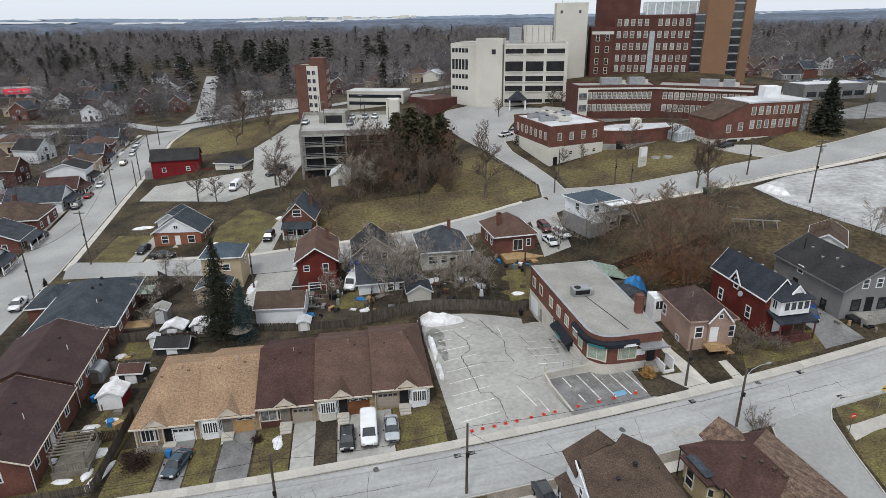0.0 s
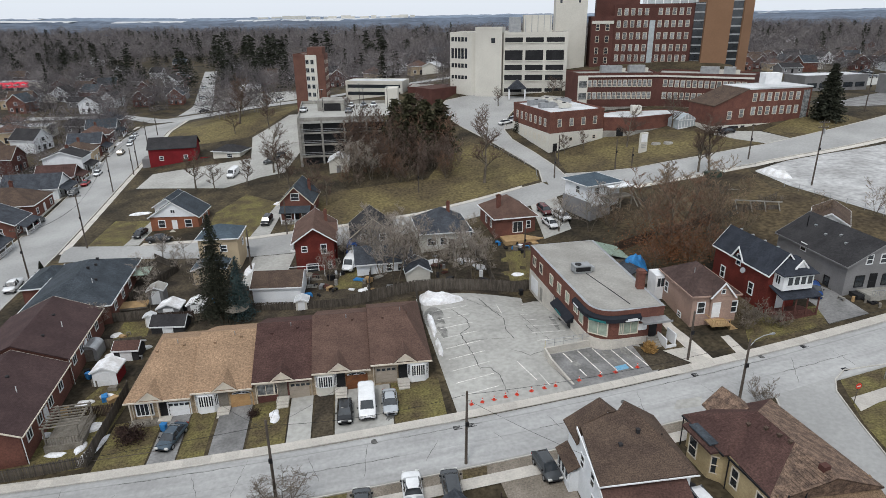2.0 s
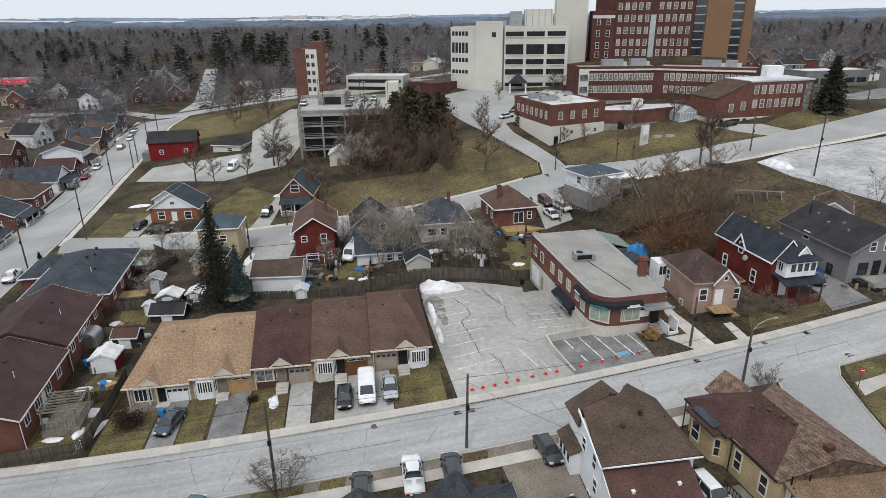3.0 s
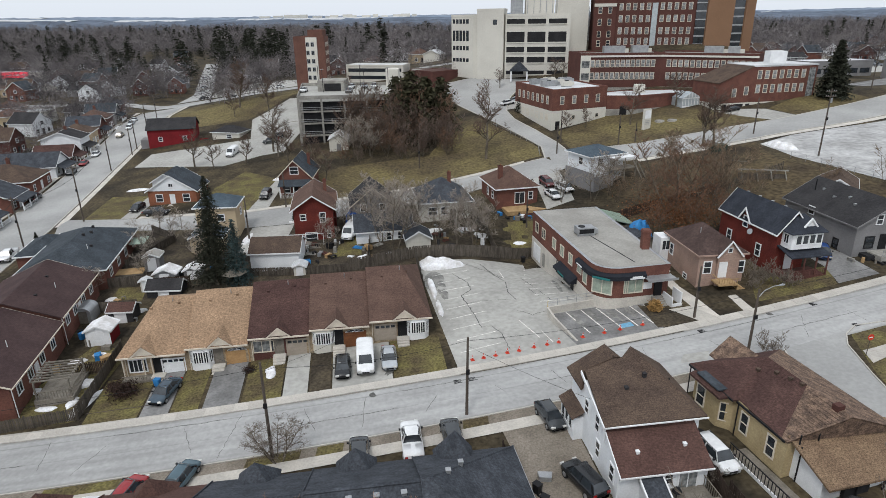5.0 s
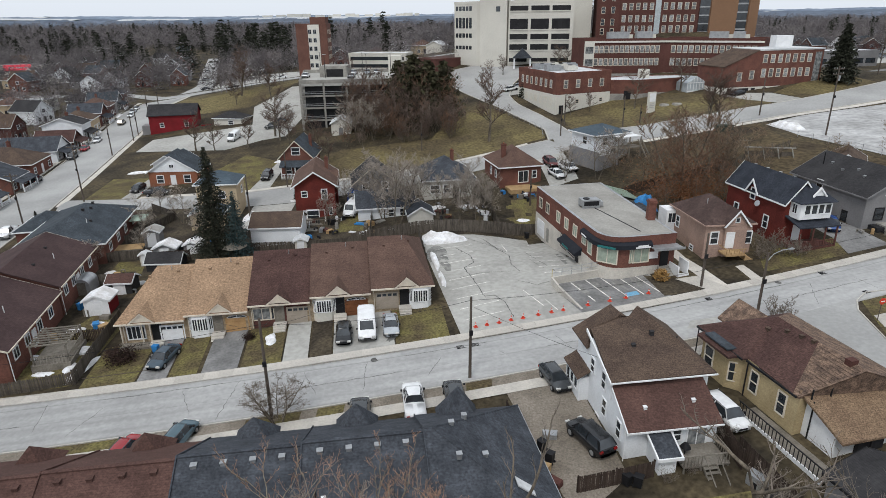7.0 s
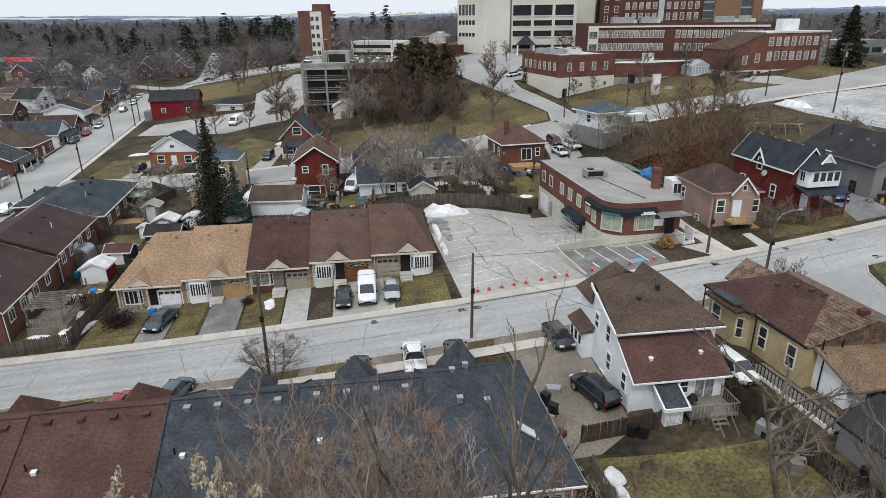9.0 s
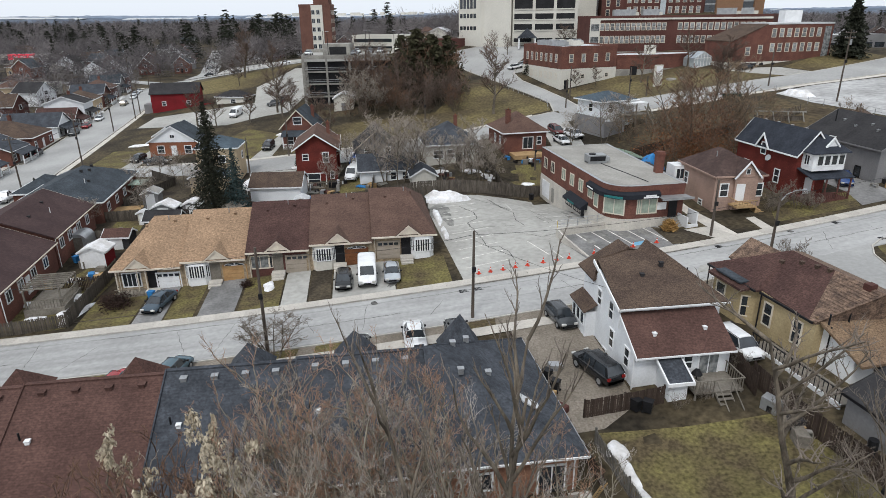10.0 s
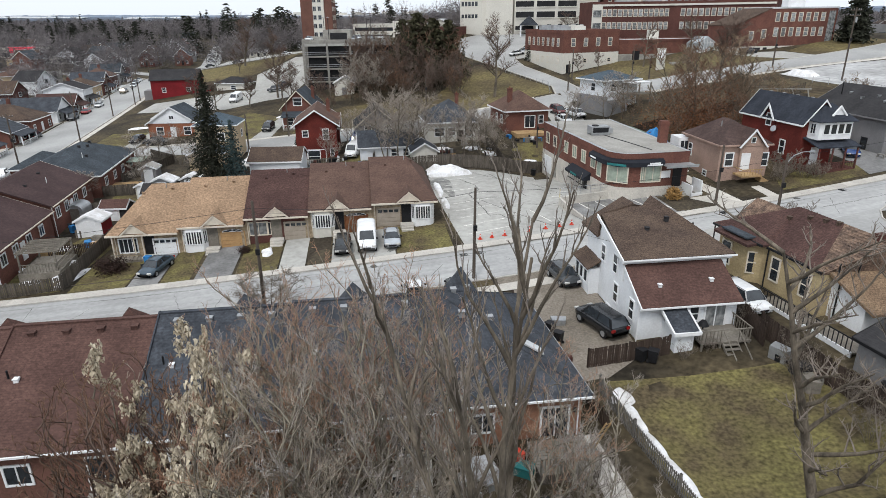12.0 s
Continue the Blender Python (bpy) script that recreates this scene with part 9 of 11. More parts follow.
FORMS = {  # side outline of the body, of the glass house, length, width
    "sedan": ([(0, 0.35), (0, 0.62), (0.12, 0.78), (1.15, 0.92), (3.75, 0.95), (4.5, 0.9), (4.6, 0.6), (4.55, 0.33)], [(1.05, 0.9), (1.75, 1.4), (3.1, 1.43), (3.95, 0.95)], 4.6, 1.8),
    "suv": ([(0, 0.4), (0, 0.8), (0.15, 0.98), (1.1, 1.08), (4.5, 1.1), (4.6, 0.75), (4.55, 0.4)], [(0.95, 1.05), (1.55, 1.68), (4.05, 1.7), (4.5, 1.1)], 4.6, 1.88),
    "hatch": ([(0, 0.35), (0, 0.65), (0.12, 0.82), (0.95, 0.98), (4.0, 1.02), (4.15, 0.7), (4.1, 0.34)], [(0.85, 0.95), (1.55, 1.5), (3.4, 1.5), (4.0, 1.02)], 4.15, 1.76),
    "van": ([(0, 0.4), (0, 0.85), (0.2, 1.1), (0.9, 1.25), (1.55, 2.2), (5.1, 2.3), (5.35, 2.2), (5.4, 0.45)], [(0.85, 1.22), (1.5, 2.0), (2.3, 2.05), (2.3, 1.25)], 5.4, 2.0),
    "pickup": ([(0, 0.45), (0, 0.9), (0.15, 1.08), (1.4, 1.15), (5.4, 1.15), (5.5, 0.8), (5.45, 0.5)], [(1.3, 1.1), (1.85, 1.78), (3.3, 1.8), (3.5, 1.12)], 5.5, 1.95),
}


def car_paint(colour):
    if colour not in PAINTS:
        PAINTS[colour] = mat(colour.replace(" ", "_") + "_car_paint", PAINT[colour], [c * 0.85 for c in PAINT[colour]], 1.0, 5.0, 0.1, rough=0.25, bump=0.0, spec=0.6)
    return PAINTS[colour]


def loft_body(outline, L, W):
    """A rounded body shell from the side outline: its upper line is read at stations along the car."""
    top = sorted((x, z) for x, z in outline if z > 0.55)
    lo = outline[0][1]

    def upper(x):
        for (a, za), (b, zb) in zip(top, top[1:]):
            if a <= x <= b:
                return za + (zb - za) * (x - a) / max(1e-6, b - a)
        return top[0][1] if x < top[0][0] else top[-1][1]

    bm = bmesh.new()
    rings = []
    for t in (0, 0.015, 0.05, 0.12, 0.2, 0.26, 0.34, 0.5, 0.66, 0.8, 0.9, 0.96, 0.985, 1):
        x = L * t
        e = min(t, 1 - t)
        w = W / 2 * (1 - 0.22 * max(0, 1 - e / 0.1) ** 2)
        z = upper(x) - 0.1 * max(0, 1 - e / 0.03)
        b = lo + 0.1 * max(0, 1 - e / 0.05)
        half = [(0, z + 0.015), (w * 0.6, z), (w - 0.16, z - 0.03), (w - 0.05, z - 0.1), (w, z - 0.24), (w, b + 0.16), (w - 0.04, b)]
        rings.append([bm.verts.new((x - L / 2, q, zz)) for q, zz in half] + [bm.verts.new((x - L / 2, -q, zz)) for q, zz in half[:0:-1]])
    n = len(rings[0])
    for a, b in zip(rings, rings[1:]):
        for k in range(n):
            bm.faces.new((a[k], a[(k + 1) % n], b[(k + 1) % n], b[k]))
    bm.faces.new(rings[0]), bm.faces.new(rings[-1][::-1])
    bmesh.ops.recalc_face_normals(bm, faces=bm.faces[:])
    return bm


def car_parts(form, colour):
    if (form, colour) in CAR_MESHES:
        return CAR_MESHES[form, colour]
    body, cab, L, W = FORMS[form]
    out = []
    bm = loft_body(body, L, W)
    if form == "pickup":
        box(bm, 1.0, 2.65, -W / 2 + 0.1, W / 2 - 0.1, 1.1, 1.16)
    me = mesh_of("body", bm, car_paint(colour))
    me.polygons.foreach_set("use_smooth", [True] * len(me.polygons))
    out.append(("body", me, None, None))
    i = W / 2 - 0.08
    j = i - 0.22
    bm = bmesh.new()
    n = len(cab)
    top = max(z for _, z in cab)
    vs = [[bm.verts.new((x - L / 2, s * (i if z < top - 0.25 else j), z)) for x, z in cab] for s in (-1, 1)]
    bm.faces.new(vs[0]), bm.faces.new(vs[1][::-1])
    for k in range(n):
        bm.faces.new((vs[0][(k + 1) % n], vs[0][k], vs[1][k], vs[1][(k + 1) % n]))
    bmesh.ops.recalc_face_normals(bm, faces=bm.faces[:])
    if form != "van":
        out.append(("glass_house", mesh_of("glass_house", bm, GLASS), None, None))
        x0, x1 = cab[1][0] - L / 2 - 0.02, cab[2][0] - L / 2 + 0.02
        bm = bmesh.new()
        rows = []
        for k in range(7):
            t = k / 6
            x, c = x0 + (x1 - x0) * t, 0.05 * math.sin(math.pi * min(1, max(0, 0.08 + 0.84 * t)))
            rows.append([bm.verts.new((x, (j + 0.03) * q, top - 0.05 + (0.06 + c) * (1 - abs(q) ** 4))) for q in (-1, -0.9, -0.5, 0, 0.5, 0.9, 1)])
        for a, b in zip(rows, rows[1:]):
            for k in range(6):
                bm.faces.new((a[k], b[k], b[k + 1], a[k + 1]))
        bmesh.ops.recalc_face_normals(bm, faces=bm.faces[:])
        bmesh.ops.solidify(bm, geom=bm.faces[:], thickness=0.04)
        me = mesh_of("roof_panel", bm, car_paint(colour))
        me.polygons.foreach_set("use_smooth", [True] * len(me.polygons))
        out.append(("roof_panel", me, None, None))
        xm = (x0 + x1) / 2
        for s in (-1, 1):
            for xa, xb, w_ in ((x0 + 0.04, cab[0][0] - L / 2 + 0.02, 0.07), (xm, xm, 0.06), (x1 - 0.06, cab[3][0] - L / 2 - 0.02, 0.16)):
                bm = bmesh.new()
                slab(bm, [(xa - w_, s * (j + 0.012), top - 0.02), (xa + w_, s * (j + 0.012), top - 0.02), (xb + w_, s * (i + 0.02), cab[0][1]), (xb - w_, s * (i + 0.02), cab[0][1])][::s], 0.02)
                out.append(("pillar", mesh_of("pillar", bm, car_paint(colour)), None, None))
    else:
        bm.free()
        bm = bmesh.new()
        slab(bm, [(0.84 - L / 2, -0.78, 1.34), (1.42 - L / 2, -0.7, 2.16), (1.42 - L / 2, 0.7, 2.16), (0.84 - L / 2, 0.78, 1.34)][::-1], 0.05)
        out.append(("windscreen", mesh_of("windscreen", bm, GLASS), None, None))
        for s in (-1, 1):
            out.append(("side_window", mesh_of("side_window", boxes((1.6 - L / 2, 2.4 - L / 2, s * W / 2 - 0.02, s * W / 2 + 0.02, 1.3, 1.95)), GLASS), None, None))
    for x in (0.85 if form != "pickup" else 1.0, L - (0.9 if form != "pickup" else 1.15)):
        for s in (-1, 1):
            y = s * (W / 2 - 0.1)
            r_ = 0.33 if form in ("sedan", "hatch") else 0.38
            out.append(("wheel", mesh_of("wheel", rod(bmesh.new(), (x - L / 2, y - 0.12, r_), (x - L / 2, y + 0.12, r_), r_, None, 16), TYRE), "rim", mesh_of("rim", rod(bmesh.new(), (x - L / 2, y + s * 0.1, r_), (x - L / 2, y + s * 0.135, r_), r_ * 0.62, None, 12), STEEL)))
    zl = body[1][1]
    for s in (-1, 1):
        out.append(("headlight", mesh_of("headlight", boxes((-L / 2 - 0.03, -L / 2 + 0.15, s * (W / 2 - 0.3) - 0.2, s * (W / 2 - 0.3) + 0.2, zl - 0.05, zl + 0.1)), LAMP), None, None))
        out.append(("tail_light", mesh_of("tail_light", boxes((L / 2 - 0.12, L / 2 + 0.02, s * (W / 2 - 0.25) - 0.15, s * (W / 2 - 0.25) + 0.15, zl, zl + 0.18)), TAIL), None, None))
        out.append(("mirror", mesh_of("mirror", boxes((cab[0][0] - L / 2 + 0.25, cab[0][0] - L / 2 + 0.4, s * (W / 2 + 0.08) - 0.09, s * (W / 2 + 0.08) + 0.09, cab[0][1] + 0.05, cab[0][1] + 0.2)), BLACK), None, None))
    out.append(("grille", mesh_of("grille", boxes((-L / 2 - 0.02, -L / 2 + 0.1, -0.4, 0.4, zl - 0.22, zl - 0.08)), BLACK), None, None))
    CAR_MESHES[form, colour] = out
    return out


def vehicle(form, colour, x, y, heading, where, group="", z=None, plain=False):
    """heading: degrees of the way that its front points, anticlockwise from east."""
    z = gz(x, y) + 0.06 if z is None else z
    a = radians(heading)
    e = 1.5
    slope = math.degrees(math.atan2(gz(x + math.cos(a) * e, y + math.sin(a) * e) - gz(x - math.cos(a) * e, y - math.sin(a) * e), 2 * e)) if z < gz(x, y) + 1 else 0
    word = {"sedan": "sedan car", "suv": "sport utility car", "hatch": "hatchback car", "van": "cargo van", "pickup": "pickup truck"}[form]
    p = thing({"van": "van", "pickup": "pickup_truck"}.get(form, "car"), "%s %s parked %s" % (colour, word, where), "van" if form == "van" else ("truck" if form == "pickup" else "car"), pose(x, y, z, 0, slope, heading + 180), group)
    for n, me, n2, me2 in car_parts(form, colour):
        if plain and n in ("pillar", "headlight", "tail_light", "mirror", "grille"):
            continue
        q = new(n, me)
        q.parent = p
        if n2 and not plain:
            new(n2, me2).parent = q
    return p


D = "on a townhouse driveway"
vehicle("sedan", "slate blue", -31.5, 57.9, 262, D)
vehicle("hatch", "black", -12.0, 60.4, 278, D)
vehicle("van", "white", -9.5, 61.4, 278, D)
vehicle("sedan", "silver", -6.8, 61.8, 278, D)
vehicle("hatch", "charcoal", 9.9, 49.4, 286, "on a gravel driveway")
vehicle("suv", "black", 11.4, 40.8, 116, "beside a white house on gravel")
vehicle("suv", "white", 23.0, 42.6, 285, "between two houses")
S = "beside the south pavement"
vehicle("hatch", "teal blue", -24.2, 44.2, 80, S)
vehicle("pickup", "white", -3.4, 46.9, 98, S)
vehicle("suv", "charcoal", 0.4, 47.4, 98, S)
vehicle("hatch", "red", -28.4, 42.6, 80, S)
vehicle("suv", "charcoal", -8.2, 45.6, 98, S)
vehicle("van", "white", -58.6, 166.6, 265, "in a gravel lot")
vehicle("suv", "charcoal", -50, 175, 190, "in a gravel lot")
vehicle("suv", "black", -49, 179, 190, "in a gravel lot")
vehicle("hatch", "black", -66.6, 126.5, 265, "beside an orange brick house")
vehicle("pickup", "black", -60.5, 122.0, 352, "in front of an orange brick house")
vehicle("suv", "black", -39.2, 128.5, 270, "beside a brick cottage")
vehicle("van", "white", -17.0, 102.6, 260, "in a back yard")
vehicle("van", "blue", -17.4, 109.0, 265, "behind a white van")
vehicle("suv", "maroon", 20.6, 121.0, 285, "on a shared driveway")
vehicle("sedan", "white", 20.8, 114.8, 290, "on a shared driveway")
vehicle("suv", "white", 23.4, 117.0, 295, "on a shared driveway")
vehicle("sedan", "blue", 53.2, 80.5, 250, "beside a porch")
SG = "cars parked along the side street"
rng = random.Random(14)
for k, (x, y, f, c) in enumerate(((-79.5, 103, "pickup", "white"), (-98.4, 141, "suv", "charcoal"), (-102.6, 164, "suv", "charcoal"), (-104.4, 173.6, "sedan", "red"), (-106.2, 183.9, "sedan", "white"), (-110.4, 207.7, "suv", "tan"), (-112.9, 219.7, "sedan", "white"), (-115.4, 226.7, "sedan", "silver"), (-117.8, 234, "sedan", "white"), (-106.5, 131, "sedan", "black"), (-109, 152, "sedan", "white"), (-103.5, 122, "hatch", "black"), (-116.5, 197, "sedan", "black"), (-120, 212, "suv", "grey"), (-97, 113, "suv", "grey"), (-111.5, 171, "sedan", "black"))):
    vehicle(f, c, x, y, 103 if k % 2 else 283, "on a residential street", SG, None, y > 160)
for k, (x, y, c) in enumerate(((-29, 196, "white"), (-25, 196.5, "silver"), (-28, 184, "grey"), (-42, 187, "white"), (-22, 197, "white"))):
    vehicle("sedan", c, x, y, 90, "on the top deck of a parking structure", "cars on the parking deck", 16.36, True)
for x, y, c in ((24, 195, "black"), (19, 188, "white"), (21.5, 190, "silver"), (74.6, 161.4, "black"), (-74, 283, "white"), (-92, 270, "charcoal"), (-64, 290, "silver"), (-111.5, 289.5, "black"), (-136, 356, "silver"), (-152, 402, "white")):
    vehicle("sedan", c, x, y, 20, "beside the road", "cars by the roads", None, True)
cols = list(PAINT)
for k in range(70):
    i, j = k % 14, k // 14
    x, y = 158 + i * 5 + j * 6, 288 + i * 3 + j * 11
    if rng.random() < 0.8:
        vehicle(rng.choice(("sedan", "suv", "sedan", "hatch")), rng.choice(cols), x, y, 115, "in the hospital parking lot", "cars in the hospital lot", None, True)


# ---- utility poles, wires, signs ----
def utility_pole(x, y, h, arms=1, label="weathered wooden utility pole with crossarm", lean=0.0, turn=10):
    p = thing("utility_pole", label, "utility pole", pose(x, y, gz(x, y), lean, lean, turn), "utility poles")
    part("pole", rod(bmesh.new(), (0, 0, -0.8), (0, 0, h), 0.17, 0.11, 10), WOODPOLE, p)
    for k in range(arms):
        z = h - 0.5 - 0.9 * k
        a = part("crossarm", boxes((-1.1, 1.1, -0.07, 0.07, z - 0.08, z + 0.08)), WOODPOLE, p)
        for s in (-1.0, -0.5, 0.5, 1.0):
            part("insulator", rod(bmesh.new(), (s, 0, z + 0.08), (s, 0, z + 0.28), 0.05, 0.03, 8), STEEL, a)
    if arms:
        part("transformer", rod(bmesh.new(), (0.3, 0, h - 2.6), (0.3, 0, h - 1.7), 0.22, 0.22, 12), STEEL, p) if arms > 1 else None
    part("cable_box", boxes((-0.18, 0.18, -0.3, -0.14, h * 0.55, h * 0.55 + 0.5)), BLACK, p)
    return p


utility_pole(-16.6, 46.6, 10.4, 0, "bare wooden utility pole at the kerb")
utility_pole(1.9, 51.2, 8.8, 0, "wooden utility pole at the kerb", 0.5)
p3 = utility_pole(33.1, 58.6, 7.6, 0, "wooden pole with a curved street lamp arm")
bm = bmesh.new()
for a, b in (((0, 0, 6.6), (0.8, 0.2, 7.3)), ((0.8, 0.2, 7.3), (2.0, 0.5, 7.55)), ((2.0, 0.5, 7.55), (3.0, 0.75, 7.5))):
    rod(bm, a, b, 0.045, None, 6)
part("lamp_arm", bm, STEEL, p3)
part("lamp_head", rod(rod(bmesh.new(), (2.9, 0.72, 7.5), (3.4, 0.85, 7.46), 0.09, 0.15, 8), (3.4, 0.85, 7.46), (3.7, 0.92, 7.43), 0.15, 0.06, 8), STEEL, p3)
utility_pole(30.3, 66.8, 6.8, 0, "short brown utility pole beside a pink house")
for x, y, h, a in ((-75.9, 121.6, 12.0, 1), (-78.2, 105.6, 10.8, 1), (-91.0, 163, 10.4, 1), (-72, 78, 11, 1), (-99.5, 205, 10.5, 1), (-94.5, 186, 9, 0), (-106.3, 228, 9.5, 1), (-92.6, 178.9, 8, 0), (72.6, 117.5, 12.8, 2), (69.2, 137.4, 8, 0), (-35.8, 104.4, 8.0, 0), (-33.0, 121.0, 7.4, 0), (-6.1, 140.4, 6.4, 0), (26, 141.2, 6.5, 0), (40.5, 142.5, 7.0, 0), (44.5, 142.8, 4.5, 0), (28.5, 150.5, 7.5, 0), (116, 171, 12, 1), (-150, 292, 11, 1), (-166, 471, 11, 1), (-131.5, 338, 11, 1), (14.6, 105, 6.0, 0)):
    utility_pole(x, y, h, a)


def wire(a, b, sag, label, r_=0.018):
    pts = [Vector(a).lerp(Vector(b), i / 12) - Vector((0, 0, sag * 4 * (i / 12) * (1 - i / 12))) for i in range(13)]
    d = (Vector(b) - Vector(a)).normalized()
    u = d.orthogonal().normalized()
    w = d.cross(u)
    bm = bmesh.new()
    rings = [[bm.verts.new(p + (u * math.cos(k * math.pi / 2) + w * math.sin(k * math.pi / 2)) * r_) for k in range(4)] for p in pts]
    for p, q in zip(rings, rings[1:]):
        for k in range(4):
            bm.faces.new((p[k], p[(k + 1) % 4], q[(k + 1) % 4], q[k]))
    single("overhead_cable", bm, BLACK, label, "cable", group="overhead cables")


tops = [(-60, 40.5, gz(-60, 40.5) + 9.8), (-16.6, 46.6, gz(-16.6, 46.6) + 9.8), (1.9, 51.2, gz(1.9, 51.2) + 8.4), (33.1, 58.6, gz(33.1, 58.6) + 7.2), (85, 72, gz(85, 72) + 9)]
for a, b in zip(tops, tops[1:]):
    wire(a, b, 0.7, "thin black overhead cable along the street")
for x, y, z in ((-30, 63.6, 0.2), (-20, 65, 1.2), (-9, 66.6, 1.9)):
    wire((-16.6, 46.6, tops[1][2] - 0.4), (x, y, z), 0.4, "thin black service cable to a townhouse", 0.014)
wire((1.9, 51.2, tops[2][2] - 0.5), (14.5, 44, 4.9), 0.3, "thin black service cable to the white house", 0.014)
lt = [(-72, 78), (-78.2, 105.6), (-75.9, 121.6), (-91.0, 163), (-99.5, 205), (-107, 243)]
for a, b in zip(lt, lt[1:]):
    wire((*a, gz(*a) + 9.6), (*b, gz(*b) + 9.6), 0.8, "black overhead cable along the side street", 0.03)


def sign_post(x, y, h, kind, label):
    p = thing("road_sign", label, "road sign", pose(x, y, gz(x, y), 0, 0, 10))
    part("post", rod(bmesh.new(), (0, 0, -0.3), (0, 0, h), 0.04, None, 8), STEEL if kind != "red" else WOODPOLE, p)
    bm = bmesh.new()
    n, r_ = {"red": (8, 0.38), "yellow": (4, 0.45)}[kind]
    off_ = math.pi / 8 if kind == "red" else 0
    profile_y(bm, [(r_ * math.cos(off_ + 2 * math.pi * i / n), h + r_ * math.sin(off_ + 2 * math.pi * i / n)) for i in range(n)], -0.07, -0.045)
    f = part("face", bm, CONE if kind == "red" else YELLOW, p)
    part("bar", boxes((-0.22, 0.22, -0.08, -0.07, h - 0.06, h + 0.06)), WHITE if kind == "red" else BLACK, f)


sign_post(44.3, 56.2, 2.3, "red", "round-cornered red road sign with a white bar on a post")
sign_post(50.0, 60.0, 2.6, "yellow", "yellow diamond warning sign on a post")
m_ = thing("monument_sign", "tall pale hospital monument sign on the lawn", "sign", pose(49.9, 152.6, gz(49.9, 152.6), 0, 0, 25))
part("slab", boxes((-1.1, 1.1, -0.3, 0.3, -0.5, 4.9)), PANEL, m_)
part("sign_face", boxes((-0.9, 0.9, -0.33, -0.3, 2.6, 4.6)), WHITE, m_)
for z in (1.2, 1.6, 2.0):
    part("lettering", boxes((-0.8, 0.6, -0.325, -0.3, z, z + 0.15)), STEEL, m_)
for x, y in ((55, 158), (58, 157.5)):
    bm = bmesh.new()
    rod(bm, (0, 0, -0.2), (0, 0, 0.35), 1.3, 1.1, 16)
    single("planter", bm, OLDCONC, "round stone planter bed on the hospital lawn", "planter", pose(x, y, gz(x, y)))
bb_ = thing("billboard", "bright roadside screen on a steel frame", "billboard", pose(-208, 268, gz(-208, 268), 0, 0, 30))
SCREEN = bpy.data.materials.new("lit_pink_screen")
SCREEN.use_nodes = True
SCREEN.node_tree.nodes["Principled BSDF"].inputs["Emission Color"].default_value = (1.0, 0.12, 0.2, 1)
SCREEN.node_tree.nodes["Principled BSDF"].inputs["Emission Strength"].default_value = 0.9
SCREEN.node_tree.nodes["Principled BSDF"].inputs["Base Color"].default_value = (0.4, 0.05, 0.08, 1)
part("screen", boxes((-7, 7, -0.2, 0, 5, 9)), SCREEN, bb_)
part("frame", boxes((-7.3, 7.3, 0, 0.5, 4.7, 9.3)), STEEL, bb_)
part("panel", boxes((-16, -7.4, -0.2, 0.2, 5, 8)), PANEL, bb_)
for x in (-5, 5):
    part("post", boxes((x - 0.3, x + 0.3, 0, 0.5, -1, 5)), STEEL, bb_)


# ---- fences ----
BOARD = {}


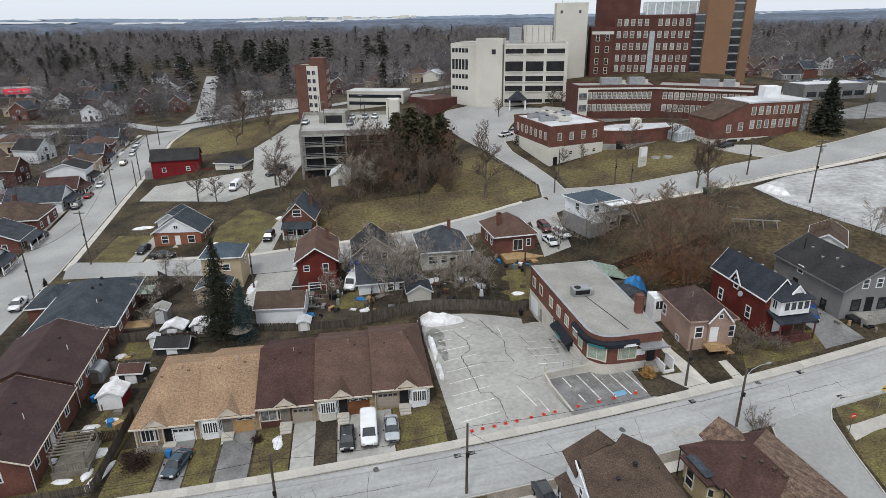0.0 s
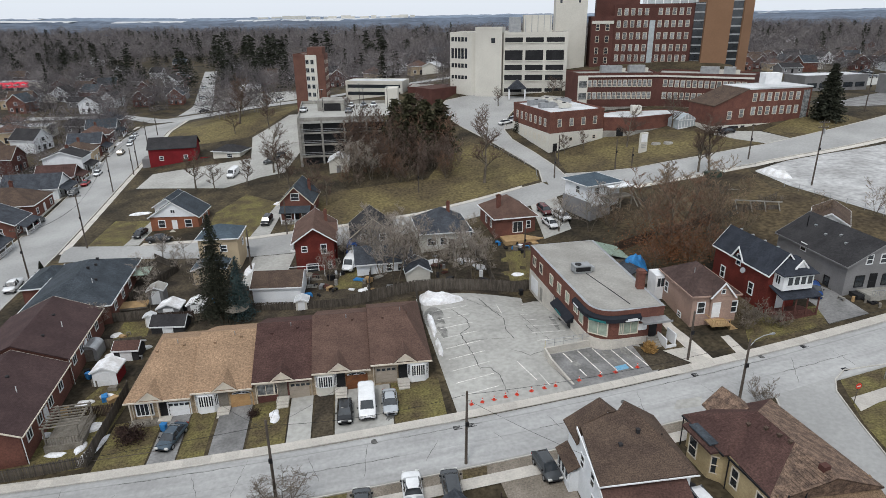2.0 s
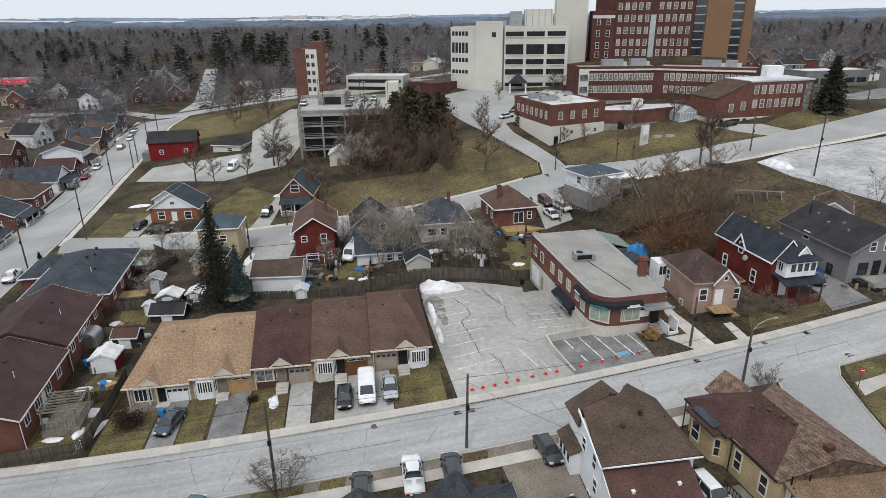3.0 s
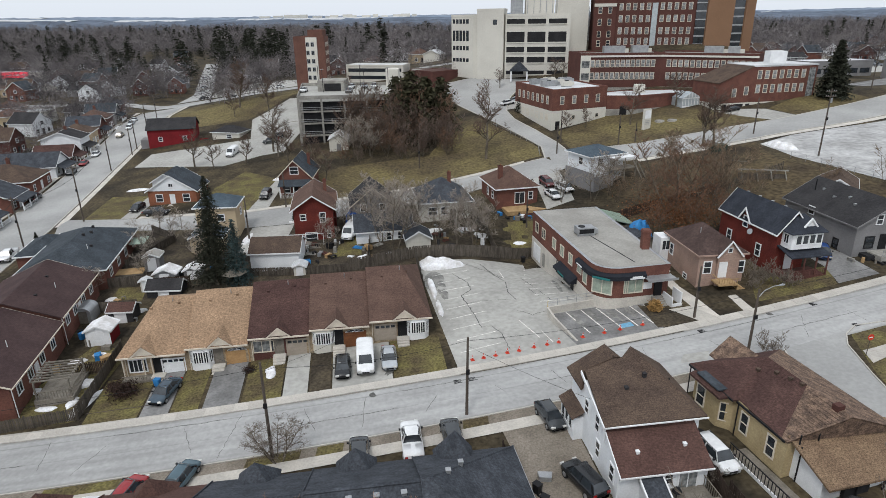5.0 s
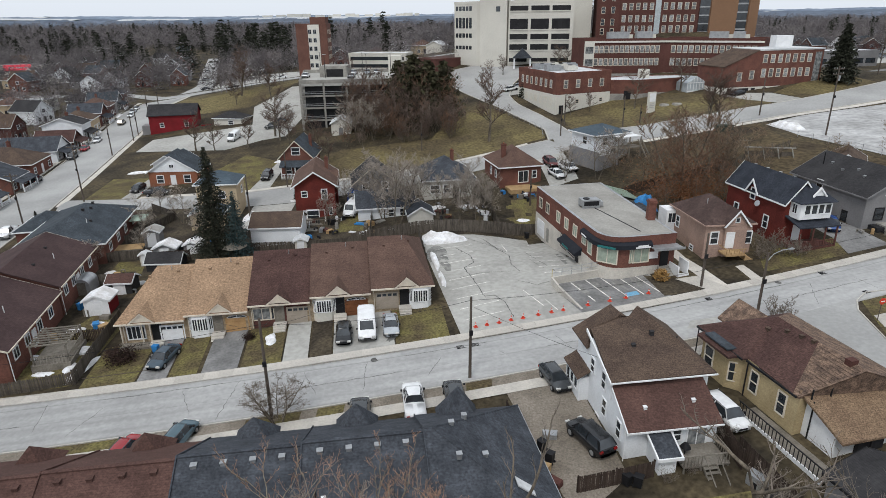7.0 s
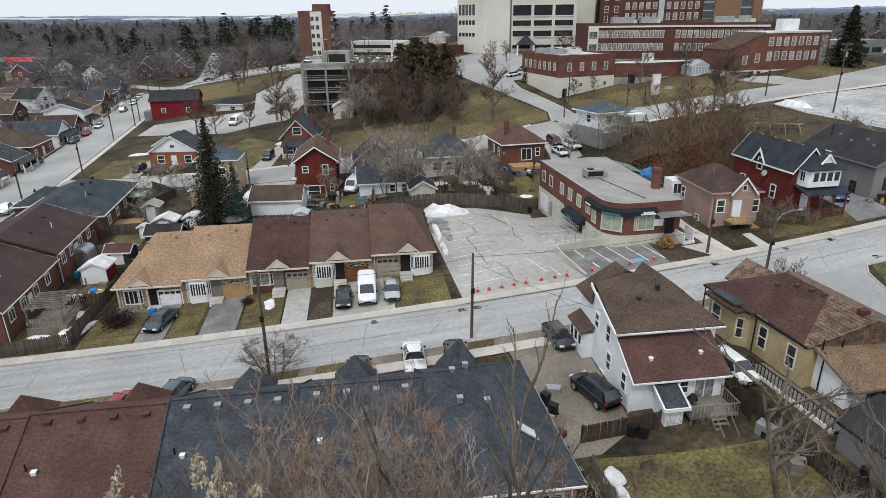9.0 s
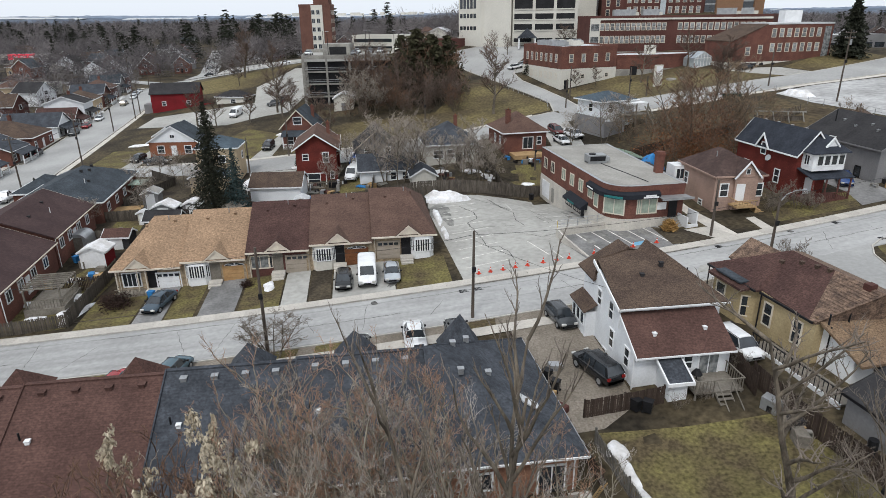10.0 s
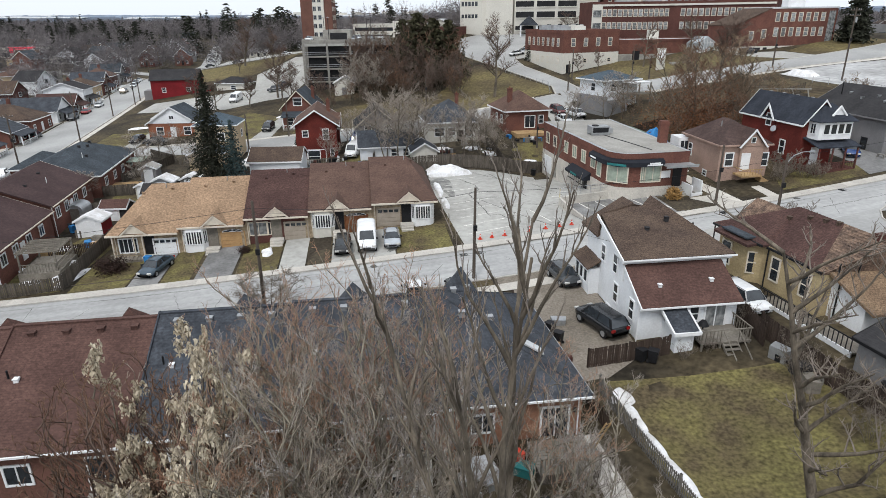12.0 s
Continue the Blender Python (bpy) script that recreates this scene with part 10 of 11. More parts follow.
def fence(line, h, label, pitch=0.17, bw=0.14, pieces=True, material=None, pointed=False, gap_z=0.06):
    """Boards on rails between posts along a plan line."""
    material = material or FENCEWOOD
    p = thing("fence", label, "fence", None, "fences")
    key = (h, bw, pointed, material.name)
    if key not in BOARD:
        bm = bmesh.new()
        if pointed:
            profile_y(bm, [(-bw / 2, 0), (bw / 2, 0), (bw / 2, h - 0.1), (0, h), (-bw / 2, h - 0.1)], -0.012, 0.012)
        else:
            box(bm, -bw / 2, bw / 2, -0.012, 0.012, 0, h)
        BOARD[key] = mesh_of("board", bm, material)
    r = random.Random(len(line) + int(line[0][0] * 10))
    joined = bmesh.new()
    for a, b in zip(line, line[1:]):
        L = math.hypot(b[0] - a[0], b[1] - a[1])
        ang = math.degrees(math.atan2(b[1] - a[1], b[0] - a[0]))
        n = max(1, int(L / 2.4))
        for i in range(n + 1):
            x, y = a[0] + (b[0] - a[0]) * i / n, a[1] + (b[1] - a[1]) * i / n
            q = part("post", boxes((-0.06, 0.06, -0.02, 0.1, -0.5, h + 0.08)), material, p)
            q.matrix_local = pose(x, y, gz(x, y), 0, 0, ang)
            if i < n:
                x2, y2 = a[0] + (b[0] - a[0]) * (i + 1) / n, a[1] + (b[1] - a[1]) * (i + 1) / n
                for f in (0.2, 0.82):
                    part("rail", rod(bmesh.new(), (x, y, gz(x, y) + h * f), (x2, y2, gz(x2, y2) + h * f), 0.045, None, 4), material, p)
        m = int(L / pitch)
        for i in range(m):
            t = (i + 0.5) / m
            x, y = a[0] + (b[0] - a[0]) * t, a[1] + (b[1] - a[1]) * t
            mm = pose(x, y, gz(x, y) + gap_z, 0, r.uniform(-1.2, 1.2), ang) @ pose(0, -0.05, r.uniform(-0.03, 0.03))
            if pieces:
                o_ = new("board", BOARD[key])
                o_.parent = p
                o_.matrix_local = mm
            else:
                c = [joined.verts.new(mm @ Vector(q)) for q in ((-bw / 2, -0.012, 0), (bw / 2, -0.012, 0), (bw / 2, 0.012, 0), (-bw / 2, 0.012, 0), (-bw / 2, -0.012, h), (bw / 2, -0.012, h), (bw / 2, 0.012, h), (-bw / 2, 0.012, h))]
                for f in ((4, 5, 6, 7), (0, 1, 5, 4), (1, 2, 6, 5), (2, 3, 7, 6), (3, 0, 4, 7)):
                    joined.faces.new([c[k] for k in f])
    if not pieces:
        q = part("boarding", joined, material, p)
        q["kind"] = "stuff"
    else:
        joined.free()
    return p


DARKFENCE = mat("dark_brown_fence", (0.07, 0.05, 0.04), (0.045, 0.033, 0.027), 0.9, 6.0, 0.4, rnd=0.25)
PICKET = mat("weathered_grey_pickets", (0.19, 0.18, 0.165), (0.12, 0.113, 0.103), 0.9, 6.0, 0.4, rnd=0.2)
fence([(-56, 51.2), (-47, 52.7), (-39.6, 54.3)], 1.5, "weathered dark board fence along the pavement", pointed=True)
fence([(-39.6, 54.3), (-40.6, 62.5), (-41.4, 68)], 1.7, "weathered grey board fence between gardens")
fence([(9.6, 33.0), (10.7, 28.7), (11.9, 24.3), (13.2, 18), (14.4, 11)], 1.25, "weathered grey picket fence with snow along it", 0.17, 0.09, True, PICKET, True)
fence([(9.4, 35.6), (15.4, 36.9)], 1.5, "dark brown board fence behind the white house", 0.17, 0.15, True, DARKFENCE)
fence([(22.4, 38.4), (23.84, 32.3), (25.2, 28.3), (27.4, 21), (30, 12)], 1.8, "dark board fence along the back lawn", 0.2, 0.16, True, DARKFENCE)
fence([(21.6, 44.5), (22.0, 37)], 1.8, "dark board fence between two houses", 0.2, 0.16, False, DARKFENCE)
fence([(5.0, 45.6), (9.2, 29.2)], 1.2, "low dark fence along a gravel driveway", 0.2, 0.12, False, DARKFENCE)
fence([(-31.5, 88.6), (-22.4, 87.8), (-15, 88.0)], 1.35, "weathered dark board fence behind the townhouses", 0.18, 0.16, False)
fence([(-15, 88.0), (-5.2, 91.4), (4, 91.8), (13.6, 94.6)], 2.0, "weathered board fence at the back of the parking lot", 0.18, 0.16, False)
fence([(-4.9, 91), (-3.2, 79)], 1.7, "board fence beside the parking lot", 0.18, 0.16, False)
fence([(8.4, 93.4), (7.0, 102), (4.6, 108)], 1.7, "grey board fence between back yards", 0.18, 0.16, False)
fence([(9.2, 94), (18, 96.4)], 1.8, "grey board fence beside the restaurant", 0.18, 0.16, False)
fence([(-54, 95), (-50, 106), (-57, 112)], 1.5, "weathered grey garden fence boards", 0.2, 0.17, False)
fence([(-36.5, 96), (-28, 92)], 1.5, "weathered grey garden fence boards", 0.2, 0.17, False)
fence([(-12.5, 89.5), (-13.5, 104)], 1.5, "weathered grey garden fence boards", 0.2, 0.17, False)
fence([(50, 106.5), (55, 108), (63, 112)], 1.6, "leaning timber fence on the hillside", 0.4, 0.14, False)
fence([(39, 103), (49, 106)], 1.8, "old timber fence behind bare trees", 0.2, 0.17, False, DARKFENCE)
fence([(28, 99.5), (38, 103)], 1.8, "dark timber fence behind the restaurant", 0.2, 0.17, False, DARKFENCE)


def rail_fence(line, h, label, step=2.5, material=None):
    p = thing("chain_fence", label, "fence", None, "wire fences")
    for a, b in zip(line, line[1:]):
        L = math.hypot(b[0] - a[0], b[1] - a[1])
        n = max(1, int(L / step))
        pts = [(a[0] + (b[0] - a[0]) * i / n, a[1] + (b[1] - a[1]) * i / n) for i in range(n + 1)]
        for x, y in pts:
            part("post", rod(bmesh.new(), (x, y, gz(x, y) - 0.2), (x, y, gz(x, y) + h), 0.04, None, 6), material or STEEL, p)
        for (x, y), (x2, y2) in zip(pts, pts[1:]):
            for f in (0.5, 1.0):
                part("rail", rod(bmesh.new(), (x, y, gz(x, y) + h * f), (x2, y2, gz(x2, y2) + h * f), 0.025, None, 5), material or STEEL, p)


rail_fence([(22, 141.5), (22.6, 148), (19.4, 156.5), (13, 171)], 1.1, "low grey wire fence along the hospital road")
rail_fence([(30, 128.6), (57, 128.8), (68, 131.5)], 1.1, "low grey wire fence beside the hill road", 3)
rail_fence([(67.5, 118), (73.5, 107.5), (83.5, 91.5)], 1.2, "wire fence along the east parking lot", 3)
rail_fence([(-40.4, 55), (-31, 56.3)], 0.1, "low garden edging rail", 3, WOODPOLE)

# ---- restaurant lot: bays, cones, ramp wall ----


def paint_line(a, b, w=0.11, material=LINE, name="bay_line", label="worn white parking bay line"):
    d = Vector((b[0] - a[0], b[1] - a[1])).normalized()
    s = Vector((-d.y, d.x)) * w / 2
    patch(name, [(a[0] + s.x, a[1] + s.y), (a[0] - s.x, a[1] - s.y), (b[0] - s.x, b[1] - s.y), (b[0] + s.x, b[1] + s.y)], material, 0.052, label, "marking", cell=3)


W8, N8 = Vector((0.989, 0.148)), Vector((-0.148, 0.989))
for k in range(9):
    a = Vector((1.4, 62.6)) + N8 * (2.75 * k) + W8 * 0.2
    paint_line(a, a + W8 * 5.0 + N8 * 0.9, 0.14)
for k in range(9):
    a = Vector((17.6, 74.6)) + N8 * (2.4 * k) - W8 * 0.4
    paint_line(a, a - W8 * 4.6 + N8 * 0.6, 0.14)
paint_line((11.2, 64.8), (9.2, 69.4)), paint_line((12.6, 63.6), (11.6, 66.4))
paint_line((8.6, 83.5), (12.9, 86.4)), paint_line((8.6, 83.5), (8.0, 87.4))
for k in range(5):
    a = Vector((15.4, 70.6)) + W8 * (2.0 * k)
    paint_line(a, a + Vector((1.9, -5.6)), 0.16)
patch("accessible_bay_mark", [(21.3, 65.6), (22.8, 65.95), (22.6, 66.9), (21.1, 66.55)], BLUEPAINT, 0.055, "blue painted accessible bay symbol", "marking", cell=3)
paint_line((21.5, 66.2), (22.6, 66.5), 0.35, LINE, "bay_symbol", "white bar on the blue bay symbol")
CRACK = mat("dark_tar_cracks", (0.13, 0.128, 0.122), (0.075, 0.074, 0.071), 2.0, 6.0, 0.3)


def crack(pts, w, seed, z=0.052):
    """A crooked sealed seam along a plan line, of uneven width."""
    r = random.Random(seed)
    fine = []
    for a, b in zip(pts, pts[1:]):
        k = max(1, int(math.hypot(b[0] - a[0], b[1] - a[1]) / 0.45))
        fine += [(a[0] + (b[0] - a[0]) * i / k + r.uniform(-0.09, 0.09), a[1] + (b[1] - a[1]) * i / k + r.uniform(-0.09, 0.09)) for i in range(k)]
    fine.append(pts[-1])
    bm = bmesh.new()
    rows = []
    for i, (px_, py_) in enumerate(fine):
        q, t = fine[max(0, i - 1)], fine[min(len(fine) - 1, i + 1)]
        d = Vector((t[0] - q[0], t[1] - q[1])).normalized()
        w_ = w * r.uniform(0.5, 1.3) if 0 < i < len(fine) - 1 else w * 0.3
        z_ = gz(px_, py_) + z
        rows.append((bm.verts.new((px_ - d.y * w_, py_ + d.x * w_, z_)), bm.verts.new((px_ + d.y * w_, py_ - d.x * w_, z_))))
    for a_, b_ in zip(rows, rows[1:]):
        bm.faces.new((a_[0], a_[1], b_[1], b_[0]))
    single("sealed_crack", bm, CRACK, "dark sealed crack in the asphalt", "crack", kind="structure")


crack([(0.9, 84.8), (3.0, 81.7), (3.5, 79.1), (2.0, 77.3), (3.6, 71.7), (4.4, 67.9)], 0.06, 1)
crack([(5.3, 89.0), (7.2, 84.8), (8.6, 82.4), (8.6, 78.1), (9.5, 75.2)], 0.06, 2)
crack([(4.4, 68.4), (5.7, 68.4), (6.7, 66.4), (7.4, 62.5)], 0.05, 3)
crack([(8.8, 72.5), (11.2, 70.6), (13.0, 71.6)], 0.04, 4)
crack([(2.2, 89.2), (6.4, 86.0), (11.4, 80.2), (12.8, 76.0)], 0.035, 5)
crack([(1.0, 74.0), (4.2, 75.4), (9.0, 75.6)], 0.03, 6)
crack([(12.6, 91.2), (10.6, 86.0), (12.4, 80.2), (14.2, 74.4)], 0.04, 7)
for k in range(7):
    x0 = -50 + 15 * k
    crack([(x0 + i * 3.0, KN(x0 + i * 3.0) - (1.05 if k % 2 else 3.95)) for i in range(4 + k % 3)], 0.035, 20 + k, 0.058)
rng = random.Random(31)
for k in range(16):
    x = -46 + 6.3 * k + rng.uniform(-1, 1)
    a, b = rng.uniform(0.3, 3.0), rng.uniform(4.4, 7.4)
    sl_ = rng.uniform(-0.7, 0.7)
    crack([(x + sl_ * i, KN(x + sl_ * i) - a - (b - a) * i / 3) for i in range(4)], 0.022, 40 + k, 0.058)


def blotch(x, y, a, b, turn, dz, label, seed):
    """A dark damp stain with a ragged edge."""
    pts = []
    for j in range(26):
        an = 2 * math.pi * j / 26
        wob = 1 + 0.55 * noise.noise(Vector((math.cos(an) * 1.6 + seed, math.sin(an) * 1.6, 0.3)))
        q = pose(x, y, 0, 0, 0, turn) @ Vector((math.cos(an) * a * wob, math.sin(an) * b * wob, 0))
        pts.append((q.x, q.y))
    patch("damp_stain", pts, DAMP, dz, label, "stain", cell=2)


for k, (x, y, a, b, t) in enumerate(((-1.6, 82.6, 1.7, 2.6, 10), (-0.4, 78.0, 0.7, 1.8, 10), (14.6, 88.0, 0.5, 3.4, 8), (15.8, 80.4, 0.45, 3.0, 8), (12.2, 90.6, 1.8, 0.7, 20))):
    blotch(x, y, a, b, t, 0.0475, "dark damp stain on the parking asphalt", 3.1 * k)
for k, (x, y, a, b, t) in enumerate(((16.4, 68.6, 0.5, 2.0, 20), (18.6, 69.0, 0.4, 2.0, 20), (21.0, 69.2, 0.5, 1.6, 18), (23.4, 69.4, 0.5, 1.4, 15))):
    blotch(x, y, a, b, t, 0.0495, "dark oil stain in a parking bay", 5.3 * k)
blotch(-6.4, 60.2, 0.45, 1.6, -20, 0.078, "dark wet streak on a driveway", 2.2)
for x, y in ((20.4, 59.4), (-8.0, 55.5), (39.2, 66.3)):
    bm = rod(bmesh.new(), (0, 0, -0.1), (0, 0, 0.012), 0.42, 0.42, 18)
    single("manhole_cover", bm, CRACK, "dark iron manhole cover in the street", "manhole cover", pose(x, y, gz(x, y) + 0.055), group="manhole covers")
for x, y in ((1.2, 56.9), (2.8, 57.2), (45.2, 67.7), (30.1, 63.6), (47.2, 62.4)):
    d_ = thing("storm_drain", "dark iron storm drain grate at the kerb", "storm drain", pose(x, y, gz(x, y) + 0.06, 0, 0, 12 + 0.1 * x), "storm drains")
    part("frame", boxes((-0.5, 0.5, -0.3, -0.24, -0.1, 0.02), (-0.5, 0.5, 0.24, 0.3, -0.1, 0.02), (-0.5, -0.44, -0.24, 0.24, -0.1, 0.02), (0.44, 0.5, -0.24, 0.24, -0.1, 0.02)), BLACK, d_)
    for k in range(6):
        part("bar", boxes((-0.38 + k * 0.14, -0.32 + k * 0.14, -0.24, 0.24, -0.08, 0.012)), BLACK, d_)
patch("asphalt_patch", [(26.2, 59.0), (29.2, 59.4), (28.4, 57.7), (25.3, 57.4)], LOT, 0.058, "square repair patch in the street", "repair", cell=2)


def cone(x, y):
    p = thing("traffic_cone", "orange-red traffic cone at the lot entrance", "traffic cone", pose(x, y, gz(x, y) + 0.05, 0, 0, x * 40), "traffic cones")
    part("base", boxes((-0.22, 0.22, -0.22, 0.22, 0, 0.05)), CONE, p)
    c = part("cone", rod(bmesh.new(), (0, 0, 0.05), (0, 0, 0.6), 0.14, 0.035, 14), CONE, p)
    part("collar", rod(bmesh.new(), (0, 0, 0.34), (0, 0, 0.45), 0.088, 0.074, 14), WHITE, c)


for x, y in ((2.9, 60.9), (4.2, 61.2), (5.6, 61.5), (7.0, 61.9), (8.4, 62.2), (10.2, 62.7), (11.8, 63.1), (13.2, 63.4), (16.2, 64.2), (18.9, 64.8), (20.9, 65.3), (23.8, 66.0)):
    cone(x, y)
rw = thing("ramp_wall", "pale concrete retaining wall with steel railing around sunken bays", "wall")
for n_, a, b, h0, h1 in (("wall_section", (13.0, 70.6), (19.4, 71.9), 1.0, 1.0), ("wall_section", (13.0, 70.6), (13.4, 68.2), 1.0, 0.95), ("wall_section", (13.4, 68.2), (15.4, 63.4), 0.9, 0.1)):
    bm = bmesh.new()
    d = Vector((b[0] - a[0], b[1] - a[1])).normalized()
    s = Vector((-d.y, d.x)) * 0.13
    za, zb = gz(*a), gz(*b)
    pts = [(a[0] + s.x, a[1] + s.y, za + h0), (a[0] - s.x, a[1] - s.y, za + h0), (b[0] - s.x, b[1] - s.y, zb + h1), (b[0] + s.x, b[1] + s.y, zb + h1)]
    slab(bm, pts, 1.4)
    bmesh.ops.recalc_face_normals(bm, faces=bm.faces[:])
    part(n_, bm, CONC, rw)
for k in range(6):
    x, y = 13.0 + 1.28 * k, 70.7 + 0.26 * k
    part("rail_post", rod(bmesh.new(), (x, y, gz(x, y) + 0.9), (x, y, gz(x, y) + 2.0), 0.03, None, 6), YELLOW if k == 0 else STEEL, rw)
for z in (1.5, 2.0):
    part("hand_rail", rod(bmesh.new(), (13.0, 70.7, gz(13, 70.7) + z), (19.4, 72.0, gz(19.4, 72) + z), 0.03, None, 6), STEEL, rw)
patch("mulch_bed", [(24.6, 71.0), (27.6, 69.6), (30, 69.0), (30.4, KN(30.4) + 1.7), (27.5, KN(27.5) + 1.7), (25.4, KN(25.4) + 1.9)], DIRT, 0.06, "dark mulch bed beside the entrance", "flower bed")
patch("entrance_path", [(28.0, 69.2), (30.8, 69.6), (33, KN(33) + 1.5), (30.6, KN(30.6) + 1.5)], CONC, 0.08, "curved concrete entrance path", "path")
r = random.Random(2)
c = []
for _ in range(900):
    a, q = r.uniform(0, 6.28), r.random() ** 0.6
    c.append((math.cos(a) * q * 0.8, math.sin(a) * q * 0.8, (1 - q * q * 0.5) * r.uniform(0.2, 1.5)))
v, f = leaf_arrays(c, 0.45, 8, -0.6, 0.6)
tagged(new("ornamental_grass", array_mesh("ornamental_grass", v, f, STRAW)), "clump of dry straw-coloured ornamental grass", "grass").matrix_world = pose(26.3, 69.3, gz(26.3, 69.3))


# ---- snow remnants ----
def snow(x, y, a, b, h, turn=0, label="grey-edged patch of melting snow"):
    r = random.Random(int(x * 13 + y * 7))
    off = r.uniform(0, 50)
    m_ = pose(x, y, 0, 0, 0, turn)
    bm = bmesh.new()
    rows = []
    for i in range(7):
        t = i / 6
        row = []
        for j in range(20):
            an = 2 * math.pi * j / 20
            wob = 1 + 0.4 * noise.noise(Vector((math.cos(an) * 1.3 + off, math.sin(an) * 1.3, 0.3)))
            q = m_ @ Vector((math.cos(an) * a * t * wob, math.sin(an) * b * t * wob, 0))
            zz = h * (1 - t * t) * (1 + 0.5 * noise.noise(Vector((q.x * 0.9, q.y * 0.9, off)))) + 0.075 * (1 - t) ** 0.3 + (0.065 if i < 6 else -0.05)
            row.append(bm.verts.new((q.x, q.y, gz(q.x, q.y) + zz)))
        rows.append(row)
    for p_, q_ in zip(rows, rows[1:]):
        for j in range(20):
            k = (j + 1) % 20
            bm.faces.new((p_[j], q_[j], q_[k], p_[k]))
    bmesh.ops.remove_doubles(bm, verts=bm.verts[:], dist=0.001)
    return single("snow_patch", bm, SNOW, label, "snow", group="snow remnants")


snow(-0.6, 87.8, 3.4, 1.6, 1.2, 8, "large ploughed heap of old snow in the lot corner")
snow(-2.6, 88.6, 2.2, 1.6, 1.0, 30, "grey heap of old snow beside the fence")
for x, y, a, b, h, t in ((-2.0, 80, 0.5, 3.6, 0.25, 8), (-1.0, 74, 0.4, 2.6, 0.2, 8), (-43.2, 60.5, 2.4, 0.9, 0.25, 20), (-40.4, 57.0, 0.6, 2.8, 0.25, -10), (-42, 57.4, 0.6, 1.2, 0.15, 0), (-46.2, 66, 1.2, 0.8, 0.2, 10), (-47.4, 75, 1.6, 0.9, 0.25, 30), (-44, 79, 0.9, 0.6, 0.2, 20), (-38.6, 70, 0.7, 1.8, 0.2, 0), (-20.6, 61, 0.7, 1.3, 0.25, 15), (-48, 60, 1.0, 0.6, 0.15, 0), (-44.5, 56.5, 1.4, 0.5, 0.15, 0),
                      (10.9, 32.4, 0.8, 0.9, 0.25, -8), (11.3, 30.4, 0.4, 1.5, 0.2, 14), (11.9, 27.8, 0.36, 1.6, 0.2, 15), (12.5, 25.4, 0.45, 1.6, 0.22, 15), (13.2, 22.6, 0.5, 1.9, 0.25, 12), (13.9, 19.6, 0.5, 1.9, 0.25, 11), (14.6, 16, 0.5, 2.0, 0.25, 10), (-27, 43.6, 1.6, 0.7, 0.25, 10), (-32.5, 42.3, 1.8, 0.6, 0.2, 10), (-43, 41.5, 2.0, 0.6, 0.2, 8),
                      (69.4, 125.5, 1.5, 4.4, 0.9, 20), (-36.3, 104.5, 0.8, 3.0, 0.2, 0), (-29.5, 112, 1.0, 0.6, 0.2, 0), (3.4, 103, 1.8, 0.8, 0.3, 0), (-2.5, 102.5, 2.0, 0.9, 0.3, 20), (6.2, 101, 1.4, 0.8, 0.3, 0), (13, 100, 1.4, 0.6, 0.2, 10), (-51.5, 127, 1.0, 2.2, 0.3, 0), (-39.5, 141, 1.6, 1.0, 0.2, 0), (-74, 142, 2.6, 1.2, 0.2, 0), (-13.6, 93, 1.0, 0.6, 0.2, 0), (31, 80, 0.8, 0.6, 0.2, 0)):
    snow(x, y, a, b, h, t)
for k, y in enumerate((112, 120, 128, 136, 144, 151, 158, 166, 174, 182, 190, 198, 206, 215, 224)):
    x = -96 - (y - 120) * 0.19 - 2.6
    snow(x - rng.uniform(0, 3), y + rng.uniform(-2, 2), rng.uniform(0.7, 1.5), rng.uniform(1.5, 3), 0.35, 10, "ploughed snow bank in front of a house")
for k in range(26):
    x, y = rng.uniform(-135, -104), rng.uniform(115, 215)
    if x < -103 - (y - 115) * 0.2:
        snow(x, y, rng.uniform(0.8, 2), rng.uniform(0.8, 2), 0.2, 20, "patch of snow in a back yard")


# ---- sheds, bins and yard clutter ----
def shed(x, y, rz, w, d, h, wall, roof, label, form="y"):
    p = thing("shed", label, "shed", pose(x, y, gz(x, y), 0, 0, rz), "garden sheds")
    gable_parts(p, w, d, h, w * 0.22, wall, roof, form, 0.2, 0.6, WHITE)
    door(p, "F", w / 2, 0.05, min(1.4, w * 0.5), h * 0.88, w, d, WHITE)
    return p


def snow_shed(x, y, rz, w, d, h, wall, label, front=None):
    p = shed(x, y, rz, w, d, h, wall, SNOW, label)
    if front:
        bm = bmesh.new()
        profile_y(bm, [(0.02, 0), (w - 0.02, 0), (w - 0.02, h), (w / 2, h + w * 0.2), (0.02, h)], -0.06, -0.01)
        part("front_panel", bm, front, p, "white front panel")
    return p


snow_shed(-46.9, 69.7, 6, 3.1, 2.8, 2.2, BARNRED, "red and white garden shed with snow-covered roof", WHITE)
snow_shed(-46.2, 88.2, 4, 3.4, 2.6, 1.6, STEEL, "low garden shed under a snowy roof")
snow_shed(-41.6, 88.8, 4, 2.4, 2.4, 1.6, GREYWALL, "small dark garden shed under a snowy roof")
shed(-49.8, 93.0, 8, 2.4, 2.4, 2.6, GREYWALL, R_FLAT, "grey playhouse shed with grey roof")
shed(-46.9, 85.2, 5, 1.3, 1.0, 1.9, PANEL, R_PALE, "narrow pale garden cabinet")
shed(-45.0, 83.0, 2, 5.0, 3.0, 1.4, R_GREY, R_GREY, "long garden shed with low grey roof", "x")
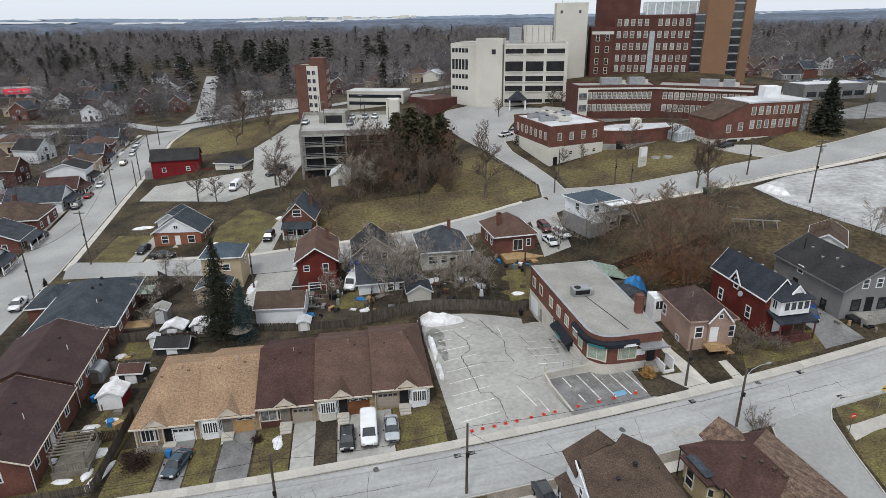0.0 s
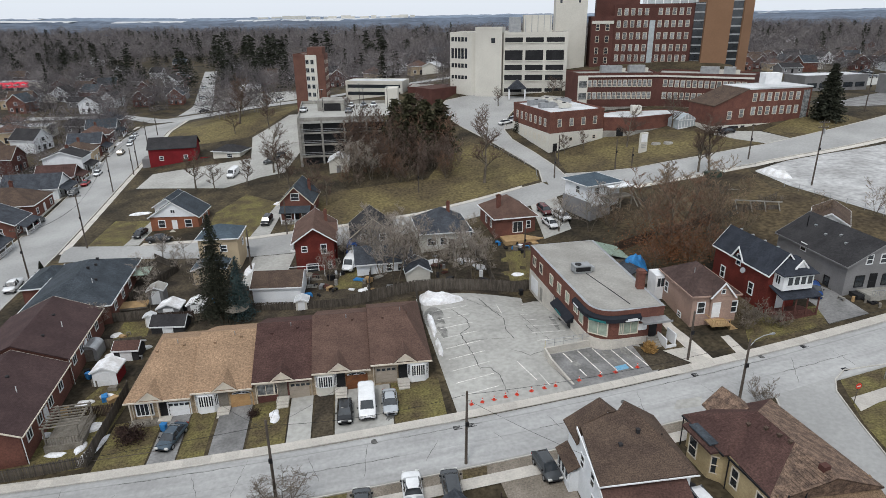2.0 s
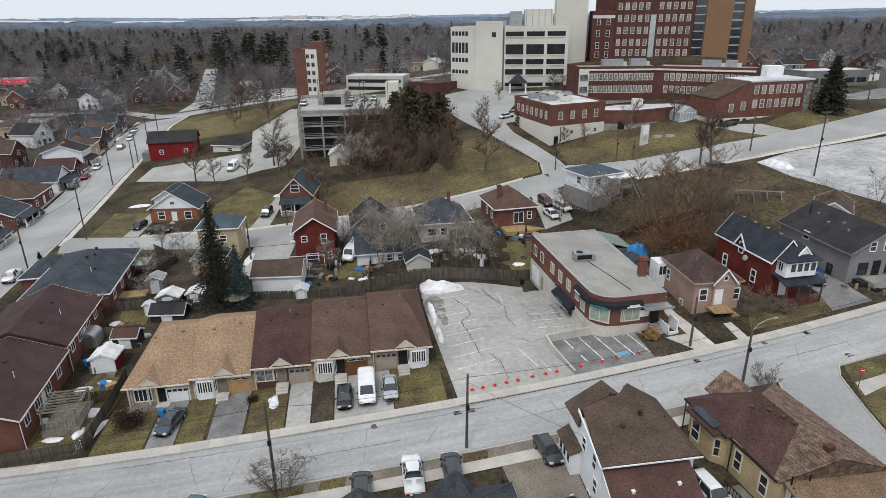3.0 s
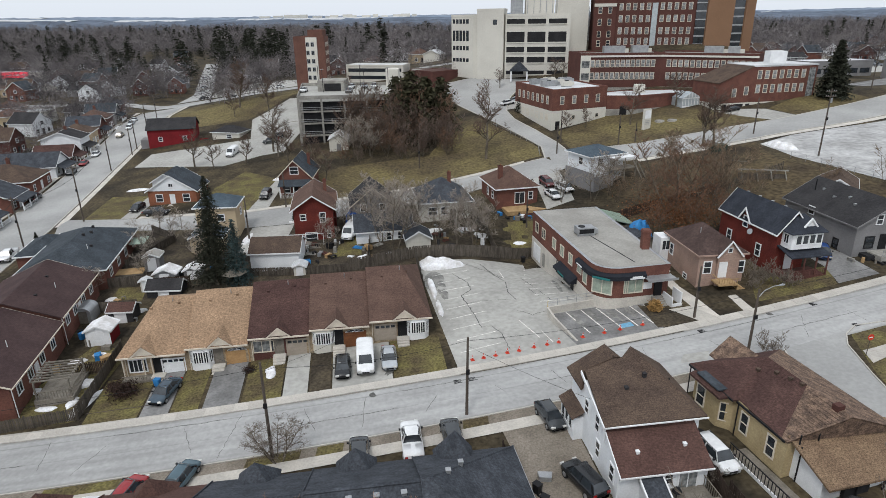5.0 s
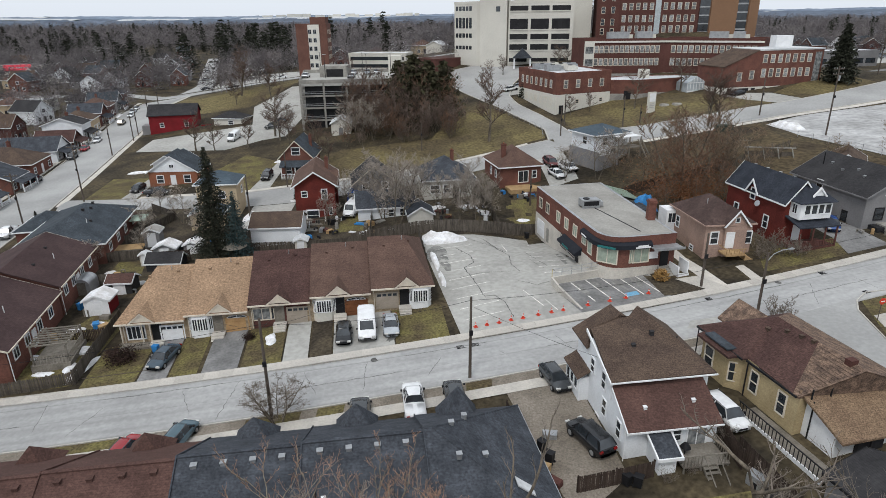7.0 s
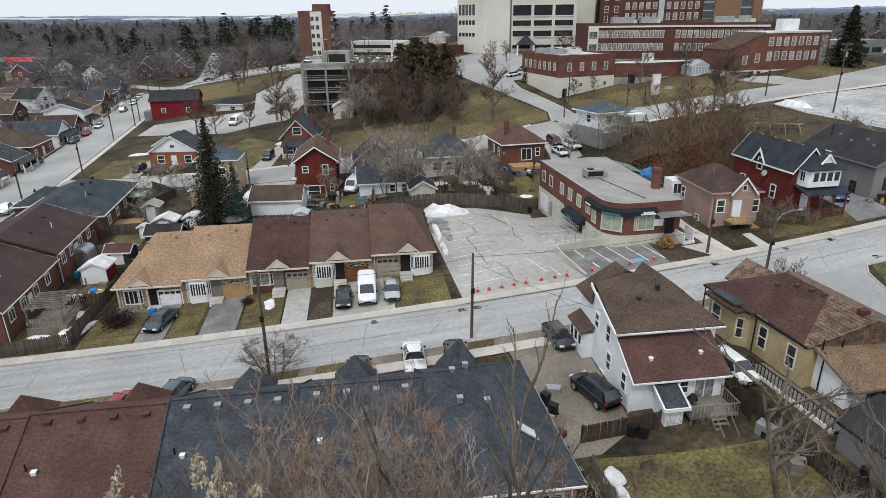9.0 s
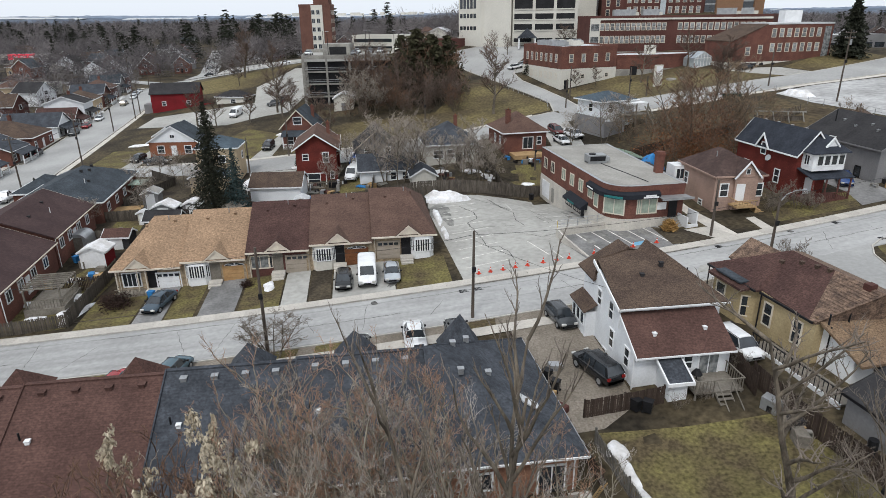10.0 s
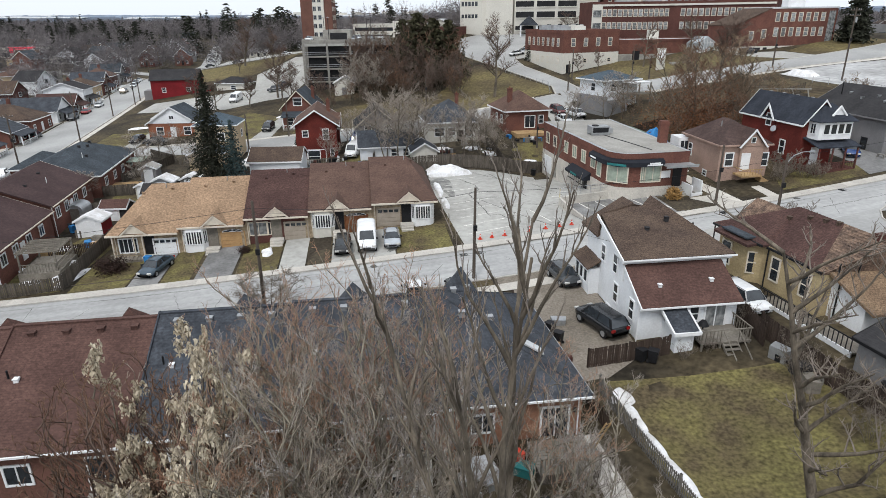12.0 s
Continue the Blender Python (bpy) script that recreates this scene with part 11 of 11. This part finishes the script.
shed(-47.0, 75.6, 4, 3.3, 2.6, 1.9, R_GREY, R_REDBROWN, "garden shed with low red-brown roof", "x")
qs = thing("shed", "round-topped grey metal garden shed", "shed", pose(-52.2, 76.0, gz(-52, 76.5), 0, 0, 8), "garden sheds")
bm = bmesh.new()
profile_y(bm, [(0, -0.5), (2.4, -0.5)] + [(1.2 + 1.2 * math.cos(math.pi * k / 10), 1.5 + 0.9 * math.sin(math.pi * k / 10)) for k in range(11)], 0, 3.0)
part("shell", bm, STEEL, qs)
part("door_opening", boxes((0.5, 1.9, -0.03, -0.005, 0.05, 1.9)), GREYWOOD, qs)
pd = thing("deck", "new tan timber deck beside a bungalow", "deck", pose(-54.2, 91.2, gz(-52, 92), 0, 0, 12))
for k in range(14):
    part("plank", boxes((0, 4.4, k * 0.2, 0.18 + k * 0.2, 0.3, 0.35)), PALEWOOD, pd)
part("frame", boxes((0, 4.4, 0, 0.1, -0.4, 0.3), (0, 0.1, 0.1, 2.8, -0.4, 0.3), (4.3, 4.4, 0.1, 2.8, -0.4, 0.3)), GREYWOOD, pd)
patch("yard_small_lawn", [(-51.4, 87.3), (-46.9, 87.3), (-45.6, 82.4), (-50.4, 80.2)], LAWN, 0.04, "small fenced back lawn", "lawn")
fence([(-54.6, 87.6), (-46.8, 87.9)], 1.6, "weathered grey fence between back yards", 0.18, 0.16, False)
fence([(-51.0, 79.4), (-45.0, 79.8)], 1.5, "weathered grey garden fence boards", 0.18, 0.16, False)
fence([(-46.4, 86.9), (-40.0, 87.0)], 1.5, "weathered dark garden fence boards", 0.18, 0.16, False, DARKFENCE)
fence([(-46.3, 62.9), (-41.0, 63.3)], 1.6, "dark picket fence across a side garden", 0.18, 0.13, False, DARKFENCE)
for x, y, a, b, h, t in ((-50.6, 83.2, 0.9, 0.8, 0.3, 10), (-48.4, 77.3, 1.2, 0.7, 0.25, 10), (-47.0, 73.6, 0.9, 1.2, 0.2, 30), (-43.4, 61.0, 2.2, 1.1, 0.3, 10), (-44.0, 67.3, 1.0, 0.5, 0.2, 10), (-48.2, 80.8, 0.8, 0.6, 0.2, 0)):
    snow(x, y, a, b, h, t)
pu = thing("parasol", "faded brown garden parasol behind the townhouses", "parasol", pose(-32.6, 86.0, gz(-32.6, 86)))
part("canopy", rod(bmesh.new(), (0, 0, 2.0), (0, 0, 2.6), 2.0, 0.05, 8), GREYWOOD, pu)
part("pole", rod(bmesh.new(), (0, 0, 0), (0, 0, 2.7), 0.04), STEEL, pu)
shed(-23.8, 87.6, 4, 1.8, 1.8, 1.6, PANEL, R_PALE, "small white shed behind the fence")
shed(3.0, 109.5, 10, 2.4, 2.6, 2.4, R_SLATE, R_SLATE, "blue-grey plastic garden shed")
rear = thing("shed", "lean-to with dark grey roof beside the back lawn", "shed", pose(27.4, 28.6, gz(27, 29), 0, 0, 14), "garden sheds")
gable_parts(rear, 6, 5, 2.4, 1.3, GREYWALL, R_GREY, "y", 0.3, 1.0, BLACK)


def bin_(x, y, m_col, label, rz=0, z=None):
    p = thing("wheelie_bin", label, "bin", pose(x, y, gz(x, y) + 0.06 if z is None else z, 0, 0, rz), "bins")
    bm = bmesh.new()
    prism(bm, [(-0.24, -0.28), (0.24, -0.28), (0.24, 0.28), (-0.24, 0.28)], 0.08, 0.95)
    for v_ in bm.verts:
        if v_.co.z > 0.5:
            v_.co.x *= 1.2
            v_.co.y *= 1.2
    part("body", bm, m_col, p)
    part("lid", boxes((-0.31, 0.31, -0.37, 0.35, 0.95, 1.02)), m_col, p)
    for s in (-0.22, 0.22):
        part("wheel", rod(bmesh.new(), (s - 0.04, 0.3, 0.12), (s + 0.04, 0.3, 0.12), 0.12, None, 10), TYRE, p)


for x, y, c, lab in ((21.2, 50.6, TARPBLUE, "blue recycling bin beside the kerb"), (20.4, 50.4, BLACK, "black refuse bin beside the kerb"), (-33.2, 59.6, TARPBLUE, "blue recycling bin on a driveway"), (-48.6, 71.6, TARPBLUE, "blue recycling bin by the bungalow"), (-49.2, 72.4, BLACK, "black refuse bin by the bungalow"), (13.2, 36.2, BLACK, "black refuse bin behind the white house"), (14.0, 36.0, BLACK, "black refuse bin behind the white house"), (7.4, 40.2, BLACK, "dark refuse bin by the driveway fence"), (7.8, 38.8, BLACK, "dark refuse bin by the driveway fence"), (12.6, 93.0, BLACK, "dark bin beside the loading door"), (22.6, 45.2, BLACK, "black bin between the houses")):
    bin_(x, y, c, lab, x * 30)
rng = random.Random(6)
junk_mats = (GREYWOOD, STEEL, WHITE, BLACK, PALEWOOD, B_BROWN, TARPBLUE, R_GREY, OLDCONC)
for x0, x1, y0, y1, n in ((-26, -18, 91, 101, 26), (-50, -40, 82, 98, 16), (-48, -42, 64, 78, 14), (-2, 8, 95, 106, 22), (-16, -9, 92, 98, 10), (10, 18, 106, 110, 12), (22.4, 23.4, 32, 40, 9), (24.6, 26.4, 20, 32, 10), (-30, 8, 22, 25.5, 26), (6, 8.4, 30, 42, 10), (-40, -33, 92, 98, 8), (55, 60, 74, 78, 6)):
    for k in range(n):
        x, y = rng.uniform(x0, x1), rng.uniform(y0, y1)
        s = rng.uniform(0.25, 0.75)
        bm = bmesh.new()
        pick = rng.randrange(4)
        if pick == 0:
            prism(bm, [(-s, -s * 0.6), (s, -s * 0.6), (s * 0.8, s * 0.6), (-s * 0.8, s * 0.6)], -0.1, s * rng.uniform(0.5, 1.4))
        elif pick == 1:
            rod(bm, (0, 0, -0.1), (0, 0, s * 1.5), s * 0.5, s * 0.42, 12)
        elif pick == 2:
            for q in range(4):
                box(bm, -s * 1.4, s * 1.4, -s + q * s * 0.5, -s * 0.7 + q * s * 0.5, 0, 0.12 + 0.05 * (q % 2))
            box(bm, -s * 1.4, -s * 1.2, -s, s * 0.8, -0.1, 0)
        else:
            box(bm, -s, s, -s * 0.5, s * 0.5, 0.4, 0.5)
            for q in (-1, 1):
                box(bm, q * s - 0.05, q * s + 0.05, -s * 0.5, s * 0.5, -0.1, 0.4)
        nm, cat = (("crate", "crate"), ("barrel", "barrel"), ("pallet", "pallet"), ("garden_bench", "bench"))[pick]
        m_ = rng.choice(junk_mats)
        single(nm, bm, m_, "%s %s standing unused in a back yard" % ({GREYWOOD: "grey wooden", STEEL: "grey metal", WHITE: "white", BLACK: "black", PALEWOOD: "tan wooden", B_BROWN: "dull brown", TARPBLUE: "blue plastic", R_GREY: "dark grey", OLDCONC: "stained concrete"}[m_], nm.replace("_", " ")), cat, pose(x, y, gz(x, y) + 0.05, 0, 0, rng.uniform(0, 180)), "yard clutter")
patch("patio", [(-4.3, 26.8), (-1.3, 27.3), (-1.0, 22.3), (-3.9, 22.0)], CONC, 0.06, "concrete back patio", "patio")
patch("garden_path", [(7.0, 28.6), (8.4, 28.8), (9.4, 24), (8.6, 19), (7.2, 19), (7.9, 24)], CONC, 0.06, "curved concrete garden path", "path")
deck_ = thing("deck", "weathered tan timber deck in a back garden", "deck", pose(-14.2, 25.2, gz(-13, 24), 0, 0, 8.5))
for k in range(14):
    part("plank", boxes((0, 4.2, -3.0 + k * 0.21, -2.82 + k * 0.21, 0.35, 0.4)), PALEWOOD, deck_)
part("frame", boxes((0, 4.2, -3.0, -2.9, -0.2, 0.35), (0, 0.1, -3, 0, -0.2, 0.35), (4.1, 4.2, -3, 0, -0.2, 0.35)), GREYWOOD, deck_)
tf = thing("timber_frame", "weathered leaning timber frame on the hillside", "timber frame", pose(53.7, 109.2, gz(57.5, 108.4), 0, 0, -12))
part("beam", boxes((-0.3, 8.2, -0.08, 0.08, 1.9, 2.1)), OLDCONC, tf)
for x in (0.2, 2.8, 5.2, 7.6):
    part("post", rod(bmesh.new(), (x, 0, 1.95), (x + 0.7, -0.5, -0.9), 0.09, None, 6), OLDCONC, tf)
part("back_board", boxes((0.0, 8.0, 0.5, 0.6, -0.6, 1.2)), FENCEWOOD, tf)
sk = thing("skip_bin", "dark green metal skip on the hillside verge", "skip", pose(55.9, 126.6, gz(57, 127.4), 0, 0, 12))
bm = bmesh.new()
profile_y(bm, [(0.4, -0.4), (3.0, -0.4), (3.5, 1.3), (0, 1.3)], 0, 1.7)
part("body", bm, SKIPGREEN, sk)
part("rim", boxes((-0.06, 3.56, -0.06, 0.04, 1.22, 1.36), (-0.06, 3.56, 1.66, 1.76, 1.22, 1.36)), SKIPGREEN, sk)
for x in (0.9, 1.75, 2.6):
    part("rib", boxes((x, x + 0.1, -0.07, 0.0, -0.2, 1.22)), SKIPGREEN, sk)
for k in range(5):
    m_ = pose(57.0 + k * 0.5, 119.2 + 0.3 * k, gz(58, 119.6) + 0.08, 0, 6 * k, -14 + 9 * k)
    single("plank", boxes((0, 2.6, -0.1, 0.1, 0, 0.06)), GREYWOOD, "loose grey plank lying on the hillside", "plank", m_, "loose planks")
for k, (x, y, q) in enumerate(((62, 111.8, 0.3), (60.2, 112.6, 0.26), (63.6, 111.2, 0.24))):
    bare_tree("thicket", x, y, 50 * k, q, "heap of cut brush on the hillside", "shrub", "brush heaps")
gd = thing("deck", "weathered dark timber deck with railing and steps in a back garden", "deck", pose(4.2, 27.6, gz(5.5, 26), 0, 0, 8.5))
for k in range(13):
    part("plank", boxes((0, 3.4, -2.9 + k * 0.22, -2.71 + k * 0.22, 0.55, 0.6)), GREYWOOD, gd)
part("frame", boxes((0, 3.4, -2.9, -2.8, -0.3, 0.55), (0, 0.1, -2.8, 0, -0.3, 0.55), (3.3, 3.4, -2.8, 0, -0.3, 0.55)), FENCEWOOD, gd)
for x in (0, 1.1, 2.2, 3.3):
    part("railing_post", boxes((x, x + 0.1, -2.9, -2.8, 0.6, 1.6)), GREYWOOD, gd)
part("handrail", boxes((0, 3.4, -2.93, -2.77, 1.6, 1.66)), GREYWOOD, gd)
for k in range(11):
    part("baluster", boxes((0.25 + k * 0.28, 0.29 + k * 0.28, -2.87, -2.83, 0.6, 1.6)), GREYWOOD, gd)
for k in range(4):
    part("step", boxes((3.4 + k * 0.28, 3.7 + k * 0.28, -1.6, -0.5, 0.4 - k * 0.19, 0.45 - k * 0.19)), GREYWOOD, gd)
ld = thing("ladder", "wooden ladder lying against the back garden wall", "ladder", pose(7.6, 27.2, gz(7.6, 27), 24, 0, 30))
for x in (0, 0.45):
    part("rail", boxes((x, x + 0.06, -0.04, 0.04, 0, 3.2)), PALEWOOD, ld)
for k in range(9):
    part("rung", rod(bmesh.new(), (0.05, 0, 0.25 + 0.34 * k), (0.46, 0, 0.25 + 0.34 * k), 0.02, None, 6), PALEWOOD, ld)
for x, y, m_, h_, lab in ((3.4, 26.4, CONE, 0.8, "red plastic toy box on the garden deck"), (3.9, 25.6, TEAL, 0.5, "teal plastic tub beside the garden deck")):
    bm = bmesh.new()
    prism(bm, [(-0.5, -0.32), (0.5, -0.32), (0.55, 0.32), (-0.45, 0.36)], -0.1, h_)
    prism(bm, [(-0.56, -0.38), (0.56, -0.38), (0.6, 0.38), (-0.5, 0.42)], h_, h_ + 0.08)
    single("toy_box", bm, m_, lab, "box", pose(x, y, gz(x, y) + 0.05, 0, 0, x * 40), "yard clutter")
for x, y, a_, b_, lab in ((1.5, 26.0, 0.9, 0.7, "crumpled pale tarpaulin over garden things"), (0.6, 24.8, 0.6, 0.7, "crumpled grey-white tarpaulin over a grill")):
    bm = bmesh.new()
    g_ = [[bm.verts.new((a_ * (i - 4) / 4 * 1.1, b_ * (j - 4) / 4 * 1.1, max(0.02, 0.85 * (1 - (max(abs(i - 4), abs(j - 4)) / 4) ** 2.5) + 0.12 * noise.noise(Vector((i * 0.7 + x, j * 0.7, 1.0)))))) for j in range(9)] for i in range(9)]
    for i in range(8):
        for j in range(8):
            bm.faces.new((g_[i][j], g_[i + 1][j], g_[i + 1][j + 1], g_[i][j + 1]))
    single("tarpaulin", bm, R_PALE, lab, "tarpaulin", pose(x, y, gz(x, y) + 0.03, 0, 0, 20), "yard clutter")
bush = thing("shrub", "dark purple-brown clipped shrub by the porch steps", "shrub", pose(-36.6, 58.4, gz(-36.6, 58.4)))
r = random.Random(4)
c = [(r.gauss(0, 0.75), r.gauss(0, 0.75), abs(r.gauss(0.6, 0.45))) for _ in range(1800)]
v, f = leaf_arrays(c, 0.22, 3, 0.0, 1.3)
DARKLEAF = mat("dark_dry_foliage", (0.05, 0.03, 0.024), (0.03, 0.02, 0.017), 1.5, 6.0, 0.5)
new("crown", array_mesh("crown", v, f, DARKLEAF)).parent = bush
for x, y, s in ((-23.2, 61.6, 0.45), (-38.4, 60, 0.5), (24.9, 74, 0.5)):
    b2 = copy_thing(bush, pose(x, y, gz(x, y)) @ Matrix.Diagonal((s, s, s, 1)))
    b2["label"] = "small dark clipped shrub against the wall"

# pavement slabs of the near street, each a piece of its own
u = 0
x = -54.0
slab_mesh = mesh_of("slab", boxes((0.01, 1.49, 0.02, 1.36, -0.12, 0.0)), CONC)
while x < 62:
    o_ = new("slab", slab_mesh)
    o_.parent = north_walk
    a = math.degrees(math.atan(0.19 + 0.00172 * x))
    sl = math.degrees(math.atan2(gz(x + 1.4, KN(x + 1.4)) - gz(x, KN(x)), 1.5))
    o_.matrix_local = pose(x, KN(x) + 0.13, gz(x, KN(x)) + 0.145, 0, -sl, a)
    x += 1.5 * math.cos(radians(a))
